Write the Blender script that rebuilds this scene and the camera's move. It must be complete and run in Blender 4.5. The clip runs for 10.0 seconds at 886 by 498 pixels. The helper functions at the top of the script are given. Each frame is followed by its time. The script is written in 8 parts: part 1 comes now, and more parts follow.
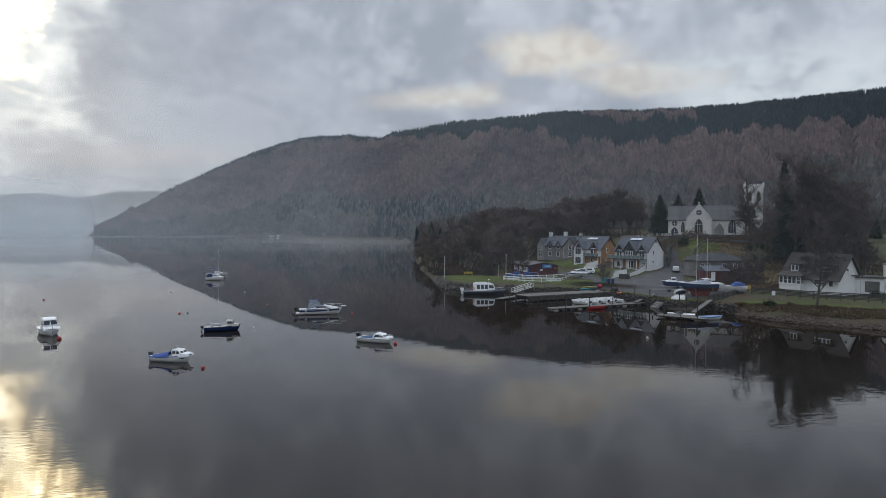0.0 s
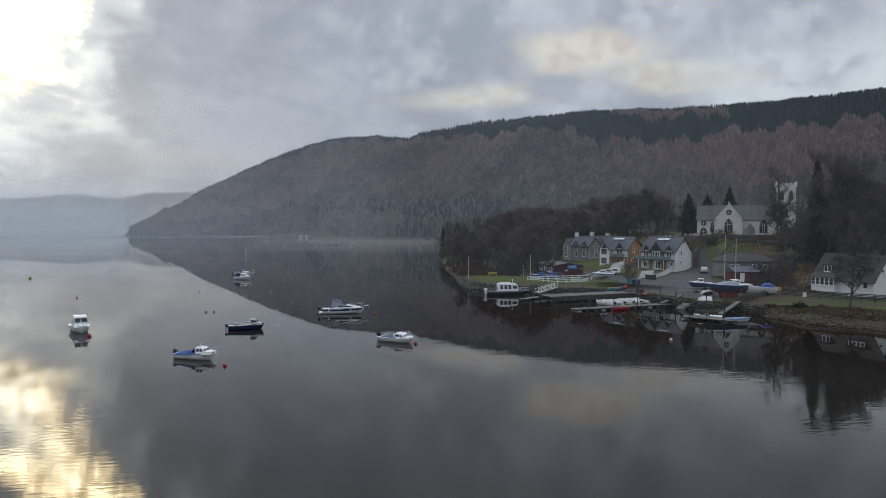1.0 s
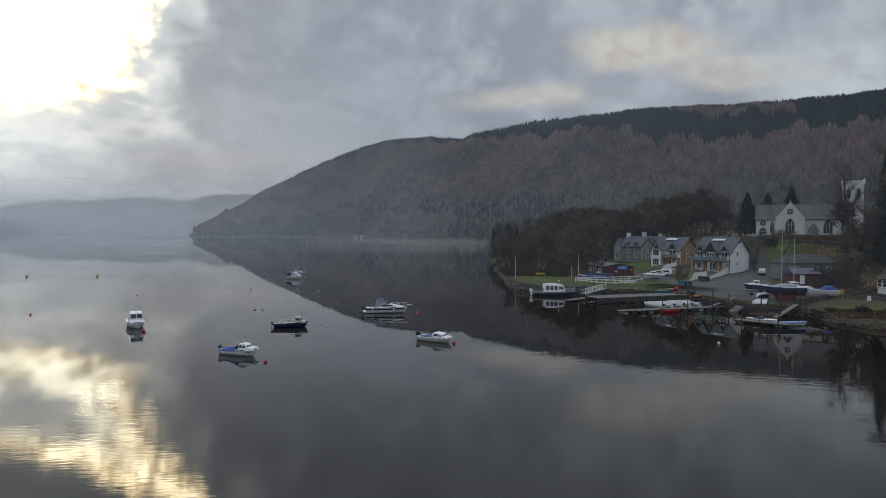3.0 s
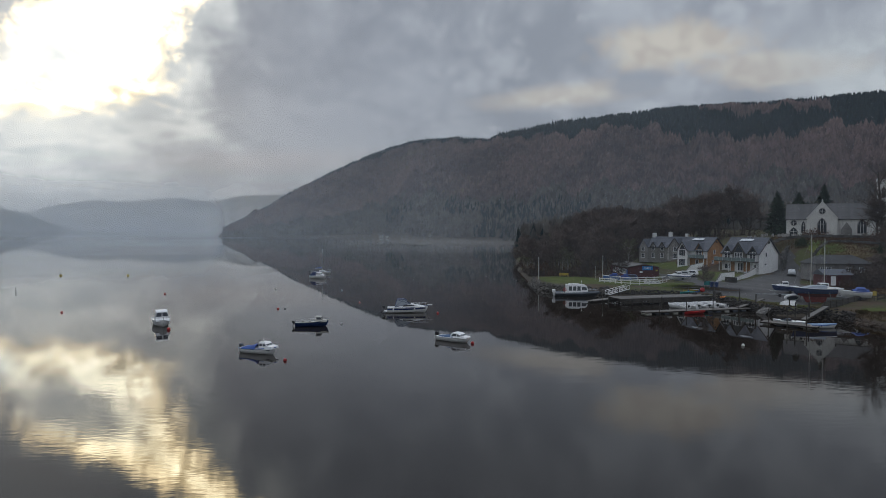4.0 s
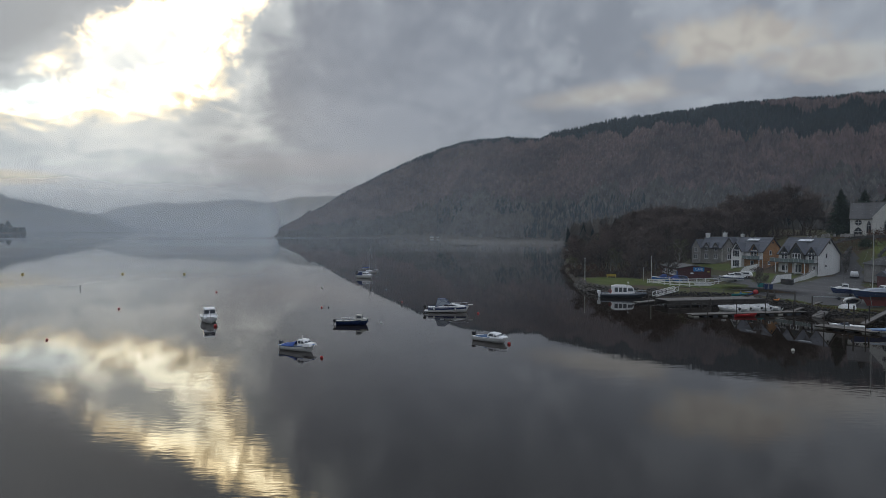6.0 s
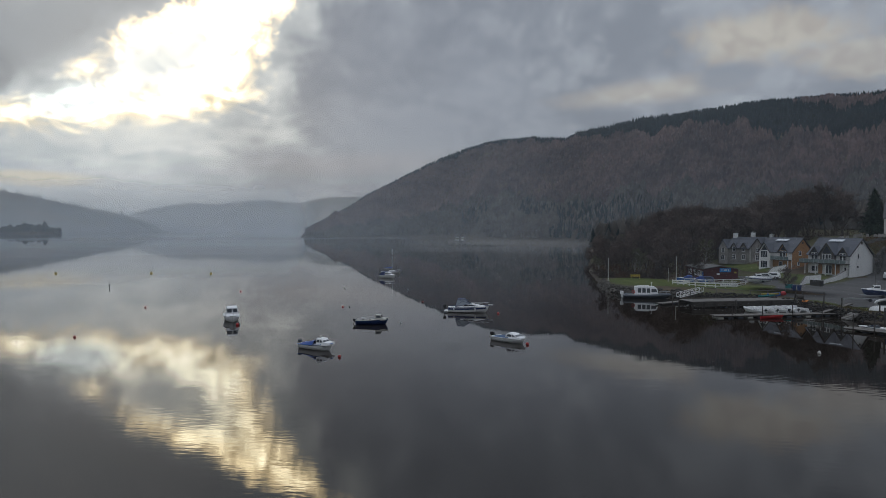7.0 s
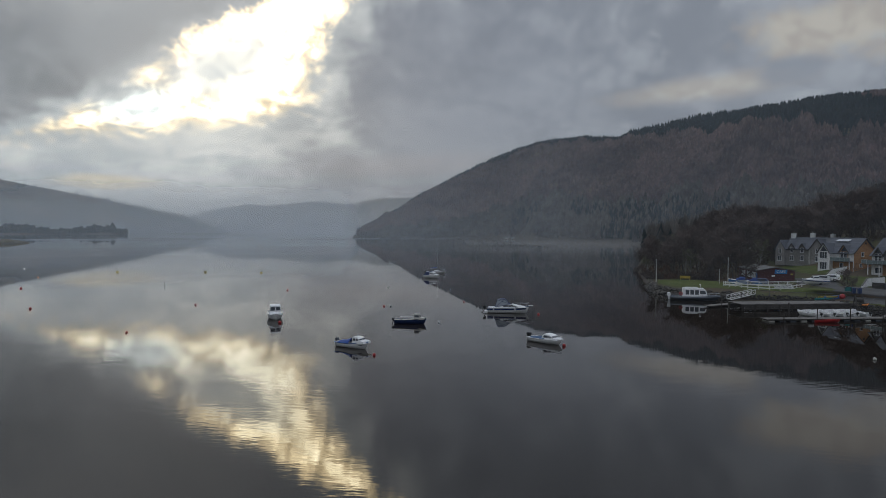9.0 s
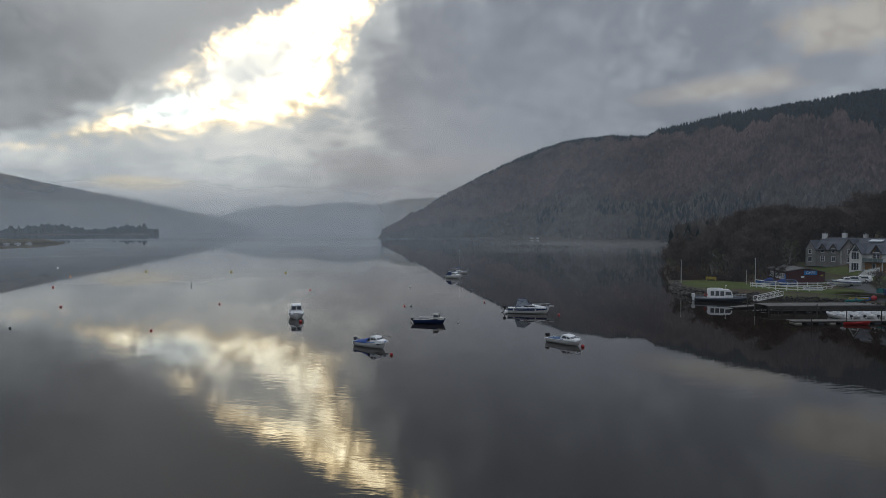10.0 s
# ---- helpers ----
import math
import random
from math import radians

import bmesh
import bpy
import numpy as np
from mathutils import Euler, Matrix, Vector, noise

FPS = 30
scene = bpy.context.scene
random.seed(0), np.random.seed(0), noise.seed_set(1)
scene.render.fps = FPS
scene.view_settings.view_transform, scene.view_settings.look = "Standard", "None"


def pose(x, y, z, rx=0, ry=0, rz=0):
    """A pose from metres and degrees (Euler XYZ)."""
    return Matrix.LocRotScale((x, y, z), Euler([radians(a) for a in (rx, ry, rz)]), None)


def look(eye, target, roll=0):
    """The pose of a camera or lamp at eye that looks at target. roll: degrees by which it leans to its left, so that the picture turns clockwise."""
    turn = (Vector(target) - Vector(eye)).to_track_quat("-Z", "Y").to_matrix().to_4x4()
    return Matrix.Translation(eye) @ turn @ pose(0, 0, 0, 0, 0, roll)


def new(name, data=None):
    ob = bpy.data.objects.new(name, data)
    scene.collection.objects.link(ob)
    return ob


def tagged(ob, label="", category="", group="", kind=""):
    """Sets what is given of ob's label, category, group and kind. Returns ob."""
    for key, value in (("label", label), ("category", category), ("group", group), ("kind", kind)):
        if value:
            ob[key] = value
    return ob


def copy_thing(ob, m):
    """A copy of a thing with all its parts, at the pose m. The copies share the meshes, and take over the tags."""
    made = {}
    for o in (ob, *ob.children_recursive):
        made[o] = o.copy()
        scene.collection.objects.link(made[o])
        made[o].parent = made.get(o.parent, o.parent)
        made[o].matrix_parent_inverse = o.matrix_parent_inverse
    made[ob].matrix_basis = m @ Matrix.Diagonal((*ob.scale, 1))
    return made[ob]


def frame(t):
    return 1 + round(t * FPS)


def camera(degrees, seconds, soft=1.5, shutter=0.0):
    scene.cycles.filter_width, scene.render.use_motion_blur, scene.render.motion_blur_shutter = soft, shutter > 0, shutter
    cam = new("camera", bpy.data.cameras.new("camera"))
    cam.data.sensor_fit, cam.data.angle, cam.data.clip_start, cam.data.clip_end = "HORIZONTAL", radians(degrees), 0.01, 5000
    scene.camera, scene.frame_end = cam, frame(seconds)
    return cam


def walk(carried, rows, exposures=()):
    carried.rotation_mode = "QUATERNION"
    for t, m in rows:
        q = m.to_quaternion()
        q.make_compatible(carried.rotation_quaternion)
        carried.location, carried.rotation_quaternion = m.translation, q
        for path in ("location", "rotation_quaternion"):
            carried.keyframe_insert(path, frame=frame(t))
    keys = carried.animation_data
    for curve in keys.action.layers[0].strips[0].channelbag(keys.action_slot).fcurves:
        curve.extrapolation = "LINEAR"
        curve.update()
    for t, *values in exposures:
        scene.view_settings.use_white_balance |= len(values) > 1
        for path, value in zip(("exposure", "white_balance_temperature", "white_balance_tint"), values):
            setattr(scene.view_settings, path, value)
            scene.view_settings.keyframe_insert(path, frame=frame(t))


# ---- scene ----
cam = camera(71.03, 10.0, soft=0.5)
# seconds, eye, yaw to the left, pitch up, lean to the left
PATH = [
    (0.0, 0.000, 0.000, 14.000, 0.000, -1.917, 0.186),
    (0.5, 0.469, 0.020, 13.983, 1.291, -1.908, 0.176),
    (1.0, 0.935, 0.048, 13.965, 2.567, -1.898, 0.167),
    (1.5, 1.399, 0.086, 13.946, 3.830, -1.888, 0.157),
    (2.0, 1.861, 0.132, 13.926, 5.080, -1.879, 0.148),
    (2.5, 2.320, 0.187, 13.905, 6.319, -1.869, 0.138),
    (3.0, 2.776, 0.251, 13.883, 7.547, -1.859, 0.129),
    (3.5, 3.230, 0.324, 13.861, 8.766, -1.850, 0.119),
    (4.0, 3.681, 0.405, 13.838, 9.975, -1.839, 0.110),
    (4.5, 4.128, 0.495, 13.815, 11.177, -1.829, 0.101),
    (5.0, 4.573, 0.595, 13.791, 12.371, -1.819, 0.092),
    (5.5, 5.015, 0.703, 13.767, 13.559, -1.808, 0.083),
    (6.0, 5.454, 0.820, 13.743, 14.742, -1.797, 0.074),
    (6.5, 5.889, 0.946, 13.719, 15.921, -1.786, 0.066),
    (7.0, 6.321, 1.081, 13.695, 17.096, -1.774, 0.057),
    (7.5, 6.750, 1.225, 13.672, 18.268, -1.762, 0.049),
    (8.0, 7.175, 1.378, 13.648, 19.438, -1.750, 0.041),
    (8.5, 7.596, 1.540, 13.625, 20.608, -1.737, 0.033),
    (9.0, 8.014, 1.711, 13.602, 21.777, -1.723, 0.026),
    (9.5, 8.427, 1.890, 13.580, 22.948, -1.710, 0.018),
    (10.0, 8.837, 2.079, 13.559, 24.120, -1.695, 0.011),
]


def eye_pose(x, y, z, yaw, pitch, lean):
    a, b = radians(yaw), radians(pitch)
    way = Vector((-math.sin(a) * math.cos(b), math.cos(a) * math.cos(b), math.sin(b)))
    return look((x, y, z), Vector((x, y, z)) + way * 100, lean)


EXPOSURES = [(0.0, 0.43, 6250.0, 5.5), (2.5, 0.18, 6250.0, 5.5), (5.0, -0.07, 6250.0, 5.5), (7.5, -0.20, 6250.0, 5.5), (10.0, -0.30, 6250.0, 5.5)]
walk(cam, [(r[0], eye_pose(*r[1:])) for r in PATH], EXPOSURES)

# ---- world, sun ----
SUN_AZ, SUN_EL = -41.0, 15.0          # degrees clockwise from +y, and above the horizon
world = bpy.data.worlds.new("sky")
scene.world = world
world.use_nodes = True


class Nodes:
    """Short spelling for shader node trees."""

    def __init__(self, tree):
        self.t = tree
        tree.nodes.clear()

    def add(self, kind, **props):
        n = self.t.nodes.new(kind)
        for k, v in props.items():
            setattr(n, k, v)
        return n

    def put(self, socket, value):
        if hasattr(value, "is_linked"):
            self.t.links.new(value, socket)
        elif isinstance(value, tuple) and len(value) == 3 and socket.type == "RGBA":
            socket.default_value = (*value, 1)
        else:
            socket.default_value = value

    def math(self, op, a, b=0.0, c=0.0, clamp=False):
        n = self.add("ShaderNodeMath", operation=op, use_clamp=clamp)
        for s, v in zip(n.inputs, (a, b, c)):
            self.put(s, v)
        return n.outputs[0]

    def vec(self, op, a, b=(0, 0, 0), scale=1.0):
        n = self.add("ShaderNodeVectorMath", operation=op)
        self.put(n.inputs[0], a)
        self.put(n.inputs[1], b)
        self.put(n.inputs[3], scale)
        return n.outputs["Value"] if op in ("DOT_PRODUCT", "LENGTH", "DISTANCE") else n.outputs[0]

    def noise(self, where, scale, detail=4.0, rough=0.55, warp=0.0, dims="3D"):
        n = self.add("ShaderNodeTexNoise", noise_dimensions=dims)
        self.put(n.inputs["Vector"], where)
        for k, v in (("Scale", scale), ("Detail", detail), ("Roughness", rough), ("Distortion", warp)):
            n.inputs[k].default_value = v
        return n.outputs["Fac"]

    def span(self, value, lo, hi, a=0.0, b=1.0, smooth=True):
        n = self.add("ShaderNodeMapRange", interpolation_type="SMOOTHSTEP" if smooth else "LINEAR")
        for s, v in zip(n.inputs[:5], (value, lo, hi, a, b)):
            self.put(s, v)
        return n.outputs[0]

    def mix(self, fac, a, b, mode="MIX"):
        n = self.add("ShaderNodeMix", data_type="RGBA", blend_type=mode)
        self.put(n.inputs[0], fac)
        self.put(n.inputs[6], a)
        self.put(n.inputs[7], b)
        return n.outputs[2]

    def xyz(self, v):
        n = self.add("ShaderNodeSeparateXYZ")
        self.put(n.inputs[0], v)
        return n.outputs

    def join(self, x, y, z):
        n = self.add("ShaderNodeCombineXYZ")
        for s, v in zip(n.inputs, (x, y, z)):
            self.put(s, v)
        return n.outputs[0]


w = Nodes(world.node_tree)
way = w.add("ShaderNodeTexCoord").outputs["Generated"]
wx, wy, wz = w.xyz(way)
az = w.math("MULTIPLY", w.math("ARCTAN2", wx, wy), 57.29578)
el = w.math("MULTIPLY", w.math("ARCSINE", wz), 57.29578)
low = w.math("MAXIMUM", el, 0.0)
# clouds crowd together towards the horizon
tall = w.math("MULTIPLY", w.math("LOGARITHM", w.math("ADD", low, 5.0), math.e), 2.4)
sheet = w.join(w.math("MULTIPLY", az, 0.1), tall, 0.0)
bank_ = w.noise(w.vec("ADD", sheet, (2.3, 0.4, 1.1)), 0.75, 6.0, 0.55, 0.5)
puff = w.noise(w.vec("ADD", sheet, (3.1, 7.7, 4.3)), 1.8, 7.0, 0.55, 0.4)
curl = w.noise(w.vec("ADD", sheet, (8.2, 1.7, 2.6)), 4.6, 6.0, 0.55, 0.5)
shred = w.noise(w.vec("ADD", sheet, (5.4, 6.1, 7.9)), 15.0, 5.0, 0.6, 0.4)


def about(value, k):
    """A noise, swung round nought."""
    return w.math("MULTIPLY", w.math("SUBTRACT", value, 0.5), k)


def total(*values):
    out = values[0]
    for v in values[1:]:
        out = w.math("ADD", out, v)
    return out


def times(*values):
    out = values[0]
    for v in values[1:]:
        out = w.math("MULTIPLY", out, v)
    return out


def bent(value, *knots):
    """A line through the given corners."""
    out = knots[0][1]
    for (a, p), (b, q) in zip(knots, knots[1:]):
        out = w.math("ADD", out, w.span(value, a, b, 0.0, q - p, False))
    return out


def spot(az0, el0, rx, ry, slant=0.0, ragged=1.0, hard=0.9):
    """A ragged patch of sky: 1 inside, 0 outside."""
    dx = w.math("SUBTRACT", az, az0)
    dy = w.math("SUBTRACT", w.math("SUBTRACT", el, el0), w.math("MULTIPLY", dx, slant))
    dx, dy = w.math("DIVIDE", dx, rx), w.math("DIVIDE", dy, ry)
    far = w.math("SQRT", w.math("ADD", w.math("MULTIPLY", dx, dx), w.math("MULTIPLY", dy, dy)))
    far = total(far, about(puff, 1.9 * ragged), about(curl, 1.3 * ragged), about(shred, 0.5 * ragged))
    return w.span(far, 1.0 + hard * 0.5, 1.0 - hard * 0.5)


lump = total(times(bank_, 0.50), times(puff, 0.34), times(curl, 0.16))
shade = w.span(lump, 0.40, 0.60)
cloud = w.mix(shade, (0.270, 0.285, 0.332), (0.408, 0.424, 0.474))
# dim lumps and lit rims in the overcast
cloud = w.mix(times(w.span(total(puff, about(shred, 0.12)), 0.53, 0.60), w.span(curl, 0.40, 0.62), 0.30), cloud, (0.52, 0.535, 0.575))
# paler thin sky towards the sun, low over the far water
pale = times(w.span(az, -31.0, -42.0), w.span(total(el, about(puff, 5.0)), 15.0, 10.0))
cloud = w.mix(times(pale, 0.85), cloud, w.mix(w.span(total(lump, about(curl, 0.25)), 0.40, 0.58), (0.60, 0.66, 0.72), (0.95, 0.97, 0.98)))
cloud = w.mix(times(w.span(total(el, about(puff, 2.0)), 5.5, 1.5), w.span(az, -24.0, -32.0), 0.85), cloud, w.mix(w.span(az, -32.0, -43.0), (0.46, 0.495, 0.53), (0.80, 0.84, 0.88)))
cloud = w.mix(times(spot(-23.5, 7.0, 9.5, 4.2, 0.0, 0.4, 1.2), 0.85), cloud, w.mix(shade, (0.262, 0.278, 0.318), (0.345, 0.362, 0.405)))
# pink-grey bar over the end of the ridge, and a lit cumulus head
cloud = w.mix(times(spot(-22.0, 6.2, 9.0, 1.0, 0.05, 0.6, 1.4), 0.6), cloud, (0.43, 0.39, 0.395))
cloud = w.mix(times(spot(-25.8, 10.6, 3.6, 1.5, 0.08, 0.8, 0.35), 0.42), cloud, (0.46, 0.455, 0.475))
cloud = w.mix(times(spot(-20.0, 9.4, 5.5, 1.6, 0.0, 0.9, 1.2), 0.5), cloud, (0.275, 0.285, 0.335))
cloud = w.mix(times(spot(-19.0, 13.0, 13.0, 7.5, 0.0, 0.4, 1.2), 0.85), cloud, w.mix(shade, (0.250, 0.265, 0.315), (0.345, 0.360, 0.415)))
# thin warm cloud over the ridge with a blue-grey rent, paler sky beyond
warm = w.math("MAXIMUM", w.math("MAXIMUM", spot(10.5, 15.4, 6.0, 2.0, -0.06, 1.0, 0.8), times(spot(1.0, 11.9, 6.5, 0.9, 0.06, 0.6, 1.2), 0.8)), times(spot(17.5, 13.0, 6.0, 1.3, -0.12, 0.9, 0.8), 0.8))
cloud = w.mix(times(warm, 0.85), cloud, w.mix(w.span(curl, 0.4, 0.62), (0.52, 0.46, 0.41), (0.62, 0.56, 0.49)))
cloud = w.mix(times(spot(7.4, 12.6, 2.4, 0.9, 0.1, 0.8, 0.8), 0.8), cloud, (0.30, 0.32, 0.375))
cloud = w.mix(times(w.span(az, 15.0, 24.0), w.span(total(el, about(puff, 5.0), times(az, 0.06)), 18.0, 14.5), w.span(total(lump, about(curl, 0.3)), 0.34, 0.56, 0.35, 0.9)), cloud, (0.53, 0.55, 0.58))
# the break in the cloud, through which the low sun's glow comes
left = w.math("SUBTRACT", az, bent(el, (6.5, -59.0), (8.5, -54.0), (10.9, -50.2), (12.5, -47.6), (14.9, -45.0), (17.0, -42.0), (18.4, -39.0), (21.4, -33.6), (24.5, -26.6)))
right = w.math("SUBTRACT", bent(el, (9.0, -34.0), (11.0, -34.2), (14.3, -33.4), (17.2, -32.2), (20.0, -30.4), (22.2, -28.1), (25.0, -25.4)), az)
under = w.math("SUBTRACT", el, bent(az, (-57.0, 6.6), (-51.6, 7.3), (-43.5, 8.9), (-35.0, 10.0)))
inner = w.math("MINIMUM", left, w.math("MINIMUM", right, times(under, 1.7)))
rag = total(about(puff, 7.5), about(curl, 4.5), about(shred, 1.8))
torn = total(inner, rag)
gap = w.span(torn, -1.0, 2.4)
# heavy cloud on the near side of the break; lit fringes round the rest
heavy = times(w.span(total(left, about(puff, 8.0), about(curl, 3.0)), 0.5, -3.5), w.span(total(el, about(puff, 4.0)), 6.3, 8.0), w.span(el, 15.0, 23.0, 1.0, 0.25))
cloud = w.mix(times(heavy, 0.92), cloud, w.mix(w.span(lump, 0.40, 0.60), (0.205, 0.220, 0.245), (0.365, 0.38, 0.41)))
cloud = w.mix(times(spot(-58.0, 25.0, 18.0, 7.0, 0.0, 0.6, 1.2), 0.7), cloud, (0.66, 0.65, 0.66))
fringe = times(w.span(total(inner, times(rag, 1.1)), -9.0, 0.5), w.span(left, -6.0, 2.0))
cloud = w.mix(times(fringe, fringe, 0.8), cloud, w.mix(w.span(puff, 0.36, 0.64), (0.58, 0.60, 0.62), (0.90, 0.89, 0.86)))
# an overcast sky is brighter overhead
cloud = w.mix(1.0, cloud, w.mix(w.span(el, 19.0, 62.0), (1.0, 1.0, 1.0), (2.95, 2.95, 3.0)), "MULTIPLY")
nishita = w.add("ShaderNodeTexSky", sky_type="NISHITA", sun_disc=False, sun_elevation=radians(SUN_EL), sun_rotation=radians(SUN_AZ), air_density=1.0, dust_density=3.0)
clear = w.mix(1.0, nishita.outputs[0], (0.10, 0.10, 0.10), "MULTIPLY")
sky = w.mix(0.025, cloud, clear)
burn = w.mix(w.span(total(torn, about(curl, 5.0)), 0.4, 4.5), (2.0, 1.58, 0.98), (3.2, 2.9, 2.25))
burn = w.mix(1.0, burn, w.mix(w.span(el, 10.0, 22.0), (1.0, 1.0, 1.0), (3.1, 2.9, 2.5)), "MULTIPLY")
burn = w.mix(times(spot(-48.0, 10.2, 3.2, 1.6, 0.0, 0.8, 1.0), 0.75), burn, (1.35, 1.50, 1.58))
# a grey raft of cloud within the break, finer wisps along it
wisp = w.math("MAXIMUM", spot(-41.4, 14.1, 5.2, 2.1, 0.28, 0.45, 1.1), times(w.span(total(curl, about(shred, 0.3)), 0.55, 0.68), w.span(el, 19.0, 15.0), 0.55))
lift = w.span(total(times(puff, 0.5), times(curl, 0.5)), 0.40, 0.60, 0.60, 1.30)
burn = w.mix(1.0, burn, w.join(lift, lift, lift), "MULTIPLY")
burn = w.mix(times(wisp, 0.9), burn, (0.86, 0.86, 0.88))
sky = w.mix(gap, sky, burn)
slit = spot(-50.0, 3.9, 3.2, 0.55, 0.0, 0.55, 1.0)
sky = w.mix(times(slit, 0.85), sky, (1.15, 0.98, 0.72))
bg = w.add("ShaderNodeBackground")
w.put(bg.inputs[0], sky)
bg.inputs[1].default_value = 1.0
w.put(w.add("ShaderNodeOutputWorld").inputs[0], bg.outputs[0])

sun = new("sun", bpy.data.lights.new("sun", "SUN"))
sun.data.energy, sun.data.angle, sun.data.color = 0.002, radians(40), (1.0, 0.93, 0.82)
sun.matrix_world = look((0, 0, 0), (-math.sin(radians(SUN_AZ)) * math.cos(radians(SUN_EL)), -math.cos(radians(SUN_AZ)) * math.cos(radians(SUN_EL)), -math.sin(radians(SUN_EL))))
tagged(sun, "low sun behind broken cloud", "sun", kind="structure")

# ---- materials ----
def material(name, color, rough=0.7, vary=0.25, scale=1.0, bump=0.0, metal=0.0, other=None, spec=0.5, island=0.0, each=0.0, stain=0.0):
    """A procedural surface: colour with grain and blotches at two scales, wear, relief. scale: grains a metre."""
    m = bpy.data.materials.new(name)
    m.use_nodes = True
    n = Nodes(m.node_tree)
    where = n.add("ShaderNodeTexCoord").outputs["Object"]
    g = n.noise(where, 4.0 * scale, 5.0, 0.6)
    blot = n.noise(n.vec("ADD", where, (5.2, 1.7, 9.1)), 0.45 * scale, 4.0, 0.6, 0.4)
    dark = tuple(c * (1 - vary) for c in color)
    light = other or tuple(min(c * (1 + vary), 0.95) for c in color)
    f = n.math("ADD", n.math("MULTIPLY", g, 0.5), n.math("MULTIPLY", blot, 0.5))
    col = n.mix(n.span(f, 0.34, 0.66), dark, light)
    if stain:
        streak = n.noise(n.vec("MULTIPLY", where, (1.6, 1.6, 0.18)), 1.4, 5.0, 0.65)
        col = n.mix(n.math("MULTIPLY", n.span(streak, 0.52, 0.72), stain), col, tuple(c * 0.45 for c in color))
    for amount, node, sock in ((island, "ShaderNodeNewGeometry", "Random Per Island"), (each, "ShaderNodeObjectInfo", "Random")):
        if amount:
            r = n.add(node).outputs[sock]
            k = n.span(r, 0.0, 1.0, 1 - amount, 1 + amount, False)
            col = n.mix(1.0, col, n.join(k, k, k), "MULTIPLY")
    b = n.add("ShaderNodeBsdfPrincipled")
    n.put(b.inputs["Base Color"], col)
    n.put(b.inputs["Roughness"], n.span(g, 0.2, 0.8, max(rough - 0.1, 0.02), min(rough + 0.1, 1.0), False))
    b.inputs["Metallic"].default_value = metal
    b.inputs["Specular IOR Level"].default_value = spec
    if bump:
        bp = n.add("ShaderNodeBump")
        bp.inputs["Strength"].default_value = 0.6
        bp.inputs["Distance"].default_value = bump
        n.put(bp.inputs["Height"], f)
        n.put(b.inputs["Normal"], bp.outputs[0])
    n.put(n.add("ShaderNodeOutputMaterial").inputs[0], b.outputs[0])
    return m


def water_material():
    m = bpy.data.materials.new("loch water")
    m.use_nodes = True
    n = Nodes(m.node_tree)
    where = n.add("ShaderNodeTexCoord").outputs["Object"]
    turned = n.add("ShaderNodeVectorRotate", rotation_type="Z_AXIS")
    n.put(turned.inputs["Vector"], where)
    turned.inputs["Angle"].default_value = radians(-12)
    small = n.noise(n.vec("MULTIPLY", turned.outputs[0], (0.75, 2.2, 1.0)), 1.0, 1.5, 0.5)
    swell = n.noise(n.vec("MULTIPLY", turned.outputs[0], (0.10, 0.3, 1.0)), 1.0, 2.0, 0.5)
    calm = n.span(n.noise(n.vec("MULTIPLY", where, (0.006, 0.02, 1.0)), 1.0, 4.0, 0.6, 0.3), 0.50, 0.68, 0.20, 0.60)
    breeze = n.noise(n.vec("MULTIPLY", where, (0.05, 0.05, 1.0)), 1.0, 3.0, 0.55)
    near = n.math("MULTIPLY", n.span(n.xyz(where)[1], 84.0, 44.0), n.span(breeze, 0.38, 0.60, 0.8, 2.6))
    calm = n.math("ADD", calm, near)
    ripple = n.math("MULTIPLY", n.math("ADD", n.math("MULTIPLY", small, 0.0021), n.math("MULTIPLY", swell, 0.0040)), calm)
    tiny = n.noise(n.vec("MULTIPLY", turned.outputs[0], (1.8, 4.2, 1.0)), 1.0, 1.0, 0.5)
    ripple = n.math("ADD", ripple, n.math("MULTIPLY", n.math("MULTIPLY", tiny, 0.0007), near))
    bp = n.add("ShaderNodeBump")
    bp.inputs["Strength"].default_value = 1.0
    bp.inputs["Distance"].default_value = 1.0
    n.put(bp.inputs["Height"], ripple)
    b = n.add("ShaderNodeBsdfPrincipled")
    peat = n.mix(n.noise(where, 0.05, 3.0), (0.012, 0.010, 0.009), (0.020, 0.017, 0.014))
    n.put(b.inputs["Base Color"], peat)
    # faint wind-ruffled streaks far out on the loch
    streak = n.noise(n.vec("MULTIPLY", where, (0.0016, 0.016, 1.0)), 1.0, 5.0, 0.6, 0.2)
    far = n.span(n.xyz(where)[1], 280.0, 600.0)
    n.put(b.inputs["Roughness"], n.math("ADD", 0.015, n.math("MULTIPLY", n.math("MULTIPLY", n.span(streak, 0.52, 0.66), far), 0.07)))
    b.inputs["IOR"].default_value = 1.333
    n.put(b.inputs["Normal"], bp.outputs[0])
    n.put(n.add("ShaderNodeOutputMaterial").inputs[0], b.outputs[0])
    return m


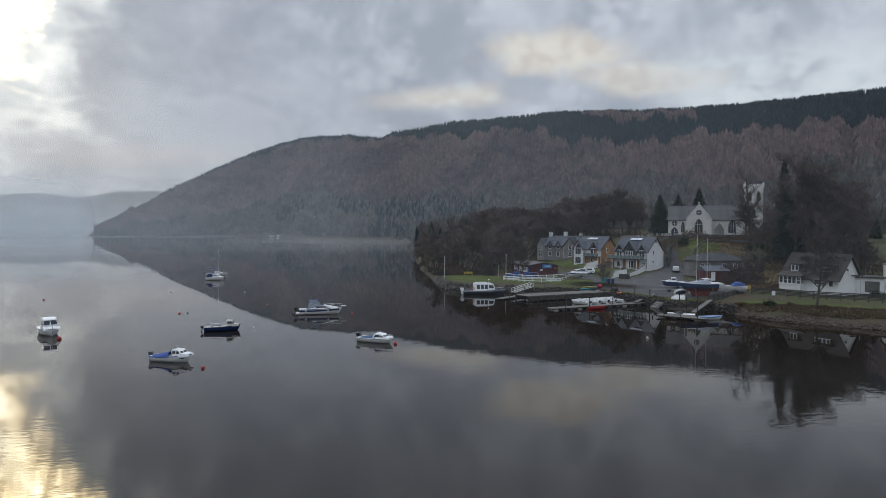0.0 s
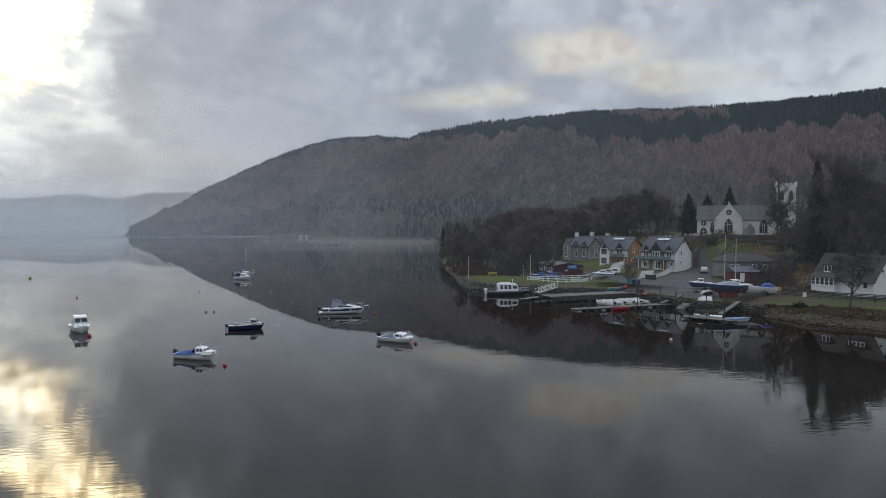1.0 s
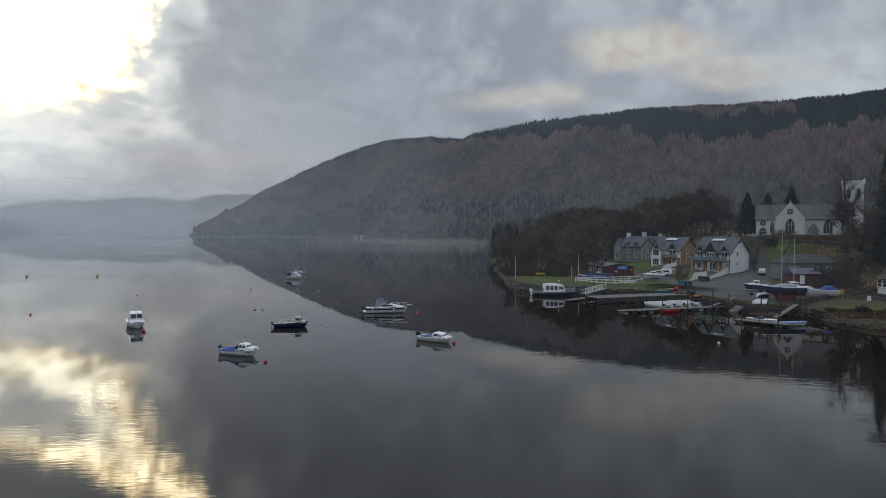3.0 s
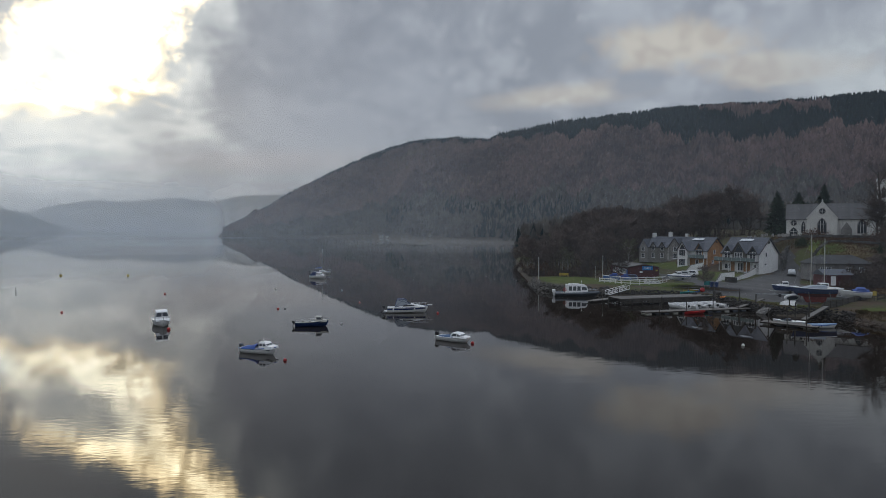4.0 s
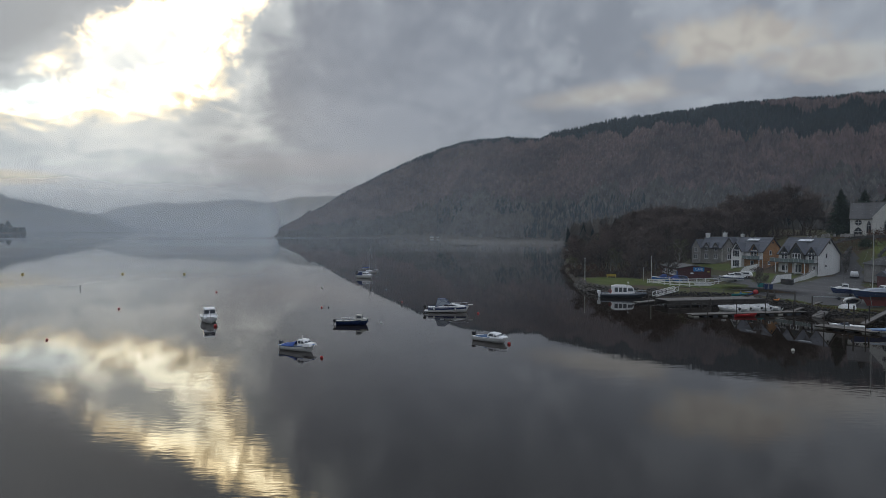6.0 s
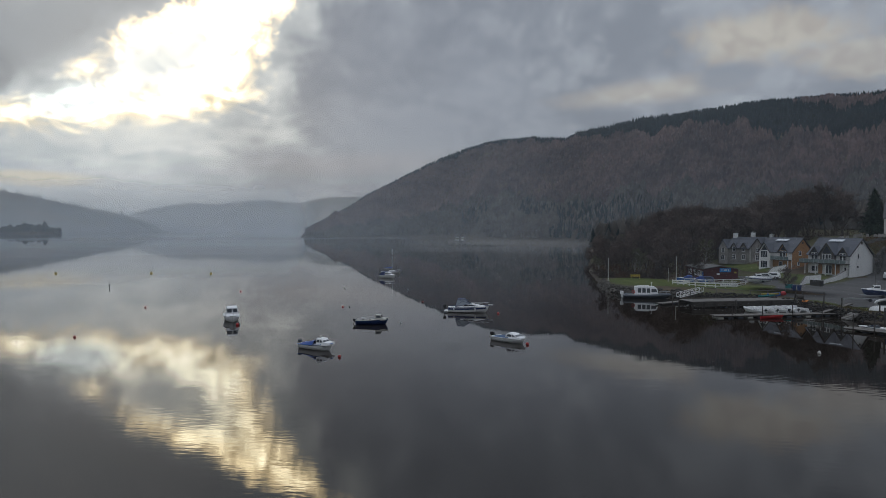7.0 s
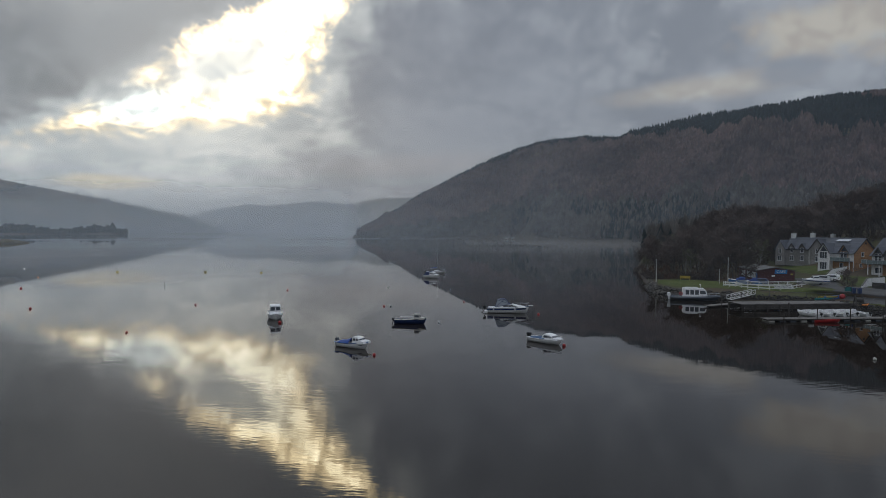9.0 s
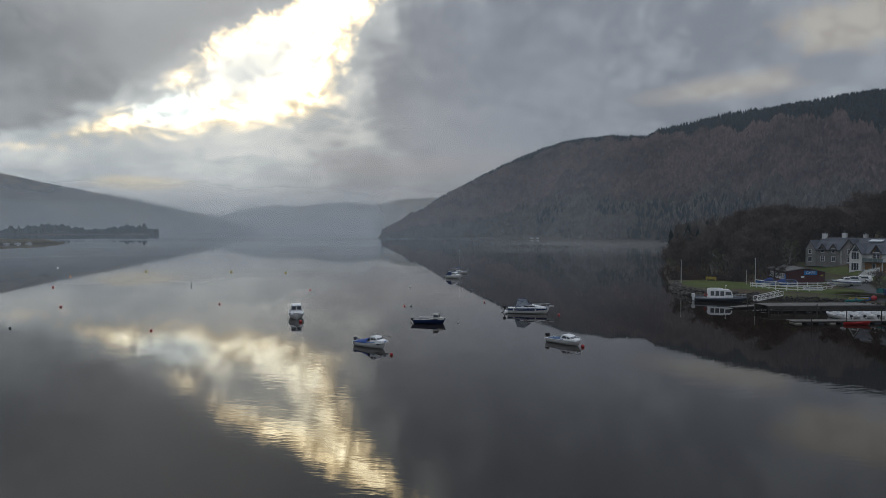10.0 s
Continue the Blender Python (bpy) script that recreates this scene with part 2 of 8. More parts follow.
def ground_material():
    """Grass, dead bracken and leaf litter, mud at the water's edge, moor on the high ground."""
    m = bpy.data.materials.new("ground cover")
    m.use_nodes = True
    n = Nodes(m.node_tree)
    where = n.add("ShaderNodeTexCoord").outputs["Object"]
    z = n.xyz(where)[2]
    a = n.noise(where, 0.09, 6.0, 0.62, 0.5)
    g = n.noise(where, 1.3, 5.0, 0.65)
    far = n.noise(where, 0.007, 6.0, 0.62, 0.6)
    grass = n.mix(g, (0.040, 0.048, 0.018), (0.078, 0.080, 0.032))
    litter = n.mix(g, (0.046, 0.033, 0.023), (0.088, 0.064, 0.042))
    low = n.mix(n.span(n.math("ADD", a, n.math("MULTIPLY", g, 0.25)), 0.54, 0.70), litter, grass)
    shore = n.mix(g, (0.028, 0.024, 0.020), (0.095, 0.080, 0.062))
    low = n.mix(n.span(n.math("ADD", z, n.math("MULTIPLY", g, 0.5)), 0.75, 1.35), shore, low)
    moor = n.mix(n.span(far, 0.42, 0.58), (0.035, 0.036, 0.030), (0.135, 0.108, 0.074))
    low = n.mix(n.span(n.vec("LENGTH", where), 290.0, 360.0), low, n.mix(far, (0.046, 0.040, 0.034), (0.066, 0.056, 0.044)))
    col = n.mix(n.span(z, 18.0, 45.0), low, moor)
    b = n.add("ShaderNodeBsdfPrincipled")
    n.put(b.inputs["Base Color"], col)
    b.inputs["Roughness"].default_value = 0.95
    b.inputs["Specular IOR Level"].default_value = 0.15
    bp = n.add("ShaderNodeBump")
    bp.inputs["Distance"].default_value = 0.12
    n.put(bp.inputs["Height"], g)
    n.put(b.inputs["Normal"], bp.outputs[0])
    n.put(n.add("ShaderNodeOutputMaterial").inputs[0], b.outputs[0])
    return m


def haze_sheet_material(name, thick, top, fade, full=-90.0, gone=90.0, foot=0.3, color=(0.80, 0.89, 1.0)):
    """A sheet standing in for hazy air: part see-through, part pale scatter, thinning upwards from the water."""
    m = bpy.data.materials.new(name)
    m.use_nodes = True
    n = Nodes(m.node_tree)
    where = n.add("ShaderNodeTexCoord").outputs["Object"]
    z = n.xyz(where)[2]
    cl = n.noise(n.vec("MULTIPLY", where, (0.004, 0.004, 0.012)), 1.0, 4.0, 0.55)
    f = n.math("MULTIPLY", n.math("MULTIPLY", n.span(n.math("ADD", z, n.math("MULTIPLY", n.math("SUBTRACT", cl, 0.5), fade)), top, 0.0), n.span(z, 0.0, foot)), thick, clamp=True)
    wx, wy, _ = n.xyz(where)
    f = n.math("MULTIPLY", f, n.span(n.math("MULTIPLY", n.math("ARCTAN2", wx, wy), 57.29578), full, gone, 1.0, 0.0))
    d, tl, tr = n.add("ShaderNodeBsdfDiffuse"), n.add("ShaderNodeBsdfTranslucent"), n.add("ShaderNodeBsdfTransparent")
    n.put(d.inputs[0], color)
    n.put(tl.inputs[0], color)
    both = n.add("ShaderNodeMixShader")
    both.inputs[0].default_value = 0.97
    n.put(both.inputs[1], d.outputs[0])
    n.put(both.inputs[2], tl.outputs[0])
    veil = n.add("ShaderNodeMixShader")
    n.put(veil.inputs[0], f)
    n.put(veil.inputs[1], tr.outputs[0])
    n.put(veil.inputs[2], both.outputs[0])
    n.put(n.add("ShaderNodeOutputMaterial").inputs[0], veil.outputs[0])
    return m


def glass_material():
    m = bpy.data.materials.new("window glass")
    m.use_nodes = True
    b = m.node_tree.nodes["Principled BSDF"]
    b.inputs["Base Color"].default_value = (0.045, 0.052, 0.062, 1)
    b.inputs["Roughness"].default_value = 0.06
    b.inputs["IOR"].default_value = 1.5
    return m


WATER, GROUND, GLASS = water_material(), ground_material(), glass_material()
WHITEWASH = material("white harled wall", (0.70, 0.70, 0.69), 0.85, 0.06, 1.0, 0.01, stain=0.25)
CHURCH = material("limewashed church wall", (0.58, 0.57, 0.54), 0.9, 0.10, 0.8, 0.01, stain=0.45)
CHURCHSLATE = material("pale worn church slate", (0.085, 0.083, 0.084), 0.85, 0.25, 1.2, 0.01, each=0.12)
GREYSTONE = material("grey whinstone", (0.235, 0.225, 0.215), 0.9, 0.3, 0.9, 0.03, each=0.3)
STONE = material("shore boulder", (0.050, 0.047, 0.044), 0.9, 0.4, 1.0, 0.04, island=0.4)
RUBBLE = material("dark stacked rubble", (0.085, 0.080, 0.074), 0.9, 0.35, 1.2, 0.03, each=0.4)
SLATE = material("blue-grey roof slate", (0.078, 0.084, 0.100), 0.7, 0.22, 1.5, 0.01, each=0.12, spec=0.35)
OLDSLATE = material("dark mossy old slate", (0.045, 0.045, 0.046), 0.85, 0.3, 1.5, 0.01, each=0.12, spec=0.3)
MOSSY = material("old brown roof tile", (0.042, 0.036, 0.032), 0.95, 0.35, 1.2, 0.02, each=0.2)
LARCHWOOD = material("orange larch cladding", (0.32, 0.17, 0.075), 0.75, 0.22, 2.0, 0.006, each=0.16)
DARKWOOD = material("weathered dark timber", (0.050, 0.044, 0.038), 0.85, 0.3, 1.5, 0.01, each=0.25)
GREYWOOD = material("silvered deck board", (0.120, 0.112, 0.102), 0.85, 0.25, 1.5, 0.006, each=0.22)
MAROON = material("maroon painted boards", (0.075, 0.018, 0.020), 0.7, 0.2, 1.0, 0.005, each=0.1)
WHITE = material("white gloss paint", (0.74, 0.74, 0.74), 0.4, 0.05, 1.0, stain=0.12)
GELCOAT = material("white gelcoat", (0.76, 0.76, 0.75), 0.3, 0.05, 1.5, stain=0.14)
NAVY = material("navy hull paint", (0.018, 0.036, 0.110), 0.3, 0.2, 1.5)
BLUE = material("blue canvas cover", (0.030, 0.065, 0.230), 0.8, 0.2, 2.0, 0.01)
MIDBLUE = material("blue paint", (0.030, 0.110, 0.330), 0.5, 0.15, 2.0)
SIGNBLUE = material("cyan blue sign board", (0.020, 0.180, 0.480), 0.5, 0.05, 2.0)
RED = material("red plastic", (0.32, 0.016, 0.018), 0.4, 0.15, 2.0)
ORANGE = material("orange plastic", (0.62, 0.20, 0.03), 0.5, 0.15, 2.0)
YELLOW = material("yellow plastic", (0.36, 0.27, 0.04), 0.5, 0.15, 2.0)
ANTIFOUL = material("red antifouling", (0.15, 0.028, 0.022), 0.8, 0.25, 1.5)
BLACK = material("black plastic", (0.012, 0.012, 0.014), 0.5, 0.2, 2.0)
GREYHULL = material("grey rubber tube", (0.055, 0.065, 0.080), 0.6, 0.2, 2.0)
STEEL = material("galvanised steel", (0.42, 0.43, 0.44), 0.45, 0.12, 3.0, metal=0.8)
ALLOY = material("anodised mast alloy", (0.55, 0.55, 0.55), 0.4, 0.06, 3.0, metal=0.6)
CREAM = material("cream painted deck", (0.45, 0.44, 0.40), 0.7, 0.1, 2.0)
TEAL = material("teal paint", (0.02, 0.20, 0.20), 0.5, 0.2, 2.0)
PAVEDGREY = material("worn tarmac", (0.052, 0.050, 0.049), 0.9, 0.22, 0.7, 0.01)
GRASS = material("winter lawn", (0.052, 0.080, 0.016), 0.95, 0.3, 0.8, 0.04, other=(0.092, 0.100, 0.030), spec=0.1)
ROUGHGRASS = material("rough tawny bank grass", (0.085, 0.074, 0.034), 0.95, 0.35, 0.5, 0.08, other=(0.125, 0.095, 0.048), spec=0.1)
BARK = material("bare bark", (0.085, 0.074, 0.066), 0.95, 0.3, 1.0, 0.02, spec=0.1)
TWIG = material("bare twigs", (0.106, 0.083, 0.073), 0.95, 0.25, 0.3, island=0.3, each=0.22, spec=0.1)
PALEBARK = material("pale birch bark", (0.26, 0.24, 0.22), 0.9, 0.3, 1.5, 0.01, spec=0.1)
GREENTWIG = material("lichened greenish twigs", (0.108, 0.104, 0.062), 0.95, 0.25, 0.3, island=0.3, spec=0.1)
RUSSET = material("russet scrub", (0.125, 0.078, 0.058), 0.95, 0.3, 0.5, island=0.35, spec=0.1)
NEEDLES = material("dark conifer needles", (0.030, 0.042, 0.030), 0.9, 0.35, 0.5, island=0.35, spec=0.15)
HEDGE = material("dark evergreen shrub", (0.035, 0.052, 0.030), 0.9, 0.35, 1.0, island=0.4, spec=0.15)
SPRUCEFAR = material("spruce plantation", (0.020, 0.031, 0.033), 0.95, 0.25, 0.02, island=0.3, spec=0.1)
LARCHFAR = material("leafless larch wood", (0.085, 0.070, 0.072), 0.95, 0.25, 0.012, other=(0.152, 0.107, 0.099), island=0.28, spec=0.1)
BIRCHFAR = material("leafless birch and oak wood", (0.062, 0.062, 0.058), 0.95, 0.3, 0.02, other=(0.104, 0.094, 0.084), island=0.3, spec=0.1)
FARHILL = material("far bare moor", (0.10, 0.095, 0.09), 0.95, 0.2, 0.002, spec=0.1)

# ---- mesh making ----
class Mesh:
    """Collects corners and faces of one part."""

    def __init__(self):
        self.v, self.f = [], []

    def add(self, verts, faces):
        o = len(self.v)
        self.v.extend(tuple(p) for p in verts)
        self.f.extend(tuple(i + o for i in f) for f in faces)
        return self

    def box(self, cx, cy, cz, sx, sy, sz, turn=0.0, tilt=0.0):
        """A box by its centre and size, turned about z and tilted about its own y (degrees)."""
        m = Euler((0, radians(tilt), radians(turn))).to_matrix()
        c = Vector((cx, cy, cz))
        p = [c + m @ Vector((x * sx / 2, y * sy / 2, z * sz / 2)) for z in (-1, 1) for y in (-1, 1) for x in (-1, 1)]
        return self.add(p, [(0, 2, 3, 1), (4, 5, 7, 6), (0, 1, 5, 4), (2, 6, 7, 3), (1, 3, 7, 5), (0, 4, 6, 2)])

    def bar(self, a, b, w, h=None):
        """A rectangular bar from a to b."""
        a, b = Vector(a), Vector(b)
        h = h or w
        d = (b - a).normalized()
        s = d.cross(Vector((0, 0, 1)))
        s = s.normalized() if s.length > 1e-4 else Vector((1, 0, 0))
        u = s.cross(d)
        p = [e + s * (w / 2 * i) + u * (h / 2 * j) for e in (a, b) for i, j in ((-1, -1), (1, -1), (1, 1), (-1, 1))]
        return self.add(p, [(3, 2, 1, 0), (4, 5, 6, 7), (0, 1, 5, 4), (1, 2, 6, 5), (2, 3, 7, 6), (3, 0, 4, 7)])

    def tube(self, points, radii, sides=6, cap=True):
        """A round tube along points, tapering by radii."""
        pts = [Vector(p) for p in points]
        if not hasattr(radii, "__len__"):
            radii = [radii] * len(pts)
        rings = []
        for i, p in enumerate(pts):
            d = (pts[min(i + 1, len(pts) - 1)] - pts[max(i - 1, 0)]).normalized()
            s = d.cross(Vector((0, 0, 1)))
            s = s.normalized() if s.length > 1e-3 else Vector((1, 0, 0))
            u = s.cross(d)
            rings.append([p + (s * math.cos(k * math.tau / sides) + u * math.sin(k * math.tau / sides)) * radii[i] for k in range(sides)])
        return self.loft(rings, True, cap)

    def loft(self, rings, closed=True, cap=True):
        o, n = len(self.v), len(rings[0])
        for r in rings:
            self.v.extend(tuple(p) for p in r)
        for i in range(len(rings) - 1):
            for k in range(n if closed else n - 1):
                a, b = o + i * n + k, o + i * n + (k + 1) % n
                self.f.append((a, b, b + n, a + n))
        if cap:
            self.f.append(tuple(o + k for k in reversed(range(n))))
            self.f.append(tuple(o + (len(rings) - 1) * n + k for k in range(n)))
        return self

    def prism(self, outline, a, b, axis="y"):
        """A flat outline of (across, up) points pushed from a to b along an axis."""
        def at(p, t):
            return (p[0], t, p[1]) if axis == "y" else (t, p[0], p[1]) if axis == "x" else (p[0], p[1], t)
        return self.loft([[at(p, a) for p in outline], [at(p, b) for p in outline]])

    def ball(self, cx, cy, cz, rx, ry=None, rz=None, seg=10, rings=6):
        ry, rz = ry or rx, rz or rx
        o = len(self.v)
        self.v.append((cx, cy, cz - rz))
        for i in range(1, rings):
            a = -math.pi / 2 + math.pi * i / rings
            self.v.extend((cx + rx * math.cos(a) * math.cos(k * math.tau / seg), cy + ry * math.cos(a) * math.sin(k * math.tau / seg), cz + rz * math.sin(a)) for k in range(seg))
        self.v.append((cx, cy, cz + rz))
        top = len(self.v) - 1
        for k in range(seg):
            self.f.append((o, o + 1 + (k + 1) % seg, o + 1 + k))
            self.f.append((top, top - seg + k, top - seg + (k + 1) % seg))
            for i in range(rings - 2):
                a, b = o + 1 + i * seg + k, o + 1 + i * seg + (k + 1) % seg
                self.f.append((a, b, b + seg, a + seg))
        return self

    def data(self, name, mat, smooth=False):
        me = bpy.data.meshes.new(name)
        me.from_pydata(self.v, [], self.f)
        bm = bmesh.new()
        bm.from_mesh(me)
        bmesh.ops.recalc_face_normals(bm, faces=bm.faces)
        bm.to_mesh(me)
        bm.free()
        me.materials.append(mat)
        if smooth:
            me.polygons.foreach_set("use_smooth", [True] * len(me.polygons))
            me.set_sharp_from_angle(angle=radians(40))
        return me


def part(name, mesh, mat, parent, label="", smooth=False, at=None):
    """One mesh object under a thing or under a part."""
    ob = new(name, mesh.data(name, mat, smooth) if isinstance(mesh, Mesh) else mesh)
    ob.parent = parent
    if at is not None:
        ob.matrix_basis = at
    return tagged(ob, label)


def thing(name, x, y, z, turn=0.0, label="", category="", group="", kind=""):
    """An Empty at a thing's base, that carries its parts."""
    ob = new(name)
    ob.empty_display_size = 0.3
    ob.matrix_basis = pose(x, y, z, 0, 0, turn)
    return tagged(ob, label, category, group, kind)


def solid(name, mesh, mat, label, category, kind="", smooth=False, at=None):
    """A thing or a piece of the setting that is one mesh."""
    ob = new(name, mesh.data(name, mat, smooth))
    if at is not None:
        ob.matrix_basis = at
    return tagged(ob, label, category, kind=kind)


def numpy_mesh(name, verts, faces, mat):
    """A big mesh straight from arrays; faces all have the same number of corners."""
    me = bpy.data.meshes.new(name)
    me.from_pydata(verts.tolist(), [], faces.tolist())
    me.materials.append(mat)
    return me


# ---- ground ----
SHORE = [(-27, 660), (-19, 420), (-12.6, 300), (-8, 217), (-1.4, 160), (0.4, 145.5), (6, 138.2), (15, 135), (26, 133), (34, 126), (36.6, 116.5),
         (38.7, 110), (40.9, 107.7), (44.5, 107.2), (47.4, 106.5), (48.2, 101.5), (49.4, 96.2), (52.5, 92.8), (56, 90.6), (62, 85.4), (85, 70), (130, 45), (220, 30), (700, 10), (1500, 200), (1200, 900), (300, 640)]


def smooth(x, a, b):
    t = np.clip((x - a) / (b - a), 0, 1)
    return t * t * (3 - 2 * t)


def shore_distance(x, y):
    """Metres from the shore line of the village side: plus on land, minus on the water."""
    best = np.full(np.shape(x), 1e9)
    inside = np.zeros(np.shape(x), bool)
    for (x0, y0), (x1, y1) in zip(SHORE, SHORE[1:] + SHORE[:1]):
        dx, dy = x1 - x0, y1 - y0
        t = np.clip(((x - x0) * dx + (y - y0) * dy) / (dx * dx + dy * dy), 0, 1)
        best = np.minimum(best, np.hypot(x - x0 - t * dx, y - y0 - t * dy))
        if dy:
            inside ^= ((y0 > y) != (y1 > y)) & (x < dx * (y - y0) / dy + x0)
    return np.where(inside, best, -best)


def wobble(x, y, s, seed=0.0):
    """Cheap smooth unevenness between -1 and 1."""
    return (np.sin(x * s + seed) * np.cos(y * s * 1.3 + seed * 2) + 0.5 * np.sin(x * s * 2.7 + y * s * 1.9 + seed) + 0.3 * np.cos(x * s * 5.3 - y * s * 4.1)) / 1.8


# the wooded ridge, by bearing: crest's rise in degrees, crest's and shore's distance
RIDGE_AZ = [-29.6, -28.4, -26.3, -23.7, -22, -19.2, -16.9, -14.5, -12, -8.5, -5.6, -4.6, 0.8, 6, 11, 17.7, 25, 35, 45, 80]
RIDGE_EL = [-0.55, 0.0, 1.05, 2.75, 3.65, 5.1, 6.1, 7.0, 7.55, 7.8, 7.75, 8.0, 8.85, 9.28, 9.6, 9.4, 9.42, 9.62, 9.8, 8]
RIDGE_FAR = [1190, 1220, 1280, 1350, 1400, 1460, 1500, 1520, 1500, 1420, 1300, 1250, 1090, 1010, 960, 940, 920, 900, 900, 900]
RIDGE_NEAR = [1120, 1110, 1105, 1100, 1100, 1095, 1080, 930, 720, 680, 665, 655, 560, 430, 400, 390, 390, 390, 390, 400]
LEFT_AZ = [-120, -90, -70, -59.5, -56, -52, -47.9, -44.3, -42.5, -41.2, -40.5]
LEFT_EL = [5, 5.4, 5.1, 4.35, 3.6, 2.85, 1.95, 1.25, 0.6, 0.0, -0.3]
FAR_AZ = [-60, -46, -43.6, -41.2, -39, -37.2, -35.4, -33, -30.5, -27.5, -25, -15, 0]
FAR_EL = [0.7, 0.9, 1.2, 1.95, 2.3, 2.2, 2.3, 2.65, 2.35, 2.9, 3.0, 2.4, 2.0]


def height(x, y):
    """The ground's height over the loch, everywhere."""
    x, y = np.asarray(x, float), np.asarray(y, float)
    r, az = np.hypot(x, y), np.degrees(np.arctan2(x, y))
    d = shore_distance(x, y)
    # village side: a low shelf, a bank up to the church terrace
    land = np.where(d < 0, np.maximum(d * 0.35, -3.0), np.minimum(d * (2.2 - 1.6 * smooth(x, 43, 49)), 1.25))
    land = land + np.where(d > 0, smooth(d, 2, 12) * (0.1 + 0.25 * smooth(x, 18, 32)) + 0.042 * np.clip(y - 170 + 18 * smooth(x, 18, 32), 0, 90) * smooth(d, 4, 25), 0)
    flank = smooth(x, 46, 68)
    rise = smooth(y, 118 + 56 * (1 - smooth(x, 62, 80)), 200) * flank
    land = land + np.where(d > 0, rise * np.maximum(11.6 - land, 0), 0)
    land = land + np.where(d > 3, 0.10 * wobble(x, y, 0.35), 0)
    land = land + np.where(d > 0, smooth(y, 235, 420) * 6.0, 0)
    # the ridge across the bay
    e = np.interp(az, RIDGE_AZ, RIDGE_EL)
    far, near = np.interp(az, RIDGE_AZ, RIDGE_FAR), np.interp(az, RIDGE_AZ, RIDGE_NEAR)
    top = far * np.tan(np.radians(e)) + 14
    s = (r - near) / (far - near)
    up = np.where(s < 0, np.maximum(s * 60, -3), np.where(s < 1, 1.2 * np.minimum(s * 40, 1) + np.maximum(top, 1) * (0.25 * np.clip(s, 0, 1) + 0.75 * (smooth(s, -0.25, 1.12) - 0.0873) / 0.868), top - (s - 1) * 60))
    lump = (wobble(x, y, 0.011, 1.0) * 9 + 7 * np.sin(az * 2.3 + 1.5 * wobble(x, y, 0.006, 3.0)) * np.sin(az * 0.9)) * smooth(s, 0.03, 0.3) * (1 - smooth(s, 0.75, 1.0))
    up = np.where((az > -29.6) & (az < 100), up + lump, -3)
    # the shore that closes the other side of the loch
    e2 = np.interp(az, LEFT_AZ, LEFT_EL)
    s2 = (r - 3050) / 850
    top2 = 3900 * np.tan(np.radians(e2)) + 14
    left = np.where((az < -40.5) | (az > 100), np.where(s2 < 0, np.maximum(s2 * 400, -3), np.where(s2 < 1, top2 * (0.5 * np.clip(s2, 0, 1) + 0.5 * smooth(s2, -0.1, 1.05)), top2 - (s2 - 1) * 40)), -3)
    back = np.where((r > 500) & ((az > 100) | (az < -110)), (r - 500) * 0.12, -3)
    point = (15 + 9 * np.cos((az + 50.3) * 1.05)) * np.exp(-((az + 57.2) / 8.4) ** 8 - ((r - 2650) / 150) ** 2) - 3
    # the farthest mountains
    e3 = np.interp(az, FAR_AZ, FAR_EL)
    s3 = (r - 4250) / 450
    mount = np.where((az > -62) & (az < 5), np.where(s3 < 0, -3, (4700 * np.tan(np.radians(e3)) + 14 + 9 * wobble(x, y, 0.006, 2.0)) * smooth(s3, 0, 1)), -3)
    out = np.maximum(np.where(d > -8, land, -3), np.where(r > 320, up, -3))
    return np.maximum.reduce([out, left, point, mount, np.minimum(back, 150)])


def ground_z(x, y):
    return float(height(np.array([x]), np.array([y]))[0])


def build_ground():
    az = np.concatenate([np.arange(-180, -66, 4.0), np.arange(-66, 46, 0.42), np.arange(46, 180, 4.0)])
    r = np.concatenate([[1.0, 15.0, 35.0, 55.0], np.arange(70, 300, 2.2), 300 * 1.028 ** np.arange(0, 101)])
    r = r[r < 4900]
    a, rr = np.meshgrid(np.radians(az), r)
    x, y = np.sin(a) * rr, np.cos(a) * rr
    z = height(x, y)
    v = np.stack([x, y, z], -1).reshape(-1, 3)
    n, k = len(az), len(r)
    i, j = np.meshgrid(np.arange(k - 1), np.arange(n), indexing="ij")
    f = np.stack([i * n + j, i * n + (j + 1) % n, (i + 1) * n + (j + 1) % n, (i + 1) * n + j], -1).reshape(-1, 4)[:, ::-1]
    me = numpy_mesh("ground", v, f, GROUND)
    me.polygons.foreach_set("use_smooth", [True] * len(me.polygons))
    tagged(new("ground", me), "grassy loch shore, wooded ridge and misty hills", "ground", kind="structure")


build_ground()
water = Mesh()
water.loft([[(4950 * math.cos(k * math.tau / 96), 4950 * math.sin(k * math.tau / 96), 0.0) for k in range(96)]], cap=False)
water.f.append(tuple(range(96)))
solid("water", water, WATER, "still dark peaty loch water mirroring the sky", "water", "structure")

# ---- added sheets that stand in for haze over the loch, thicker with distance ----
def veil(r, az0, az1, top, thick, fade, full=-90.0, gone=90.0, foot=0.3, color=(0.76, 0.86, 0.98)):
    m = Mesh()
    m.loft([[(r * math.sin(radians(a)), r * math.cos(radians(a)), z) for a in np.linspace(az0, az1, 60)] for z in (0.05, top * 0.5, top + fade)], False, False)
    solid("haze", m, haze_sheet_material("haze veil", thick, top, fade, full, gone, foot, color), "added see-through sheet standing in for haze over the loch", "haze", "structure")


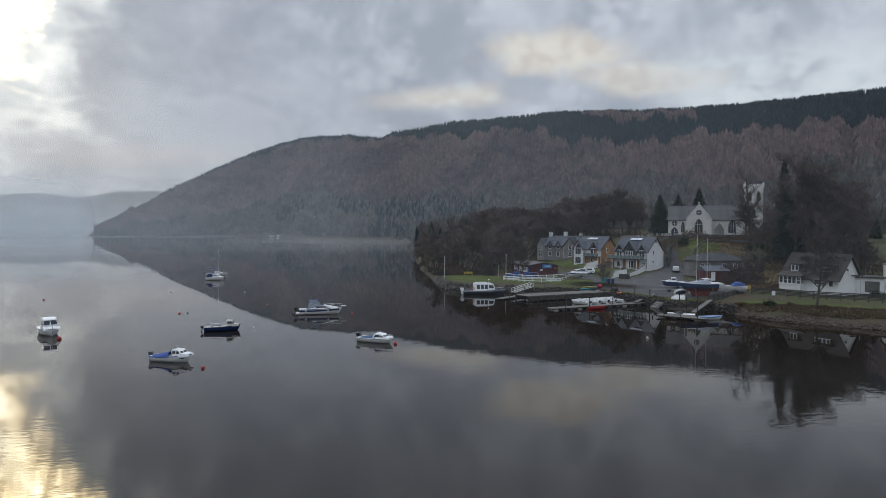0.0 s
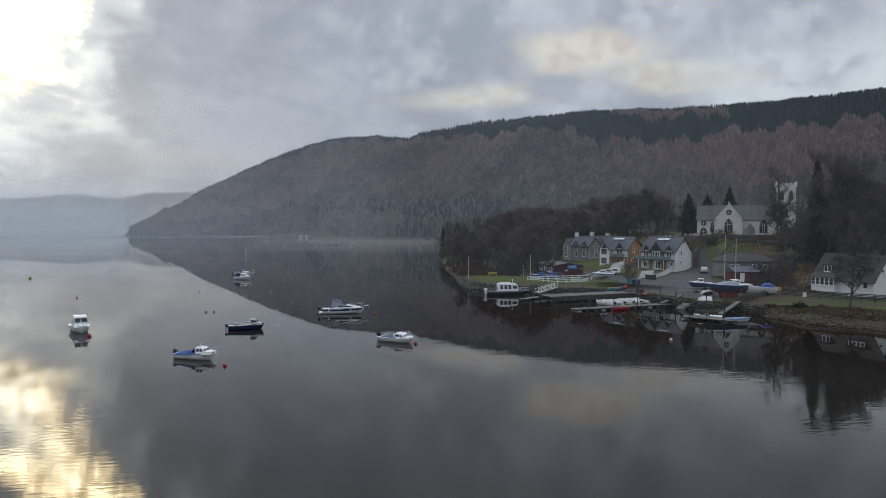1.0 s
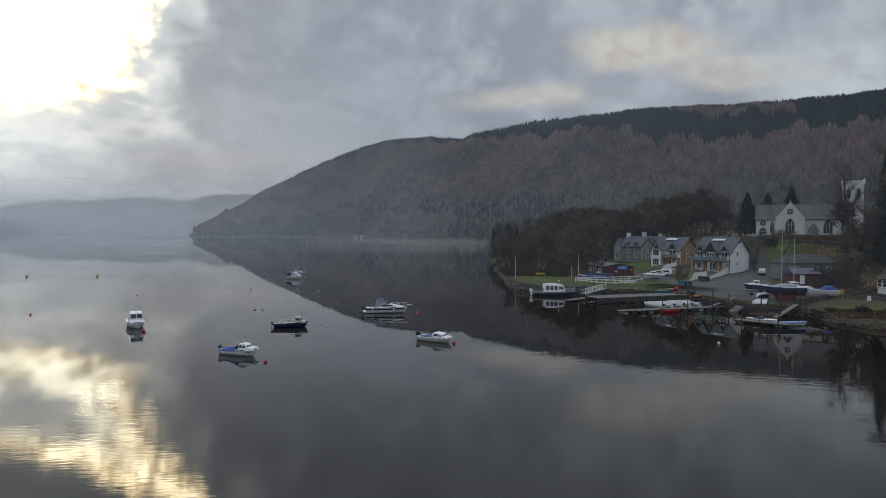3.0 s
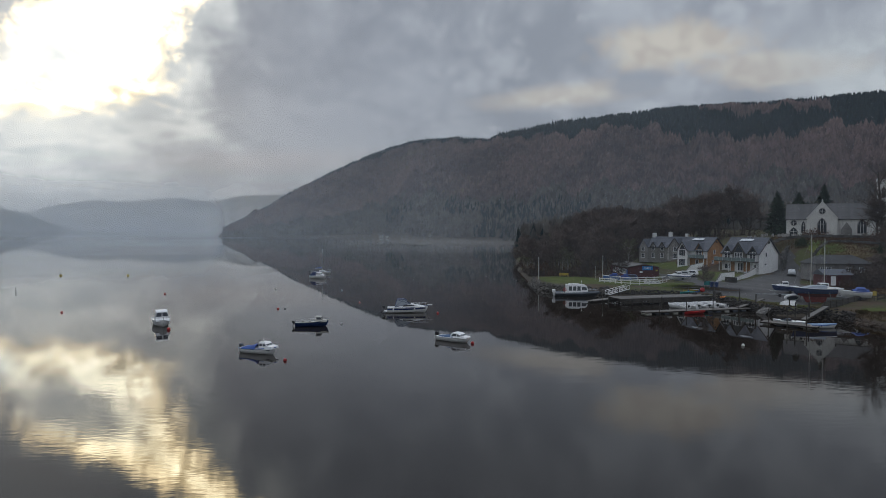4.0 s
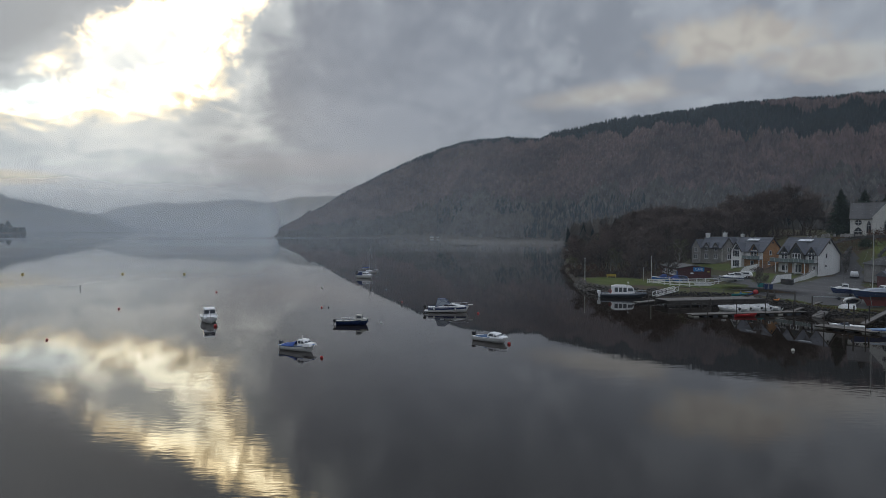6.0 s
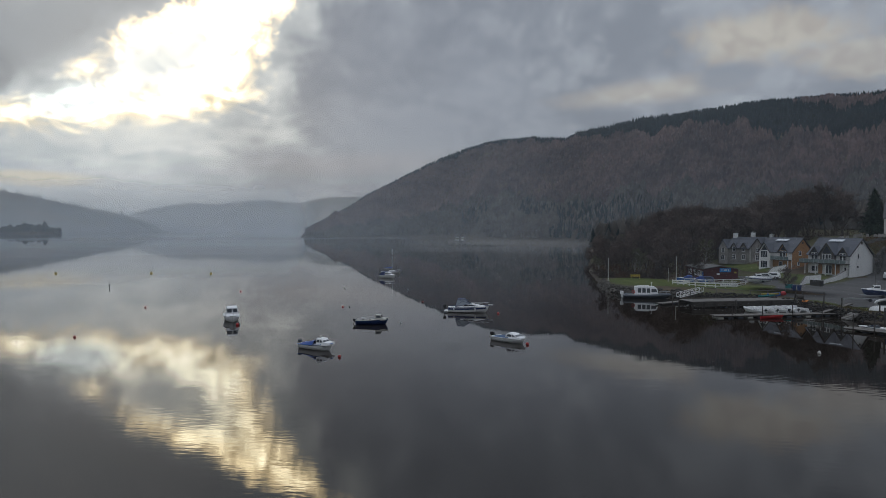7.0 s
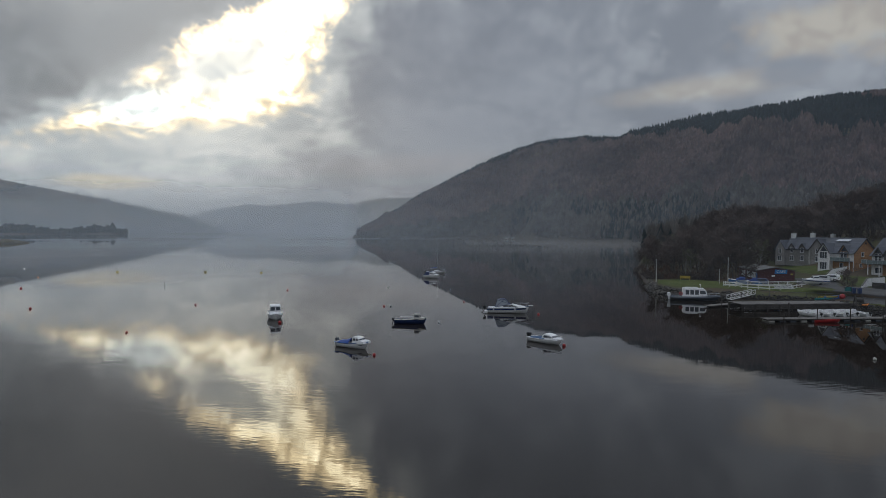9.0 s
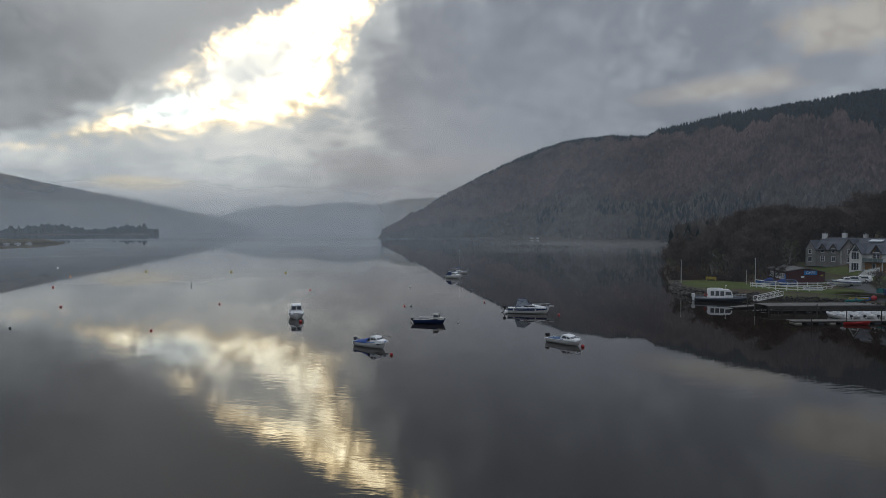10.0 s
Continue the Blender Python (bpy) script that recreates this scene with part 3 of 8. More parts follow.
# added near sheet, there only to lift the village's dark tones
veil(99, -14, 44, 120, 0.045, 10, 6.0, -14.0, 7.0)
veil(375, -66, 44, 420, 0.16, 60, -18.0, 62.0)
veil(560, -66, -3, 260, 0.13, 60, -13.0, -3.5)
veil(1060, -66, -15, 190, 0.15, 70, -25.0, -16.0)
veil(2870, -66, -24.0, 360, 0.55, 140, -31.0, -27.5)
# nearly opaque: this sheet's own pale colour makes the far mountains look hazy
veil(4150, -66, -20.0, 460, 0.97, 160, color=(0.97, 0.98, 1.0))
# low upright sheets, added for the pale band on the water under the ridge
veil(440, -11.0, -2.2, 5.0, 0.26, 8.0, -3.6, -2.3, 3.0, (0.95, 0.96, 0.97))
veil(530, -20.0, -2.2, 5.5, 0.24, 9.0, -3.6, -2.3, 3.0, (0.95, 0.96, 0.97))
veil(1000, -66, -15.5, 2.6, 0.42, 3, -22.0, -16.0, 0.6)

# ---- woods on the ridge ----
def wood(name, spots, mat, label, slim=0.30, tiers=3, seed=1):
    """Many narrow ragged tree shapes, one joined mesh."""
    rng = np.random.default_rng(seed)
    sides = 5
    vs, fs, o = [], [], 0
    for x, y, z, h in spots:
        spin, lean = rng.uniform(0, 6.28), rng.normal(0, 0.02, 2)
        w = h * slim * rng.uniform(0.75, 1.2) * 0.5
        for t in range(tiers):
            z0, z1 = h * (0.06 + 0.86 * t / tiers), h * min(1.0, (t + 1.55) / tiers)
            rad = w * (1 - 0.80 * t / tiers)
            for k in range(sides):
                a = spin + k * math.tau / sides + t
                q = rad * rng.uniform(0.65, 1.2)
                vs.append((x + q * math.cos(a), y + q * math.sin(a), z + z0 + rng.uniform(-0.04, 0.04) * h))
            vs.append((x + lean[0] * z1, y + lean[1] * z1, z + z1))
            fs.extend((o + k, o + (k + 1) % sides, o + sides) for k in range(sides))
            o += sides + 1
    me = numpy_mesh(name, np.array(vs), np.array(fs), mat)
    return tagged(new(name, me), label, "woodland", kind="stuff")


def ridge_woods():
    rng = np.random.default_rng(7)
    spruce, larch, broad = [], [], []
    n = 42000
    az = rng.uniform(-29.3, 40, n)
    far, near = np.interp(az, RIDGE_AZ, RIDGE_FAR), np.interp(az, RIDGE_AZ, RIDGE_NEAR)
    s = rng.uniform(0.01, 1.02, n) ** 0.85
    r = near + (far - near) * s
    x, y = r * np.sin(np.radians(az)), r * np.cos(np.radians(az))
    z = height(x, y)
    patch = wobble(x, y, 0.008, 4.0)
    fine = wobble(x, y, 0.03, 2.0)
    for i in range(n):
        if z[i] < 0.5:
            continue
        a, t = az[i], s[i]
        h = rng.uniform(0.65, 1.25)
        dark = t > np.interp(a, (-30, -18, -13, -9, -5.4, -4.8, 1, 6, 11, 17, 24, 40), (0.95, 0.93, 0.87, 0.85, 0.90, 0.85, 0.76, 0.66, 0.52, 0.50, 0.58, 0.55)) + 0.025 * fine[i]
        dark = dark and not (-8.0 < a < -4.8 and t > 0.95) and not (12.5 < a < 22 and 0.80 < t < 0.94 + 0.02 * fine[i])
        dark = dark or (0.44 < t < 0.66 and patch[i] > 0.55 and a > 2) or (t < 0.20 and patch[i] > 0.20 and -15 < a < 4 and rng.random() < 0.55)
        if dark:
            spruce.append((x[i], y[i], z[i] - 0.5, 11 * h))
        elif t < 0.26 + 0.08 * fine[i]:
            broad.append((x[i], y[i], z[i] - 0.5, 10 * h))
        else:
            larch.append((x[i], y[i], z[i] - 0.5, (10 + 2 * patch[i]) * h * (0.7 if -8.0 < a < -4.8 and t > 0.93 else 1.0)))
    m = 4200
    az2 = rng.uniform(-4.0, 40, m)
    r2 = 325 + (np.interp(az2, RIDGE_AZ, RIDGE_NEAR) - 285) * rng.random(m)
    x2, y2 = r2 * np.sin(np.radians(az2)), r2 * np.cos(np.radians(az2))
    z2 = height(x2, y2)
    for i in np.nonzero(z2 > 0.5)[0]:
        (spruce if rng.random() < 0.12 else broad).append((x2[i], y2[i], z2[i] - 0.5, rng.uniform(8, 14)))
    # a row of spruces along the skyline
    for a in np.arange(-11.4, -7.6, 0.13):
        rr = np.interp(a, RIDGE_AZ, RIDGE_FAR)
        spruce.append((rr * math.sin(radians(a)), rr * math.cos(radians(a)), ground_z(rr * math.sin(radians(a)), rr * math.cos(radians(a))), rng.uniform(13, 21) if a < -8.8 else rng.uniform(9, 14)))
    for a in np.arange(-4.8, 40, 0.13):
        a += rng.normal(0, 0.05)
        rr = np.interp(a, RIDGE_AZ, RIDGE_FAR) * rng.uniform(0.985, 1.0)
        gx, gy = rr * math.sin(radians(a)), rr * math.cos(radians(a))
        spruce.append((gx, gy, ground_z(gx, gy) - 1, rng.uniform(9, 12.5) + (4 if a < 3 else 1)))
    wood("spruce_wood", spruce, SPRUCEFAR, "dark spruce plantation along the ridge", 0.44, 3, 3)
    wood("larch_wood", larch, LARCHFAR, "brown leafless larches covering the slope", 0.62, 3, 4)
    wood("broadleaf_wood", broad, BIRCHFAR, "bare grey-brown birch and oak on the lower slope", 0.75, 2, 5)
    point = []
    for _ in range(3600):
        a, rr = rng.uniform(-65, -48.6), rng.uniform(2480, 2800)
        gx, gy = rr * math.sin(radians(a)), rr * math.cos(radians(a))
        g = ground_z(gx, gy)
        if g > 0.5:
            point.append((gx, gy, g - 0.5, rng.uniform(9, 17) * (1.1 + 0.35 * math.sin(a * 4.1) * math.cos(a * 9.7 + 1.0)) * (1.6 if rng.random() < 0.01 else 1.0)))
    for _ in range(26):
        a, rr = rng.uniform(-52.5, -44), rng.uniform(3840, 3900)
        gx, gy = rr * math.sin(radians(a)), rr * math.cos(radians(a))
        point.append((gx, gy, ground_z(gx, gy) - 2, rng.uniform(14, 26)))
    wood("point_wood", point, SPRUCEFAR, "conifers on the wooded point across the loch", 0.95, 3, 6)


ridge_woods()

# ---- boats ----
def hull_mesh(length, beam, free, draft, transom=0.85, sheer=0.45, fine=2.2, z_low=None, z_high=None):
    """Skin of a hull: bow along +x, waterline at z = 0."""
    rings = []
    for i in range(15):
        s = i / 14
        full = transom + (1 - transom) * min(s / 0.45, 1) ** 0.7 if s < 0.45 else 1 - ((s - 0.45) / 0.55) ** fine
        half = max(beam / 2 * full, 0.02)
        top = free * (1 + sheer * max(s - 0.25, 0) ** 1.6)
        rake = 0.10 * length * max(s - 0.6, 0) / 0.4
        x = -length / 2 + length * s
        chine, keel = 0.12 * free + 0.10 * s, -draft * (1 - 0.8 * max(s - 0.7, 0) / 0.3)
        rings.append([(x, -half, top), (x - rake * 0.25, -half * 0.95, top * 0.55), (x - rake * 0.6, -half * 0.80, chine), (x - rake, 0, keel),
                      (x - rake * 0.6, half * 0.80, chine), (x - rake * 0.25, half * 0.95, top * 0.55), (x, half, top)])
    m = Mesh()
    m.loft(rings, False, False)
    m.f.append(tuple(range(7)))
    return m, rings


def sheer_tube(rings, r=0.05, lift=0.0, out=0.01, row=0):
    port = [Vector(k[row]) + Vector((0, -out, lift)) for k in rings]
    star = [Vector(k[-1 - row]) + Vector((0, out, lift)) for k in reversed(rings)]
    return Mesh().tube(port + star, r, 5)


def deck_mesh(rings, drop, a=0, b=15, inset=0.94):
    m = Mesh()
    rows = [[(k[0][0], k[0][1] * inset, k[0][2] - drop), (k[0][0], 0, k[0][2] - drop + 0.03), (k[-1][0], k[-1][1] * inset, k[-1][2] - drop)] for k in rings[a:b]]
    low = [[(p[0], p[1], p[2] - 0.04) for p in r] for r in rows]
    m.loft(rows, False, False)
    m.loft(low, False, False)
    return m


def cabin_mesh(profile, low, high, z0, z1):
    """A cabin by its side outline (x, z): its sides lean in from half-width low at z0 to high at z1."""
    def half(z):
        return low + (high - low) * (z - z0) / (z1 - z0)
    m = Mesh()
    m.loft([[(x, -half(z), z) for x, z in profile], [(x, half(z), z) for x, z in profile]])
    return m, half


def side_pane(half, quad, side, proud=0.012):
    """A thin pane on a cabin's side, by its outline (x, z)."""
    return Mesh().loft([[(x, side * (half(z) - 0.03), z) for x, z in quad], [(x, side * (half(z) + proud), z) for x, z in quad]])


def front_pane(a, b, half, y0, y1, proud=0.015):
    """A pane on a sloping front between the outline's points a and b, from y0 to y1 of the half-width."""
    (xa, za), (xb, zb) = a, b
    n = Vector((zb - za, 0, xa - xb)).normalized()
    n = n if n.x > 0 else -n
    ring = [Vector((x, half(z) * y, z)) for (x, z), y in (((xa, za), y0), ((xa, za), y1), ((xb, zb), y1), ((xb, zb), y0))]
    return Mesh().loft([[p - n * 0.02 for p in ring], [p + n * proud for p in ring]])


def outboard(parent, x, z, s=1.0, mat=None):
    """A tilted outboard motor on the transom."""
    cowl = Mesh().loft([[(x - 0.12 * s + 0.0, dy * 0.14 * s, z + 0.15 * s) for dy in (-1, 1)][::1] + [(x - 0.52 * s, dy * 0.12 * s, z + 0.22 * s) for dy in (1, -1)],
                        [(x - 0.10 * s, dy * 0.17 * s, z + 0.42 * s) for dy in (-1, 1)] + [(x - 0.62 * s, dy * 0.15 * s, z + 0.45 * s) for dy in (1, -1)],
                        [(x - 0.18 * s, dy * 0.12 * s, z + 0.62 * s) for dy in (-1, 1)] + [(x - 0.55 * s, dy * 0.11 * s, z + 0.60 * s) for dy in (1, -1)]])
    leg = Mesh().tube([(x - 0.25 * s, 0, z + 0.2 * s), (x - 0.45 * s, 0, z - 0.25 * s), (x - 0.7 * s, 0, z - 0.5 * s)], [0.08 * s, 0.07 * s, 0.06 * s], 6)
    leg.box(x - 0.72 * s, 0, z - 0.52 * s, 0.3 * s, 0.04, 0.22 * s)
    engine = part("outboard_motor", cowl, mat or BLACK, parent, "black outboard motor tilted up", True)
    part("drive_leg", leg, BLACK, engine)


def bow_rail(parent, rings, a, h=0.45, r=0.022, n=15):
    m = Mesh()
    pts = [Vector((k[0][0], k[0][1] * 0.9, k[0][2] + h)) for k in rings[a:n]] + [Vector((k[-1][0], k[-1][1] * 0.9, k[-1][2] + h)) for k in reversed(rings[a:n])]
    m.tube(pts, r, 5)
    for k in rings[a:n:2]:
        for s in (0, -1):
            p = Vector((k[s][0], k[s][1] * 0.9, k[s][2]))
            m.tube([p, p + Vector((0, 0, h))], r * 0.8, 4)
    part("rail", m, STEEL, parent, "thin steel guard rail", True)


BOATS = "boats on moorings"
BALCLEAR = material("clear vinyl", (0.30, 0.33, 0.36), 0.12, 0.05, 1.0)


def boat_shell(name, x, y, turn, label, length, beam, free, hull_mat, stripe_mat, group=BOATS, z=0.0, transom=0.85, sheer=0.45, draft=0.25, category="boat", fine=2.2):
    b = thing(name, x, y, z, turn, label, category, group)
    skin, rings = hull_mesh(length, beam, free, draft, transom, sheer, fine)
    hull = part("hull", skin, hull_mat, b, "", True)
    part("rubbing_strake", sheer_tube(rings, 0.045, -0.03), stripe_mat, hull, "", True)
    return b, hull, rings


def cuddy_boat():
    b, hull, rings = boat_shell("cuddy_boat", -28.3, 64.5, -12, "white fishing boat, blue canvas cover, small cabin", 5.2, 1.95, 0.62, GELCOAT, MIDBLUE, sheer=0.75)
    b.scale = (0.87, 0.87, 0.95)
    part("deck", deck_mesh(rings, 0.05), GELCOAT, b)
    prof = [(0.55, 0.55), (0.35, 1.25), (0.45, 1.42), (1.25, 1.40), (1.42, 1.22), (1.72, 1.02), (2.35, 0.98), (2.45, 0.72)]
    c, half = cabin_mesh(prof, 0.80, 0.58, 0.55, 1.42)
    cab = part("cabin", c, WHITE, b, "white cuddy cabin", True)
    for s in (-1, 1):
        part("window", side_pane(half, [(0.50, 0.98), (0.50, 1.26), (0.90, 1.26), (0.95, 0.98)], s), GLASS, cab)
        part("window", side_pane(half, [(1.05, 0.98), (1.02, 1.26), (1.28, 1.26), (1.50, 1.02)], s), GLASS, cab)
    for y0, y1 in ((-0.9, -0.06), (0.06, 0.9)):
        part("windscreen", front_pane((1.66, 1.05), (1.44, 1.22), half, y0, y1), GLASS, cab)
    cover = Mesh()
    rows = []
    for i in range(7):
        k = rings[1 + i]
        ridge = k[0][2] + 0.10 + 0.42 * (i / 6) ** 1.3
        rows.append([(k[0][0], k[0][1] * 1.02, k[0][2] - 0.10), (k[0][0], k[0][1] * 0.98, k[0][2] + 0.02), (k[0][0], k[0][1] * 0.45, ridge - 0.04), (k[0][0], 0, ridge),
                     (k[0][0], -k[0][1] * 0.45, ridge - 0.04), (k[0][0], -k[0][1] * 0.98, k[0][2] + 0.02), (k[0][0], -k[0][1] * 1.02, k[0][2] - 0.10)])
    cover.loft(rows, False, False)
    cover.f.append(tuple(range(7)))
    part("canvas_cover", cover, BLUE, b, "blue canvas cover over the cockpit", True)
    outboard(b, -2.55, 0.35, 1.0, GREYHULL)
    part("grab_rail", Mesh().tube([(0.5, -0.5, 1.42), (0.55, -0.5, 1.52), (1.1, -0.5, 1.52), (1.2, -0.5, 1.40)], 0.02, 5), STEEL, b)
    part("aerial", Mesh().tube([(0.7, 0, 1.42), (0.7, 0, 1.85)], 0.02, 5), STEEL, b)
    part("name_bar", Mesh().box(1.7, -0.56, 0.50, 0.5, 0.02, 0.07, 20), NAVY, hull)


def open_boat():
    b, hull, rings = boat_shell("open_boat", -29.88, 83.85, 16, "navy blue open boat with grey interior and small wheelhouse", 5.25, 2.1, 0.70, NAVY, CREAM, sheer=0.7)
    b.scale = (0.89, 0.89, 0.95)
    part("deck", deck_mesh(rings, 0.12, 0, 15), CREAM, b, "pale grey inner floor", False)
    for x in (-1.5, -0.4):
        part("thwart", Mesh().box(x, 0, 0.66, 0.3, 1.8, 0.05), GREYWOOD, b)
    prof = [(0.65, 0.6), (0.55, 1.42), (0.63, 1.50), (1.42, 1.46), (1.70, 0.98), (2.3, 0.92), (2.35, 0.7)]
    c, half = cabin_mesh(prof, 0.74, 0.56, 0.6, 1.50)
    cab = part("wheelhouse", c, CREAM, b, "pale grey wheelhouse", True)
    for s in (-1, 1):
        part("window", side_pane(half, [(0.74, 1.05), (0.70, 1.38), (1.35, 1.36), (1.54, 1.05)], s), GLASS, cab)
    part("windscreen", front_pane((1.66, 1.04), (1.47, 1.38), half, -0.85, 0.85), GLASS, cab)
    part("back_window", Mesh().box(0.58, 0, 1.2, 0.03, 0.8, 0.32), GLASS, cab)
    part("pipe_rail", Mesh().tube([(-1.9, -0.8, 0.65), (-1.9, -0.8, 0.92), (0.5, -0.88, 0.98), (0.6, -0.65, 1.3)], 0.025, 5).tube([(-1.9, 0.8, 0.65), (-1.9, 0.8, 0.92), (0.5, 0.88, 0.98), (0.6, 0.65, 1.3)], 0.025, 5), ALLOY, b)
    outboard(b, -2.65, 0.30, 0.85)


def cabin_cruiser():
    b, hull, rings = boat_shell("cabin_cruiser", -19.85, 100.65, 13, "white cabin cruiser with navy stripe and canopy frame", 7.4, 2.5, 0.95, GELCOAT, NAVY, sheer=0.45)
    b.scale = (0.92, 0.92, 0.95)
    band = Mesh()
    for s in (0, -1):
        sgn = -1 if s == 0 else 1
        band.loft([[(k[s][0], k[s][1] * 1.004 + 0.012 * sgn, k[s][2] * 0.84), (k[s][0], k[s][1] * 0.98 + 0.016 * sgn, k[s][2] * 0.58)] for k in rings[:14]], False, False)
    part("stripe", band, NAVY, hull, "navy painted stripe")
    part("deck", deck_mesh(rings, 0.04), GELCOAT, b)
    prof = [(-1.5, 0.95), (-1.45, 1.35), (-0.2, 1.50), (0.25, 1.62), (1.2, 1.42), (2.2, 1.20), (3.0, 1.12), (3.05, 1.0)]
    c, half = cabin_mesh(prof, 1.08, 0.72, 0.95, 1.62)
    cab = part("cabin", c, GELCOAT, b, "low raked white cabin", True)
    for s in (-1, 1):
        part("window", side_pane(half, [(-0.9, 1.12), (-0.8, 1.34), (0.6, 1.42), (1.6, 1.20)], s), BLACK, cab)
    part("windscreen", front_pane((0.55, 1.56), (-0.15, 2.02), lambda z: 0.85, -0.95, 0.95), GLASS, b, "raked dark windscreen")
    outline = [(-2.35, 1.05), (-1.95, 2.30), (-0.70, 2.38), (0.35, 1.62)]
    for sd in (-1, 1):
        ys = [sd * (1.02 - 0.14 * (z - 1.05)) for _, z in outline]
        pts = [Vector((x, y, z)) for (x, z), y in zip(outline, ys)]
        part("clear_panel", Mesh().loft([[p + Vector((0, -0.01, 0)) for p in pts], [p + Vector((0, 0.01, 0)) for p in pts]]), BALCLEAR, b, "clear vinyl side panel")
        frame_ = Mesh().tube(pts, 0.045, 5).tube([pts[0], pts[2]], 0.035, 5).tube([pts[1], pts[3]], 0.035, 5).tube([pts[0], pts[3]], 0.04, 5)
        part("canopy_frame", frame_, NAVY, b, "dark canopy frame", True)
    part("canopy_top", Mesh().loft([[(x, y, z + 0.05 * (1 - abs(y))) for y in (-0.86, 0, 0.86)] for x, z in ((-1.98, 2.29), (-0.68, 2.38))], False, False), NAVY, b, "dark canvas canopy top")
    part("bathing_platform", Mesh().box(-4.0, 0, 0.28, 0.7, 1.9, 0.08), GELCOAT, b)
    outboard(b, -3.95, 0.55, 1.1)
    bow_rail(b, rings, 7, 0.55)
    part("bow_pulpit", Mesh().box(3.95, 0, 1.33, 0.9, 0.4, 0.07), GELCOAT, b)
    for x in (-2.6, 1.2):
        part("fender", Mesh().ball(x, -1.28 if x < 0 else -1.18, 0.62, 0.12, 0.12, 0.3), WHITE, b, "", True)


def cuddy_sport():
    b, hull, rings = boat_shell("dory_boat", -8.17, 75.8, -24, "white open-backed cabin boat with blue cockpit cover", 4.9, 1.85, 0.58, GELCOAT, WHITE, transom=0.9, fine=3.2)
    b.scale = (0.95, 0.95, 0.95)
    part("deck", deck_mesh(rings, 0.04), GELCOAT, b)
    prof = [(-0.15, 0.55), (-0.05, 1.05), (0.15, 1.22), (1.0, 1.16), (1.25, 1.05), (1.62, 0.82), (2.1, 0.76), (2.15, 0.6)]
    c, half = cabin_mesh(prof, 0.80, 0.60, 0.55, 1.22)
    cab = part("cabin", c, WHITE, b, "white cabin", True)
    for s in (-1, 1):
        part("window", side_pane(half, [(0.05, 0.80), (0.25, 1.08), (0.78, 1.06), (0.82, 0.80)], s), GLASS, cab)
        part("window", side_pane(half, [(0.92, 0.80), (0.88, 1.05), (1.15, 1.0), (1.38, 0.82)], s), GLASS, cab)
    for y0, y1 in ((-0.9, -0.05), (0.05, 0.9)):
        part("windscreen", front_pane((1.55, 0.88), (1.3, 1.02), half, y0, y1), GLASS, cab)
    cover = Mesh()
    rows = []
    for i in range(8):
        k = rings[1 + i]
        ridge = k[0][2] + 0.06 + 0.34 * (i / 7) ** 1.2
        rows.append([(k[0][0], k[0][1] * q, z) for q, z in ((0.97, k[0][2] - 0.02), (0.5, ridge - 0.03), (0, ridge), (-0.5, ridge - 0.03), (-0.97, k[0][2] - 0.02))])
    cover.loft(rows, False, False)
    part("canvas_cover", cover, material("slate blue canvas", (0.045, 0.085, 0.16), 0.85, 0.2, 2.0, 0.01), b, "slate blue canvas cover", True)
    outboard(b, -2.3, 0.35, 1.1)
    bow_rail(b, rings, 10, 0.3)


def pilot_boat(name, x, y, turn, label, length=5.6, group=BOATS, z=0.0, hull_mat=None, stripe=None, dark_cover=False, high=1.0):
    """A small fisher with a tall wheelhouse forward."""
    b, hull, rings = boat_shell(name, x, y, turn, label, length, length * 0.42, 0.80, hull_mat or GELCOAT, stripe or WHITE, group, z, sheer=0.5)
    part("deck", deck_mesh(rings, 0.06), GELCOAT, b)
    k = length / 5.6
    prof = [(-0.5 * k, 0.7), (-0.55 * k, 1.75 * high), (-0.45 * k, 1.88 * high), (0.75 * k, 1.85 * high), (0.95 * k, 1.72 * high), (1.15 * k, 1.12), (2.1 * k, 1.0), (2.2 * k, 0.8)]
    c, half = cabin_mesh(prof, 0.92 * k, 0.72 * k, 0.7, 1.88 * high)
    cab = part("wheelhouse", c, WHITE, b, "white wheelhouse", True)
    for s in (-1, 1):
        part("window", side_pane(half, [(-0.4 * k, 1.2), (-0.42 * k, 1.62 * high), (0.2 * k, 1.62 * high), (0.22 * k, 1.2)], s), GLASS, cab)
        part("window", side_pane(half, [(0.32 * k, 1.2), (0.30 * k, 1.62 * high), (0.82 * k, 1.6 * high), (0.98 * k, 1.2)], s), GLASS, cab)
    for y0, y1 in ((-0.92, -0.05), (0.05, 0.92)):
        part("windscreen", front_pane((1.11 * k, 1.2), (0.98 * k, 1.64 * high), half, y0, y1), GLASS, cab)
    bow_rail(b, rings, 8, 0.45)
    if dark_cover:
        part("canvas_hood", Mesh().loft([[(xx, yy, zz) for yy, zz in ((-0.9, 0.8), (-0.8, h), (0.8, h), (0.9, 0.8))] for xx, h in ((-2.3, 1.0), (-1.4, 1.75), (-0.45, 1.85))], False, True), NAVY, b, "navy canvas hood aft", True)
    else:
        outboard(b, -length / 2 - 0.1, 0.55, 1.0)
    return b


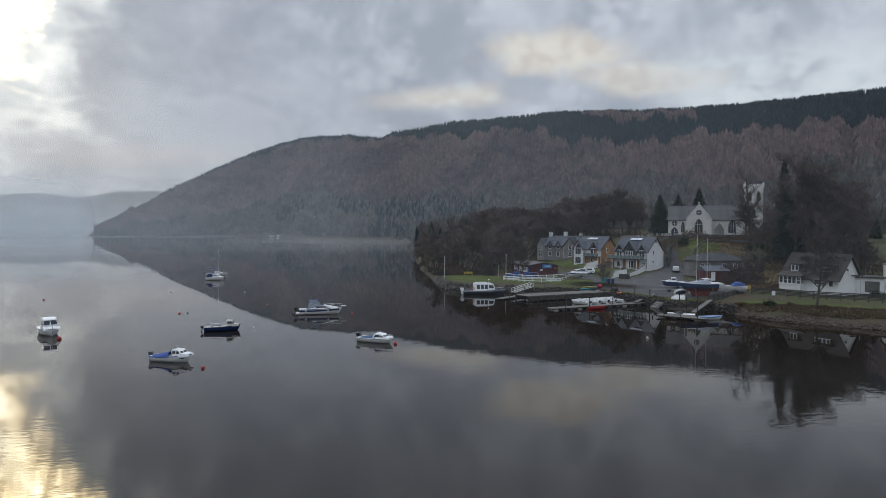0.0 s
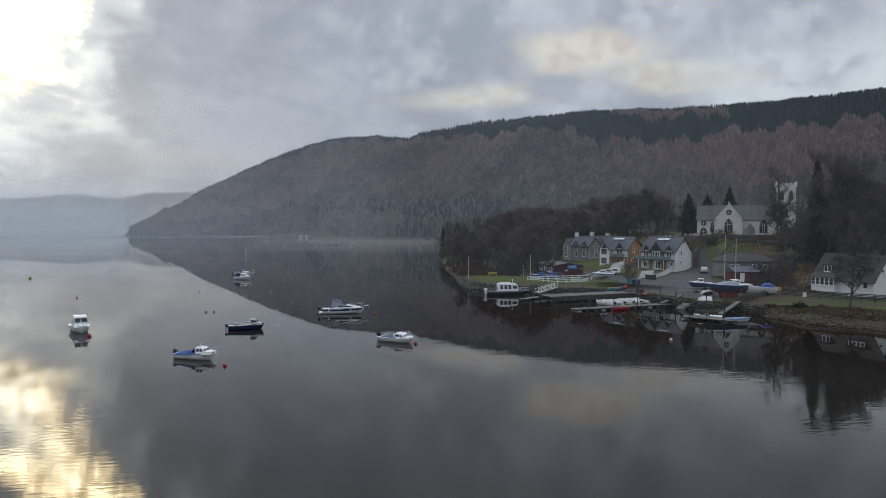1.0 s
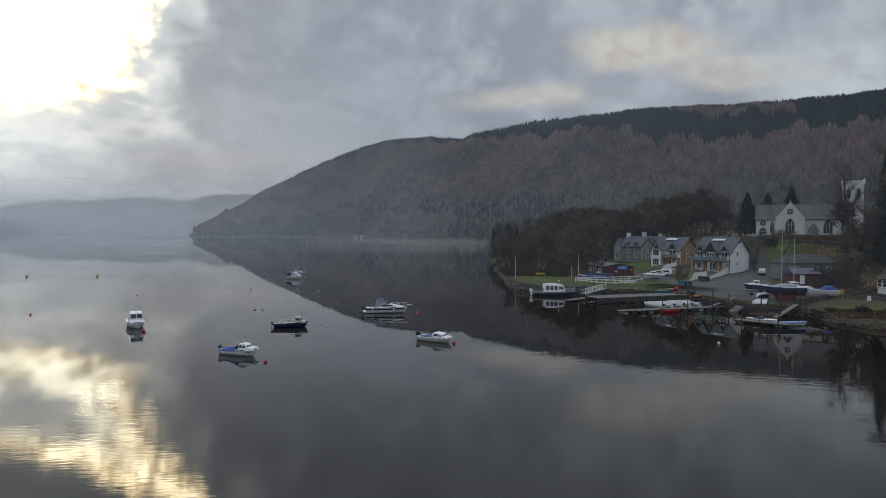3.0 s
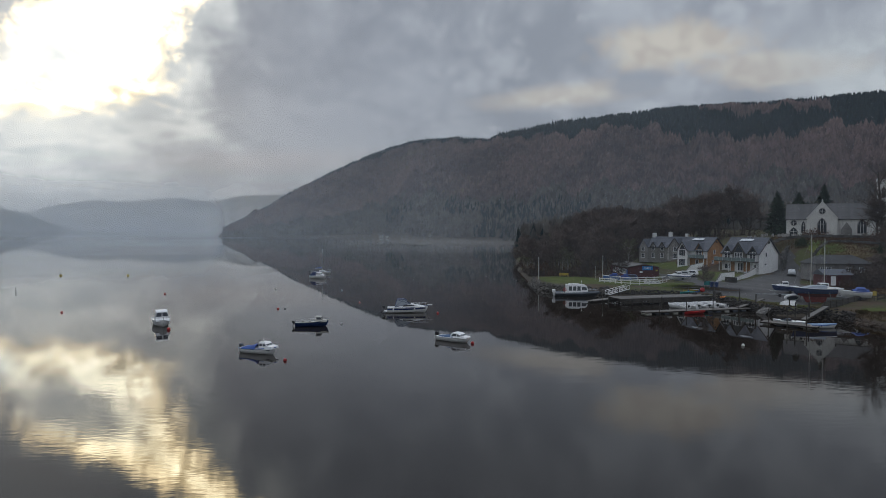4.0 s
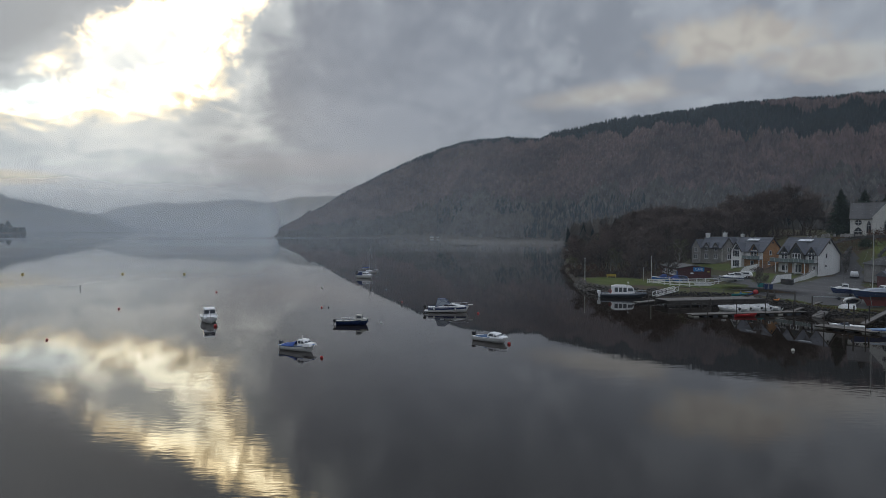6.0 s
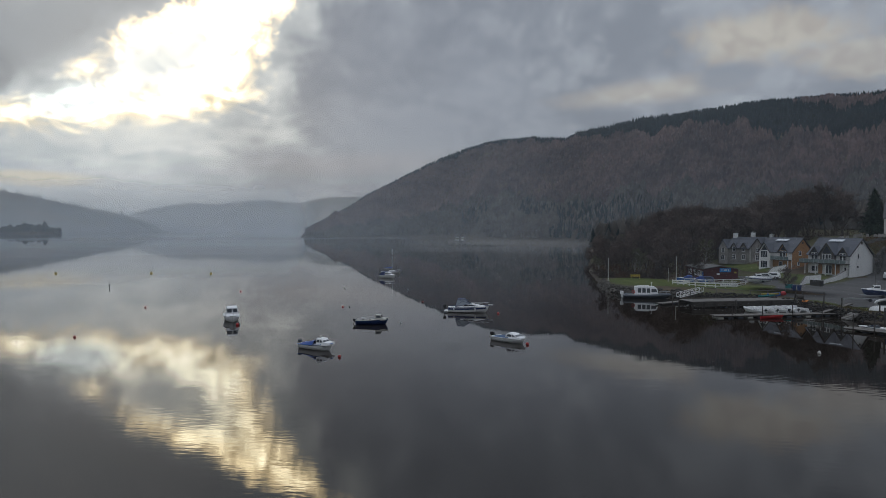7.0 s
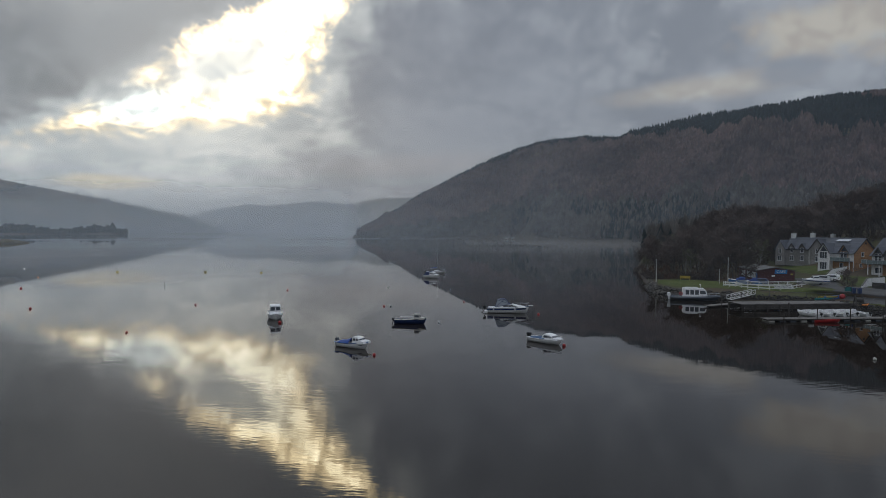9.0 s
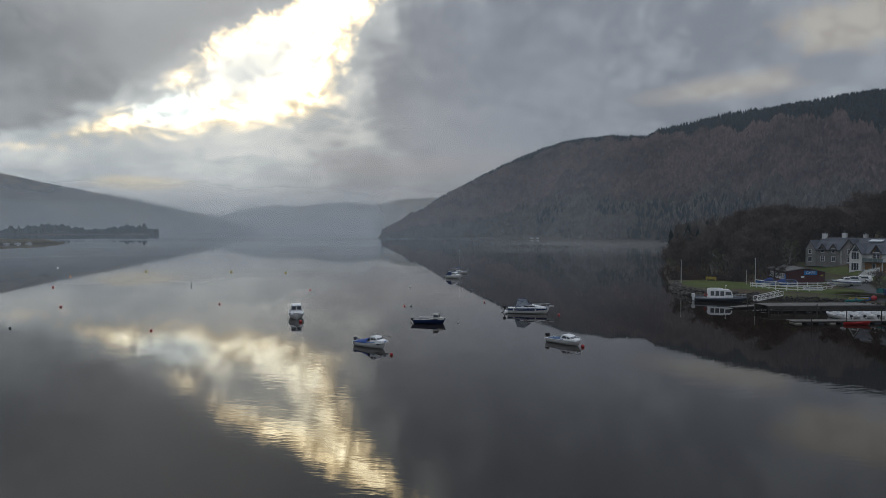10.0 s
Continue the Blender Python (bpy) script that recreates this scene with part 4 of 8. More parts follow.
def mast_rig(b, x, h, r=0.06, boom=2.4, fore=2.2, aft=-2.4, deck=0.8, mat=None):
    mast = part("mast", Mesh().tube([(x, 0, deck - 0.1), (x, 0, h)], [r, r * 0.75], 6), mat or ALLOY, b, "alloy mast", True)
    rig = Mesh()
    for p in ((fore, 0, deck), (aft, 0, deck), (x - 0.1, 0.95, deck), (x - 0.1, -0.95, deck)):
        rig.tube([(x, 0, h * 0.97), p], 0.006, 3)
    rig.tube([(x, -0.55, h * 0.62), (x, 0.55, h * 0.62)], 0.02, 4)
    part("rigging", rig, STEEL, mast)
    if boom:
        part("boom", Mesh().tube([(x, 0, deck + 0.95), (x - boom, 0, deck + 0.9)], 0.05, 6), mat or ALLOY, mast, "", True)
        part("sail_cover", Mesh().tube([(x - 0.05, 0, deck + 1.1), (x - boom * 0.5, 0, deck + 1.06), (x - boom, 0, deck + 0.98)], [0.14, 0.12, 0.07], 7), BLUE, mast, "", True)


def yacht(name, x, y, turn, label, length=6.2, mast=7.5, group=BOATS):
    b, hull, rings = boat_shell(name, x, y, turn, label, length, 2.1, 0.62, GELCOAT, NAVY, group, transom=0.6)
    part("deck", deck_mesh(rings, 0.03), GELCOAT, b)
    prof = [(-0.6, 0.6), (-0.55, 1.0), (0.9, 0.96), (1.5, 0.72), (1.55, 0.6)]
    c, half = cabin_mesh(prof, 0.72, 0.58, 0.6, 1.0)
    cab = part("cabin", c, WHITE, b, "", True)
    for s in (-1, 1):
        part("window", side_pane(half, [(-0.3, 0.74), (-0.3, 0.90), (0.8, 0.88), (1.0, 0.76)], s), GLASS, cab)
    mast_rig(b, 0.4, mast, 0.05, 2.3, 3.0, -3.0, 0.75)
    bow_rail(b, rings, 11, 0.45, 0.018)
    outboard(b, -length / 2, 0.3, 0.9)
    return b


cuddy_boat()
open_boat()
cabin_cruiser()
cuddy_sport()
pilot_boat("fishing_boat", -51.5, 80.8, -50, "white fishing boat with wheelhouse, bow on", 5.6, high=1.16)
pilot_boat("motor_boat", -60.5, 164.8, -10, "white motor boat with navy canvas hood", 4.9, dark_cover=True, high=0.9)
yacht("sailing_yacht", -66.4, 182.0, 16, "small white sailing yacht with bare masts", 6.2, 7.6)


def mooring_buoy(x, y, r, mat, label, squat=1.0):
    b = thing("mooring_buoy", x, y, 0, 0, label, "buoy", "mooring buoys")
    part("float", Mesh().ball(0, 0, r * 0.45, r, r, r * squat, 12, 8), mat, b, "", True)
    part("eye", Mesh().tube([(0, 0, r * (squat + 0.35)), (0.05, 0, r * (squat + 0.65)), (-0.05, 0, r * (squat + 0.65)), (0, 0, r * (squat + 0.35))], 0.02, 4), STEEL, b)
    return b


for bx, by, br, bm_, what in ((-23.8, 61.2, 0.19, RED, "red"), (-5.7, 74.4, 0.22, RED, "red"), (-14.7, 100.1, 0.26, RED, "red"), (-47.8, 77.0, 0.26, RED, "red"),
                              (-42.8, 100.5, 0.22, RED, "red"), (-76.6, 118.7, 0.22, RED, "red"), (-58.8, 133.8, 0.24, CREAM, "pale grey"), (-42.6, 133.0, 0.24, GREYHULL, "grey"),
                              (-31.8, 112.0, 0.22, ANTIFOUL, "dull red"), (26.1, 78.8, 0.20, CREAM, "pale"), (-75.4, 89.4, 0.19, RED, "red"), (-61.3, 62.2, 0.17, RED, "red"),
                              (-41.6, 100.8, 0.18, GREYHULL, "dark grey"), (-26.3, 86.0, 0.15, WHITE, "white"), (-136.4, 98.9, 0.3, RED, "red"), (-97.7, 74.4, 0.22, RED, "red"),
                              (-80.7, 55.6, 0.18, GREYHULL, "dark"), (-165.6, 123.6, 0.25, ORANGE, "orange"), (-209.1, 149.2, 0.3, WHITE, "white"), (-64.5, 183.5, 0.28, BLACK, "black")):
    mooring_buoy(bx, by, br * (0.95 if by < 90 else 0.78), bm_, "%s round mooring buoy afloat" % what)


def marker_float(x, y):
    b = thing("marker_float", x, y, 0, 8, "yellow square marker float with dark frame", "buoy", "marker floats")
    part("float", Mesh().box(0, 0, 0.3, 0.75, 0.75, 0.6), YELLOW, b)
    part("frame", Mesh().box(0, 0, 0.66, 0.85, 0.85, 0.10), BLACK, b)
    part("post", Mesh().tube([(0, 0, 0.6), (0, 0, 1.0)], 0.05, 6), BLACK, b)
    b.scale = (0.6, 0.6, 0.6)


for bx, by in ((-118.6, 163.1), (-137.1, 158.7), (-164.4, 149.0)):
    marker_float(bx, by)
pb = thing("pole_buoy", -111.2, 117.0, 0, 0, "slim dark pole buoy with white band", "buoy")
part("pole", Mesh().tube([(0, 0, -0.2), (0, 0, 0.9)], 0.10, 8), GREYHULL, pb)
part("band", Mesh().tube([(0, 0, 0.5), (0, 0, 0.68)], 0.105, 8), WHITE, pb)

# ---- ground covers ----
def patch(name, outline, mat, label, lift=0.05, step=0.8):
    """A cover laid on the ground inside an outline."""
    px, py = zip(*outline)
    xs, ys = np.arange(min(px), max(px) + step, step), np.arange(min(py), max(py) + step, step)
    gx, gy = np.meshgrid(xs, ys)

    def within(x, y):
        hit = np.zeros(np.shape(x), bool)
        for (x0, y0), (x1, y1) in zip(outline, outline[1:] + outline[:1]):
            if y0 != y1:
                hit ^= ((y0 > y) != (y1 > y)) & (x < (x1 - x0) * (y - y0) / (y1 - y0) + x0)
        return hit
    z = height(gx, gy) + lift
    n = len(xs)
    cells = within(gx[:-1, :-1] + step / 2, gy[:-1, :-1] + step / 2)
    j, i = np.nonzero(cells)
    f = np.stack([j * n + i, j * n + i + 1, (j + 1) * n + i + 1, (j + 1) * n + i], -1)
    me = numpy_mesh(name, np.stack([gx, gy, z], -1).reshape(-1, 3), f, mat)
    me.polygons.foreach_set("use_smooth", [True] * len(me.polygons))
    tagged(new(name, me), label, "ground cover", kind="structure")


patch("lawn", [(0.8, 156), (2.6, 149.5), (8, 145.6), (18, 144), (30, 139.5), (33, 141), (36, 148), (20, 153.5), (16, 160), (14, 165), (6, 167), (0, 164)], GRASS, "green lawn on the low headland")
patch("road", [(33.5, 130), (37.4, 122), (39.9, 117), (45, 111.5), (50, 116), (56, 121), (58, 134), (58, 150), (61, 158), (66, 170), (68, 184), (62, 184), (60, 172), (55, 166), (50, 158), (44, 153), (38, 155), (40, 168), (31, 168), (30, 158), (36, 150), (34, 140)],
      PAVEDGREY, "worn grey tarmac yard and lane", 0.09)
patch("house_lawn", [(41, 157), (47, 157.5), (53, 167), (48, 172), (43, 178), (39, 172)], GRASS, "sloping lawn before the white houses", 0.12)
patch("cottage_garden", [(36, 178), (43, 181), (45.5, 192), (41, 201), (32, 198), (30, 188)], GRASS, "damp lawn below the stone house", 0.10)
patch("garden_grass", [(70.5, 172), (76, 170), (80, 182), (74, 188), (71, 182)], GRASS, "green garden slope below the churchyard", 0.12)
patch("bank_grass", [(60, 121), (64, 126), (76, 140), (84, 165), (78, 185), (72, 170), (64, 146), (60, 132)], ROUGHGRASS, "tawny rough grass bank", 0.10)
patch("shore_lawn", [(50, 105.5), (57, 101.5), (66, 96.5), (78, 90.5), (80, 94), (68, 100.5), (60, 105.5), (53, 109.5)], GRASS, "strip of lawn above the shore", 0.07)
patch("shore_bank", [(48.6, 104.5), (50.2, 98.5), (56, 93.6), (64, 88.4), (78, 79), (80, 90), (66, 96.4), (57, 101.4), (50, 105.4)], material("dead brown bank grass", (0.066, 0.050, 0.034), 0.95, 0.4, 0.9, 0.08, other=(0.11, 0.082, 0.052), spec=0.1), "dead brown grass bank above the shingle", 0.06)
patch("quay_verge", [(35.6, 124), (38.0, 116.6), (40.2, 110.8), (43.5, 109.0), (46.5, 109.2), (45, 111.3), (42, 112.6), (39.8, 117.2), (37.3, 124.5)], GRASS, "narrow grass verge along the quay", 0.10, 0.5)
patch("terrace_grass", [(66, 186), (120, 175), (150, 190), (130, 235), (70, 235)], material("dark churchyard turf", (0.042, 0.044, 0.020), 0.95, 0.35, 0.5, 0.05, other=(0.066, 0.056, 0.030), spec=0.1), "churchyard grass on the terrace", 0.07, 1.5)


# ---- stonework along the water ----
def boulders(name, line, n, size, label, spread=0.8, seed=1, zmax=1.3, mat=None):
    rng = random.Random(seed)
    m = Mesh()
    seg = [(Vector(a), Vector(b)) for a, b in zip(line, line[1:])]
    total = sum((b - a).length for a, b in seg)
    for _ in range(n):
        d = rng.uniform(0, total)
        for a, b in seg:
            if d <= (b - a).length:
                p = a + (b - a).normalized() * d
                side = Vector((-(b - a).y, (b - a).x)).normalized()
                break
            d -= (b - a).length
        u = rng.random()
        p = p + side * (u * spread)
        s = size * rng.uniform(0.5, 1.3)
        o = len(m.v)
        m.ball(p.x, p.y, u * zmax - 0.1 * s, s * rng.uniform(0.8, 1.3), s * rng.uniform(0.7, 1.1), s * rng.uniform(0.5, 0.8), 6, 4)
        for k in range(o, len(m.v)):
            x, y, z = m.v[k]
            m.v[k] = (x + rng.uniform(-0.18, 0.18) * s, y + rng.uniform(-0.18, 0.18) * s, z + rng.uniform(-0.15, 0.15) * s)
    return tagged(solid(name, m, mat or STONE, label, "stones", "stuff"), label)


boulders("headland_rocks", [(-2.2, 160), (-0.9, 150), (-0.2, 145), (3.0, 140.6), (6, 137.8), (15, 134.8)], 460, 0.42, "tumbled dark rocks round the headland", 1.5, 3, 1.5, material("dark mossy rock", (0.058, 0.052, 0.044), 0.9, 0.4, 1.2, 0.03, island=0.4))
boulders("sea_wall_stones", [(15, 134.6), (26, 132.6), (33.7, 125.8), (36.3, 116.4), (38.4, 109.8), (40.7, 107.4), (44.4, 106.9), (47.0, 106.3), (47.8, 101.5)], 1700, 0.20, "dark rubble sea wall", 0.45, 4, 1.45, material("dark wet rubble", (0.034, 0.030, 0.027), 0.85, 0.4, 2.0, 0.02, island=0.4))
boulders("shore_stones", [(47.2, 105.0), (47.8, 101.4), (49.0, 95.9), (52.2, 92.4), (55.8, 90.2), (61.8, 85.0), (76, 75)], 1500, 0.22, "brown shingle and stones at the water's edge", 3.2, 5, 1.2,
         material("wet brown shore stone", (0.062, 0.046, 0.034), 0.9, 0.4, 2.0, 0.02, island=0.4))


# ---- jetties and pontoons ----
def deck_thing(name, a, b, width, z, label, plank=0.24, thick=0.12, kind_mat=None, beam_mat=None, posts=0, post_h=1.2, sink=1.0, skirt=0.0):
    """A plank deck from a to b."""
    a, b = Vector(a), Vector(b)
    d = b - a
    t = thing(name, a.x, a.y, 0, math.degrees(math.atan2(d.y, d.x)), label, "jetty")
    length = d.length
    board = Mesh().box(0, 0, 0, plank * 0.93, width, 0.05).data("plank", kind_mat or GREYWOOD)
    n = min(int(length / plank), 300)
    for i in range(n):
        part("plank", board, None, t, at=pose((i + 0.5) * length / n, random.uniform(-0.02, 0.02), z - 0.025 + random.uniform(-0.006, 0.006), 0, 0, random.uniform(-0.4, 0.4)) @ Matrix.Diagonal((length / n / plank, 1, 1, 1)))
    for s in (-1, 0, 1):
        part("beam", Mesh().box(length / 2, s * (width / 2 - 0.1), z - 0.05 - thick / 2, length, 0.14, thick), beam_mat or DARKWOOD, t)
    if skirt:
        for s in (-1, 1):
            for r in range(3):
                part("side_board", Mesh().box(length / 2, s * (width / 2 + 0.04), z - 0.18 - r * skirt / 3, length, 0.05, skirt / 3 - 0.06), DARKWOOD, t)
        for i in range(int(length / 2.2) + 1):
            for s in (-1, 1):
                part("pile", Mesh().box(min(i * 2.2 + 0.1, length - 0.1), s * (width / 2 + 0.02), z / 2 - 0.6, 0.24, 0.24, z + 1.0), DARKWOOD, t)
    for i in range(posts):
        x = length * (i + 0.5) / posts
        part("post", Mesh().tube([(x, -width / 2 - 0.1, -sink), (x, -width / 2 - 0.1, post_h)], 0.07, 7), DARKWOOD, t, "", True)
    return t


deck_thing("jetty", (15.2, 119.2), (37.0, 130.2), 4.2, 1.15, "long dark timber jetty with plank deck", 0.26, 0.25, skirt=0.9)
deck_thing("pontoon", (18.2, 105.6), (36.8, 114.4), 1.9, 0.42, "floating plank pontoon on blue-grey floats", 0.22, 0.16, posts=4, post_h=2.0)
deck_thing("small_pontoon", (34.4, 98.6), (40.4, 94.2), 2.3, 0.40, "small floating plank pontoon", 0.22, 0.16, posts=3, post_h=2.4)
deck_thing("landing_float", (10.8, 120.6), (17.6, 128.8), 1.6, 0.35, "low landing float beside the tour boat", 0.24, 0.16, posts=2, post_h=2.2)
for a, b, w_, n_ in (((35.2, 113.6), (40.2, 117.2), 0.9, "gangplank"), ((40.6, 100.2), (46.6, 107.6), 0.8, "gangplank")):
    p = Vector((*a, 0.5)), Vector((*b, 1.7))
    t = thing("gangplank", *p[0], 0, "grey plank ramp from pontoon to shore", "ramp", "ramps")
    part("walkway", Mesh().bar((0, 0, 0), p[1] - p[0], w_, 0.08), GREYWOOD, t)
    for s in (-1, 1):
        q = (p[1] - p[0]).cross(Vector((0, 0, 1))).normalized() * (s * w_ / 2)
        part("side_rail", Mesh().bar(q, q + (p[1] - p[0]), 0.06, 0.16), DARKWOOD, t)
floats = Mesh()
for px_, py_, turn_, len_ in ((18.2, 105.6, 25.3, 20.0), (34.4, 98.6, -36.3, 7.0)):
    n_ = int(len_ / 1.6)
    for i in range(n_):
        t = thing("pontoon_float", px_ + (i + 0.5) * len_ / n_ * math.cos(radians(turn_)), py_ + (i + 0.5) * len_ / n_ * math.sin(radians(turn_)), 0, turn_, "grey plastic float under the pontoon", "float", "pontoon floats")
        part("drum", Mesh().box(0, 0, 0.05, 0.9, 1.7, 0.32), GREYHULL if i % 3 else CREAM, t)

# truss gangway, down from the headland to the float
g = thing("gangway", 19.2, 133.4, 0, 180 + 32, "white lattice gangway down to the landing float", "gangway")
for s in (-0.6, 0.6):
    side = Mesh().bar((0, s, 1.55), (5.2, s, 0.55), 0.10).bar((0, s, 2.35), (5.2, s, 1.35), 0.08)
    for i in range(7):
        x = i * 5.2 / 6
        z0 = 1.55 - x / 5.2
        side.bar((x, s, z0), (x, s, z0 + 0.8), 0.06)
        if i < 6:
            side.bar((x, s, z0), (x + 5.2 / 6, s, z0 + 0.8 - 1 / 6), 0.05)
    part("side_truss", side, WHITE, g)
part("walkway", Mesh().bar((0, 0, 1.5), (5.2, 0, 0.5), 1.1, 0.06), GREYWOOD, g)
g = thing("handrail_walk", 19.0, 134.6, 0, 0, "low timber handrail along the shore path", "railing")
part("rail", Mesh().tube([(0, 0, 2.3), (5, -0.8, 2.0), (12, -1.6, 2.1), (18, -2.8, 2.0)], 0.05, 5), GREYWOOD, g)
for x, y in ((0.1, 0), (3, -0.5), (6, -0.9), (9, -1.3), (12, -1.6), (15, -2.2), (17.9, -2.8)):
    part("post", Mesh().box(x, y, 1.5, 0.1, 0.1, 1.2), GREYWOOD, g)


# ---- houses ----
def gable_shell(h, w, d, eave, ridge, wall_mat, roof_mat, over=0.35, end_mats=None, courses=9):
    """Walls and roof of a house under h: ridge along x, front at y = -d / 2."""
    t = 0.3
    part("wall", Mesh().box(0, -d / 2 + t / 2, eave / 2 - 0.4, w, t, eave + 0.8), wall_mat, h)
    part("wall", Mesh().box(0, d / 2 - t / 2, eave / 2 - 0.4, w, t, eave + 0.8), wall_mat, h)
    gable = [(-d / 2 + t, -0.8), (d / 2 - t, -0.8), (d / 2 - t, eave), (0, ridge - 0.02), (-d / 2 + t, eave)]
    for s, m in zip((-1, 1), end_mats or (wall_mat, wall_mat)):
        part("gable_wall", Mesh().prism(gable, s * (w / 2 + 0.004), s * (w / 2 - t), "x"), m, h)
    roof_planes(h, w, d, eave, ridge, roof_mat, over, courses)


def roof_planes(h, w, d, eave, ridge, mat, over=0.35, courses=9):
    slope = math.atan2(ridge - eave, d / 2)
    length = (d / 2 + over) / math.cos(slope)
    roof = None
    for s in (-1, 1):
        n = courses
        step = length / n
        ob = part("roof", Mesh().box(0, 0, 0, w + 2 * over, length, 0.06), mat, h,
                  at=Matrix.Translation((0, s * (d / 2 + over - length / 2 * math.cos(slope)), eave - over * math.tan(slope) + length / 2 * math.sin(slope) + 0.04)) @ Euler((-s * slope, 0, 0)).to_matrix().to_4x4())
        for i in range(n):           # overlapping courses
            m = Mesh()
            c = (i + 0.5) * step
            m.box(0, 0, 0, w + 2 * over - 0.02, step * 1.12, 0.06)
            part("slate_course", m, mat, ob, at=Matrix.Translation((0, -s * (c - length / 2), 0.075)) @ Euler((s * 0.035, 0, 0)).to_matrix().to_4x4())
        roof = roof or ob
    part("ridge_tiles", Mesh().prism([(-0.16, -0.10), (0.16, -0.10), (0.0, 0.08)], -(w / 2 + over), w / 2 + over, "x"), mat, h, at=Matrix.Translation((0, 0, ridge + 0.16)))
    for s in (-1, 1):
        for e in (-1, 1):
            barge = Mesh().bar((e * (w / 2 + over + 0.02), s * (d / 2 + over), eave - over * math.tan(slope) + 0.02), (e * (w / 2 + over + 0.02), 0, ridge + 0.06), 0.05, 0.24)
            part("bargeboard", barge, DARKWOOD, h)
    for s in (-1, 1):
        gut = Mesh().tube([(-w / 2 - over, s * (d / 2 + over + 0.05), eave - over * math.tan(slope)), (w / 2 + over, s * (d / 2 + over + 0.05), eave - over * math.tan(slope))], 0.06, 6)
        part("gutter", gut, BLACK, h)


def window(h, x, y, z, w, hh, face="front", frame=None, bars=(1, 1), label="", arch=False):
    """A framed window on a wall: face front (y-), right (x+), left (x-)."""
    m = {"front": pose(x, y, z), "right": pose(x, y, z, 0, 0, 90), "left": pose(x, y, z, 0, 0, -90)}[face]
    fm = frame or WHITE
    b = 0.09
    out = [(-w / 2, -hh / 2), (w / 2, -hh / 2), (w / 2, hh / 2), (-w / 2, hh / 2)]
    inn = [(p - math.copysign(b, p), q - math.copysign(b, q)) for p, q in out]
    f = Mesh()
    f.v = [(p, yy, q) for yy in (-0.09, 0.03) for ring in (out, inn) for p, q in ring]
    for i in range(4):
        j = (i + 1) % 4
        f.f += [(i, j, 4 + j, 4 + i), (8 + i, 12 + i, 12 + j, 8 + j), (i, 8 + i, 8 + j, j), (4 + i, 4 + j, 12 + j, 12 + i)]
    fr = part("window", f, fm, h, label, at=m)
    part("pane", Mesh().box(0, 0.0, 0, w - 2 * b, 0.03, hh - 2 * b), GLASS, fr)
    for i in range(1, bars[0]):
        part("glazing_bar", Mesh().box(-w / 2 + i * w / bars[0], -0.025, 0, 0.06, 0.09, hh - 2 * b), fm, fr)
    for i in range(1, bars[1]):
        part("glazing_bar", Mesh().box(0, -0.022, -hh / 2 + i * hh / bars[1], w - 2 * b, 0.08, 0.05), fm, fr)
    if not arch:
        part("sill", Mesh().box(0, -0.08, -hh / 2 - 0.04, w + 0.16, 0.18, 0.07), fm, fr)
    return fr


def dormer_gable(h, x, y, z, w, hh, depth, wall_mat, roof_mat, rise=None):
    """A wall-head gable over the front: face at y, running back into the roof."""
    rise = rise or w * 0.62
    part("dormer_wall", Mesh().prism([(x - w / 2, z), (x + w / 2, z), (x + w / 2, z + hh), (x, z + hh + rise), (x - w / 2, z + hh)], y, y + depth), wall_mat, h)
    slope = math.atan2(rise, w / 2)
    over = 0.28
    m = Mesh()
    for s in (-1, 1):
        a = Vector((x + s * (w / 2 + over), 0, z + hh - over * math.tan(slope)))
        b = Vector((x, 0, z + hh + rise))
        n = Vector((s * math.sin(slope), 0, math.cos(slope)))
        ring = [a + n * 0.02, b + n * 0.02, b + n * 0.14, a + n * 0.14]
        m.loft([[p + Vector((0, y - over, 0)) for p in ring], [p + Vector((0, y + depth, 0)) for p in ring]])
    part("dormer_roof", m, roof_mat, h)
    for s in (-1, 1):
        bg_ = Mesh().bar((x + s * (w / 2 + over), y - over - 0.03, z + hh - over * math.tan(slope)), (x, y - over - 0.03, z + hh + rise + 0.02), 0.05, 0.20)
        part("dormer_bargeboard", bg_, DARKWOOD, h)


def chimney(h, x, y, z, w=0.9, d=0.6, hh=1.5, mat=None, pots=2):
    c = part("chimney", Mesh().box(x, y, z + hh / 2, w, d, hh).box(x, y, z + hh, w + 0.16, d + 0.16, 0.14), mat or WHITEWASH, h)
    for i in range(pots):
        part("chimney_pot", Mesh().tube([(x + (i - (pots - 1) / 2) * 0.36, y, z + hh + 0.05), (x + (i - (pots - 1) / 2) * 0.36, y, z + hh + 0.5)], [0.13, 0.11], 8), ORANGE if False else GREYSTONE, c, "", True)


